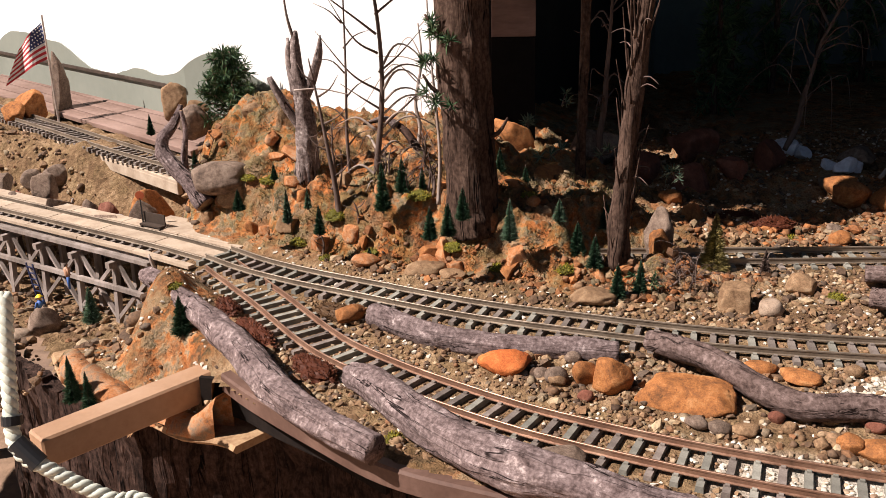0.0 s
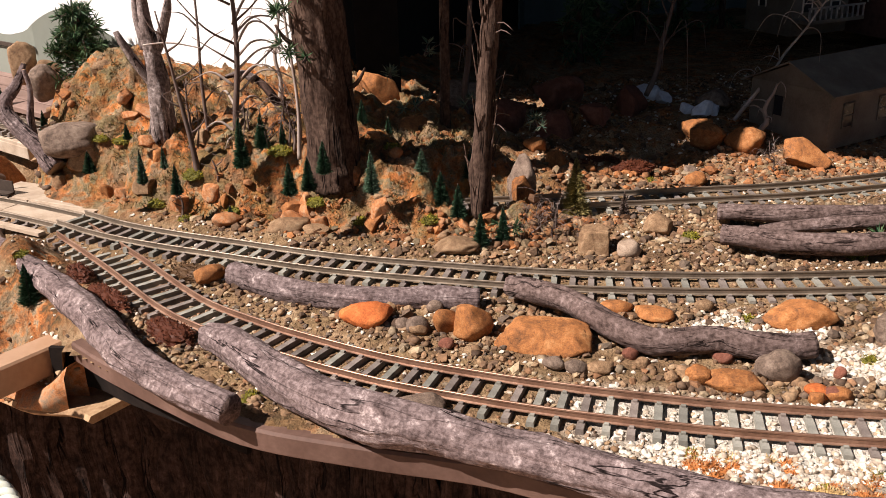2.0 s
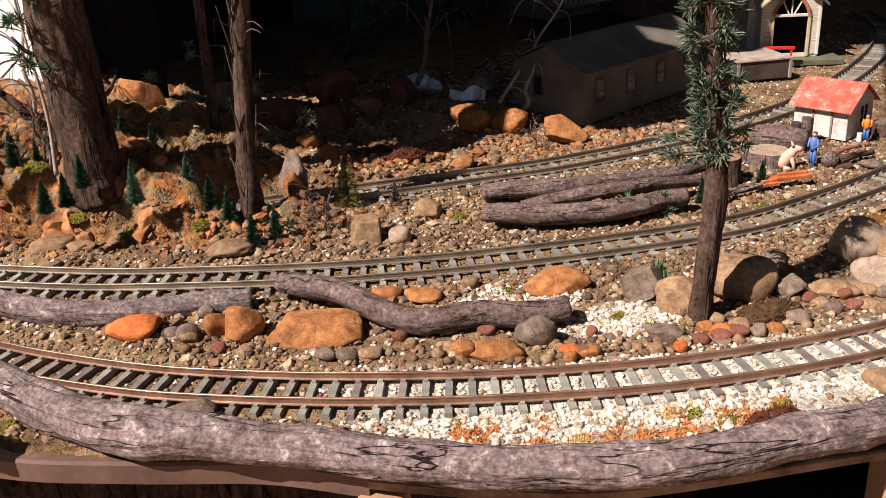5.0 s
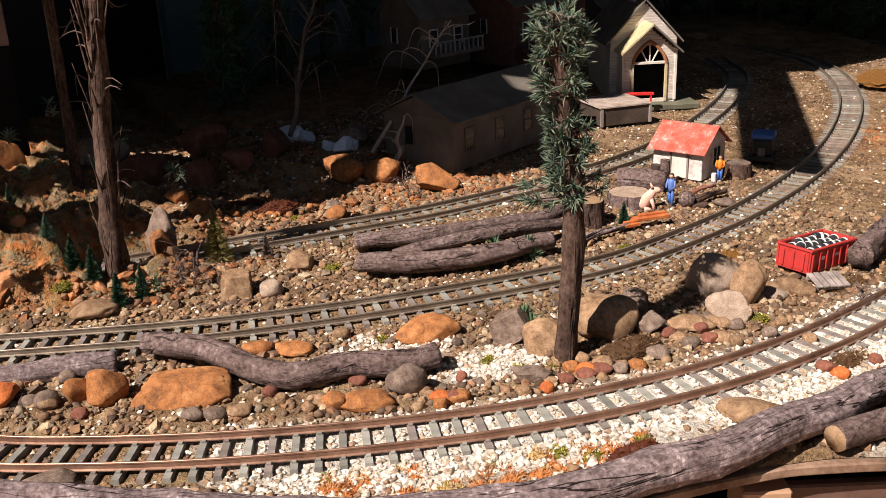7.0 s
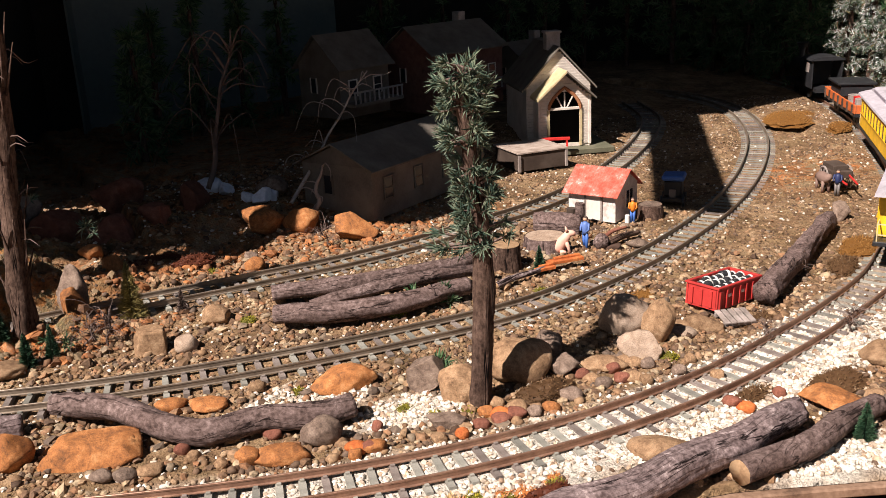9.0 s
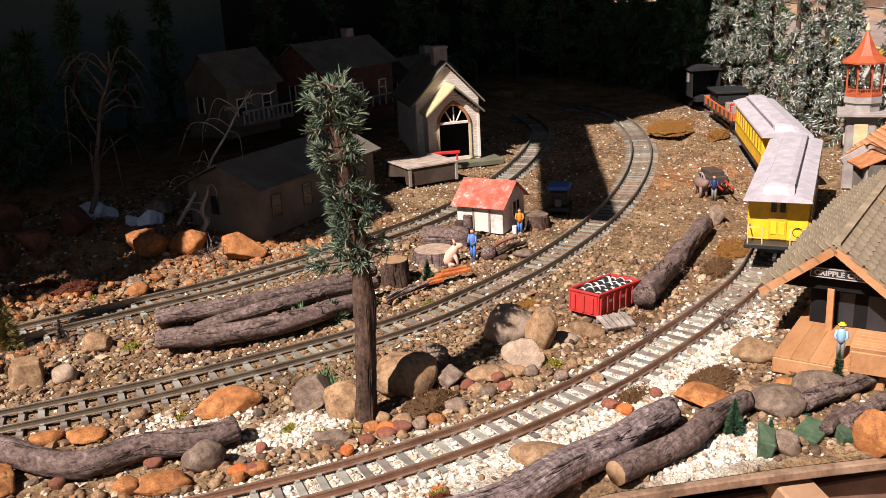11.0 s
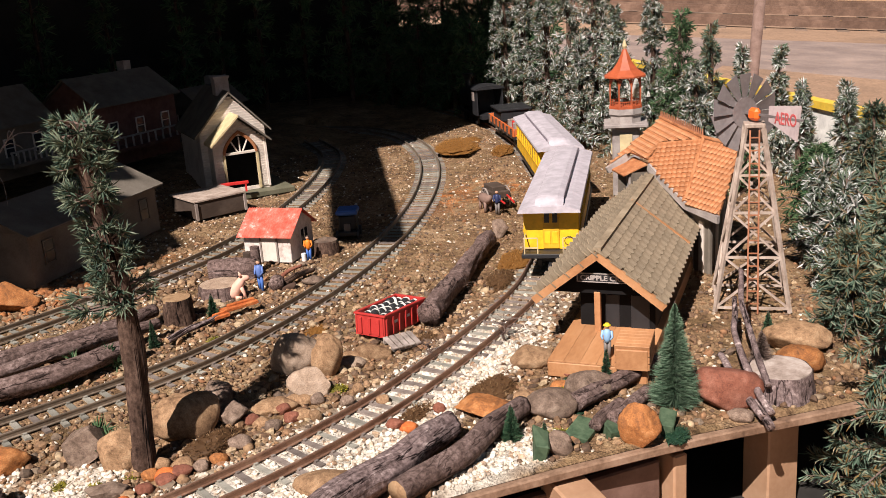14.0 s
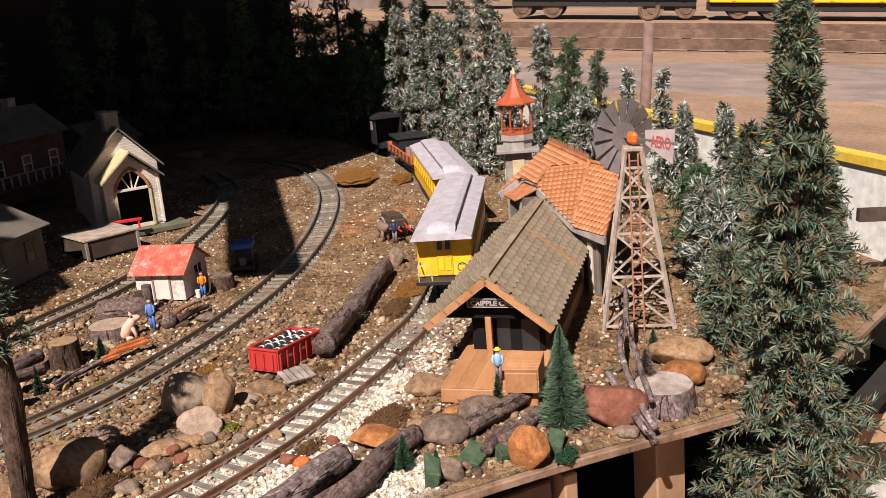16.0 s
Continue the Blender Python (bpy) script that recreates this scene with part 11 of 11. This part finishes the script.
def wagon(label, out, run, L, body, h0, h1, wheels=(0.38, 0.20)):
    th = thing("railway_wagon", label, "railway wagon", Matrix.Translation(yard_place(out, run)) @ pose(0, 0, 0, 0, FALL, math.degrees(math.atan2(RUN.y, RUN.x))))
    part("underframe", bmesh_boxes(((L, 1.9, 0.28), (0, 0, h0 - 0.1)), bevel=0.02), "black", th)
    b = part("body", bmesh_boxes(((L, 2.2, h1 - h0), (0, 0, (h0 + h1) / 2 + 0.05)), bevel=0.03), body, th)
    for s in (-1, 1):
        for i in range(7):
            part("rib", bmesh_boxes(((0.10, 0.06, h1 - h0 - 0.1), ((i - 3) * L / 7, s * 1.12, (h0 + h1) / 2 + 0.05)), bevel=0.01), body, b)
        g = part("bogie", bmesh_boxes(((1.5, 1.5, 0.2), (s * L * 0.36, 0, 0.42)), bevel=0.03), "black", th)
        for dx in (-0.55, 0.55):
            for sy in (-0.53, 0.53):
                bm = bmesh.new()
                bmesh.ops.create_cone(bm, cap_ends=True, segments=26, radius1=0.36, radius2=0.36, depth=0.12, matrix=pose(s * L * 0.36 + dx, sy * 1.5, 0.42, 90))
                bmesh.ops.create_cone(bm, cap_ends=True, segments=20, radius1=0.24, radius2=0.22, depth=0.16, matrix=pose(s * L * 0.36 + dx, sy * 1.52, 0.42, 90))
                part("wheel", bm, "rust_steel", g)
    return th


wagon("dark weathered bogie wagon standing in the yard", 35.5, -1.8, 6.4, "black", 0.70, 2.7)
wagon("yellow bogie wagon standing in the yard", 35.5, 7.3, 11.0, "yellow", 0.55, 2.7)
_b = bmesh.new()
box(_b, (26, 0.3, 5.0), (0, 0, 2.5))
_c = yard_place(46.0, -20)
tagged(part("wall_yard", _b, "concrete", m=pose(_c.x, _c.y, _c.z - 0.6, 0, 0, math.degrees(math.atan2(RUN.y, RUN.x)))), "stained concrete wall across the yard", "wall", kind="structure")
_sp = thing("yard_post", "leaning brown timber post with a forked iron top", "post", pose(5.03, 2.19, YARD))
_b = bmesh.new()
tube(_b, [(0, 0, 0), (0.012, -0.025, 0.6), (0.030, -0.065, 1.22)], [0.032, 0.029, 0.027], 12, 0.05, 3)
part("shaft", _b, "brown_board", _sp, smooth=True)
_b = bmesh.new()
tube(_b, [(0.03 + 0.045 * math.sin(a) * 0.42, -0.066 - 0.045 * math.sin(a) * 0.9, 1.285 - 0.045 * math.cos(a)) for a in np.linspace(-2.0, 2.0, 13)], [0.012] * 13, 7)
part("fork", _b, "rust_steel", _sp)
# rails and boards of the barrier beside the table
_br = thing("timber_barrier", "weathered timber barrier rails beside the table corner", "barrier")
for _a, _e, _w, _h in (((1.93, 0.52, -0.235), (2.25, 0.05, -0.235), 0.06, 0.05), ((1.98, 0.43, 0.115), (2.2, 0.12, 0.10), 0.012, 0.02)):
    _b = bmesh.new()
    beam(_b, _a, _e, _w, _h)
    part("rail", _b, "tan_paint" if _w > 0.03 else "dark_wood", _br)
_b = bmesh.new()
box(_b, (0.30, 0.012, 0.16), (2.06, 0.26, 0.0), (0, 12, -60))
part("board", _b, "rock_pale", _br)

# ---- crags that break the rusty bank ----
_r = random.Random(17)
for _i in range(34):
    _x = -0.12 + 0.66 * _i / 33 + _r.uniform(-0.012, 0.012)
    _fy = float(np.interp(_x, [p[0] for p in FOOT], [p[1] for p in FOOT]))
    _y = _fy + _r.choice((0.012, 0.02, 0.035, 0.06, 0.10))
    _s = _r.uniform(0.022, 0.046) * (0.75 if _x > 0.35 else 1.0)
    rock("rough rusty crag jutting from the bank", _x, _y, _s, _s * 0.7, _s * _r.uniform(0.6, 1.1), -40 + _r.uniform(-50, 50), ("crag", "crag", "rock_tan", "crag", "rock_orange")[_i % 5], hard=1.2 if _i % 2 else 0.9, sink=0.5, group="crags of the bank")
for _i in range(18):
    _x, _y = _r.uniform(-0.12, 0.28), _r.uniform(1.70, 1.95)
    _s = _r.uniform(0.022, 0.05)
    rock("rusty crag near the crest of the bank", _x, _y, _s, _s * 0.7, _s * _r.uniform(0.5, 0.9), _r.uniform(0, 360), ("crag", "rock_orange", "crag", "rock_tan")[_i % 4], hard=0.95, sink=0.45, group="crags of the bank")
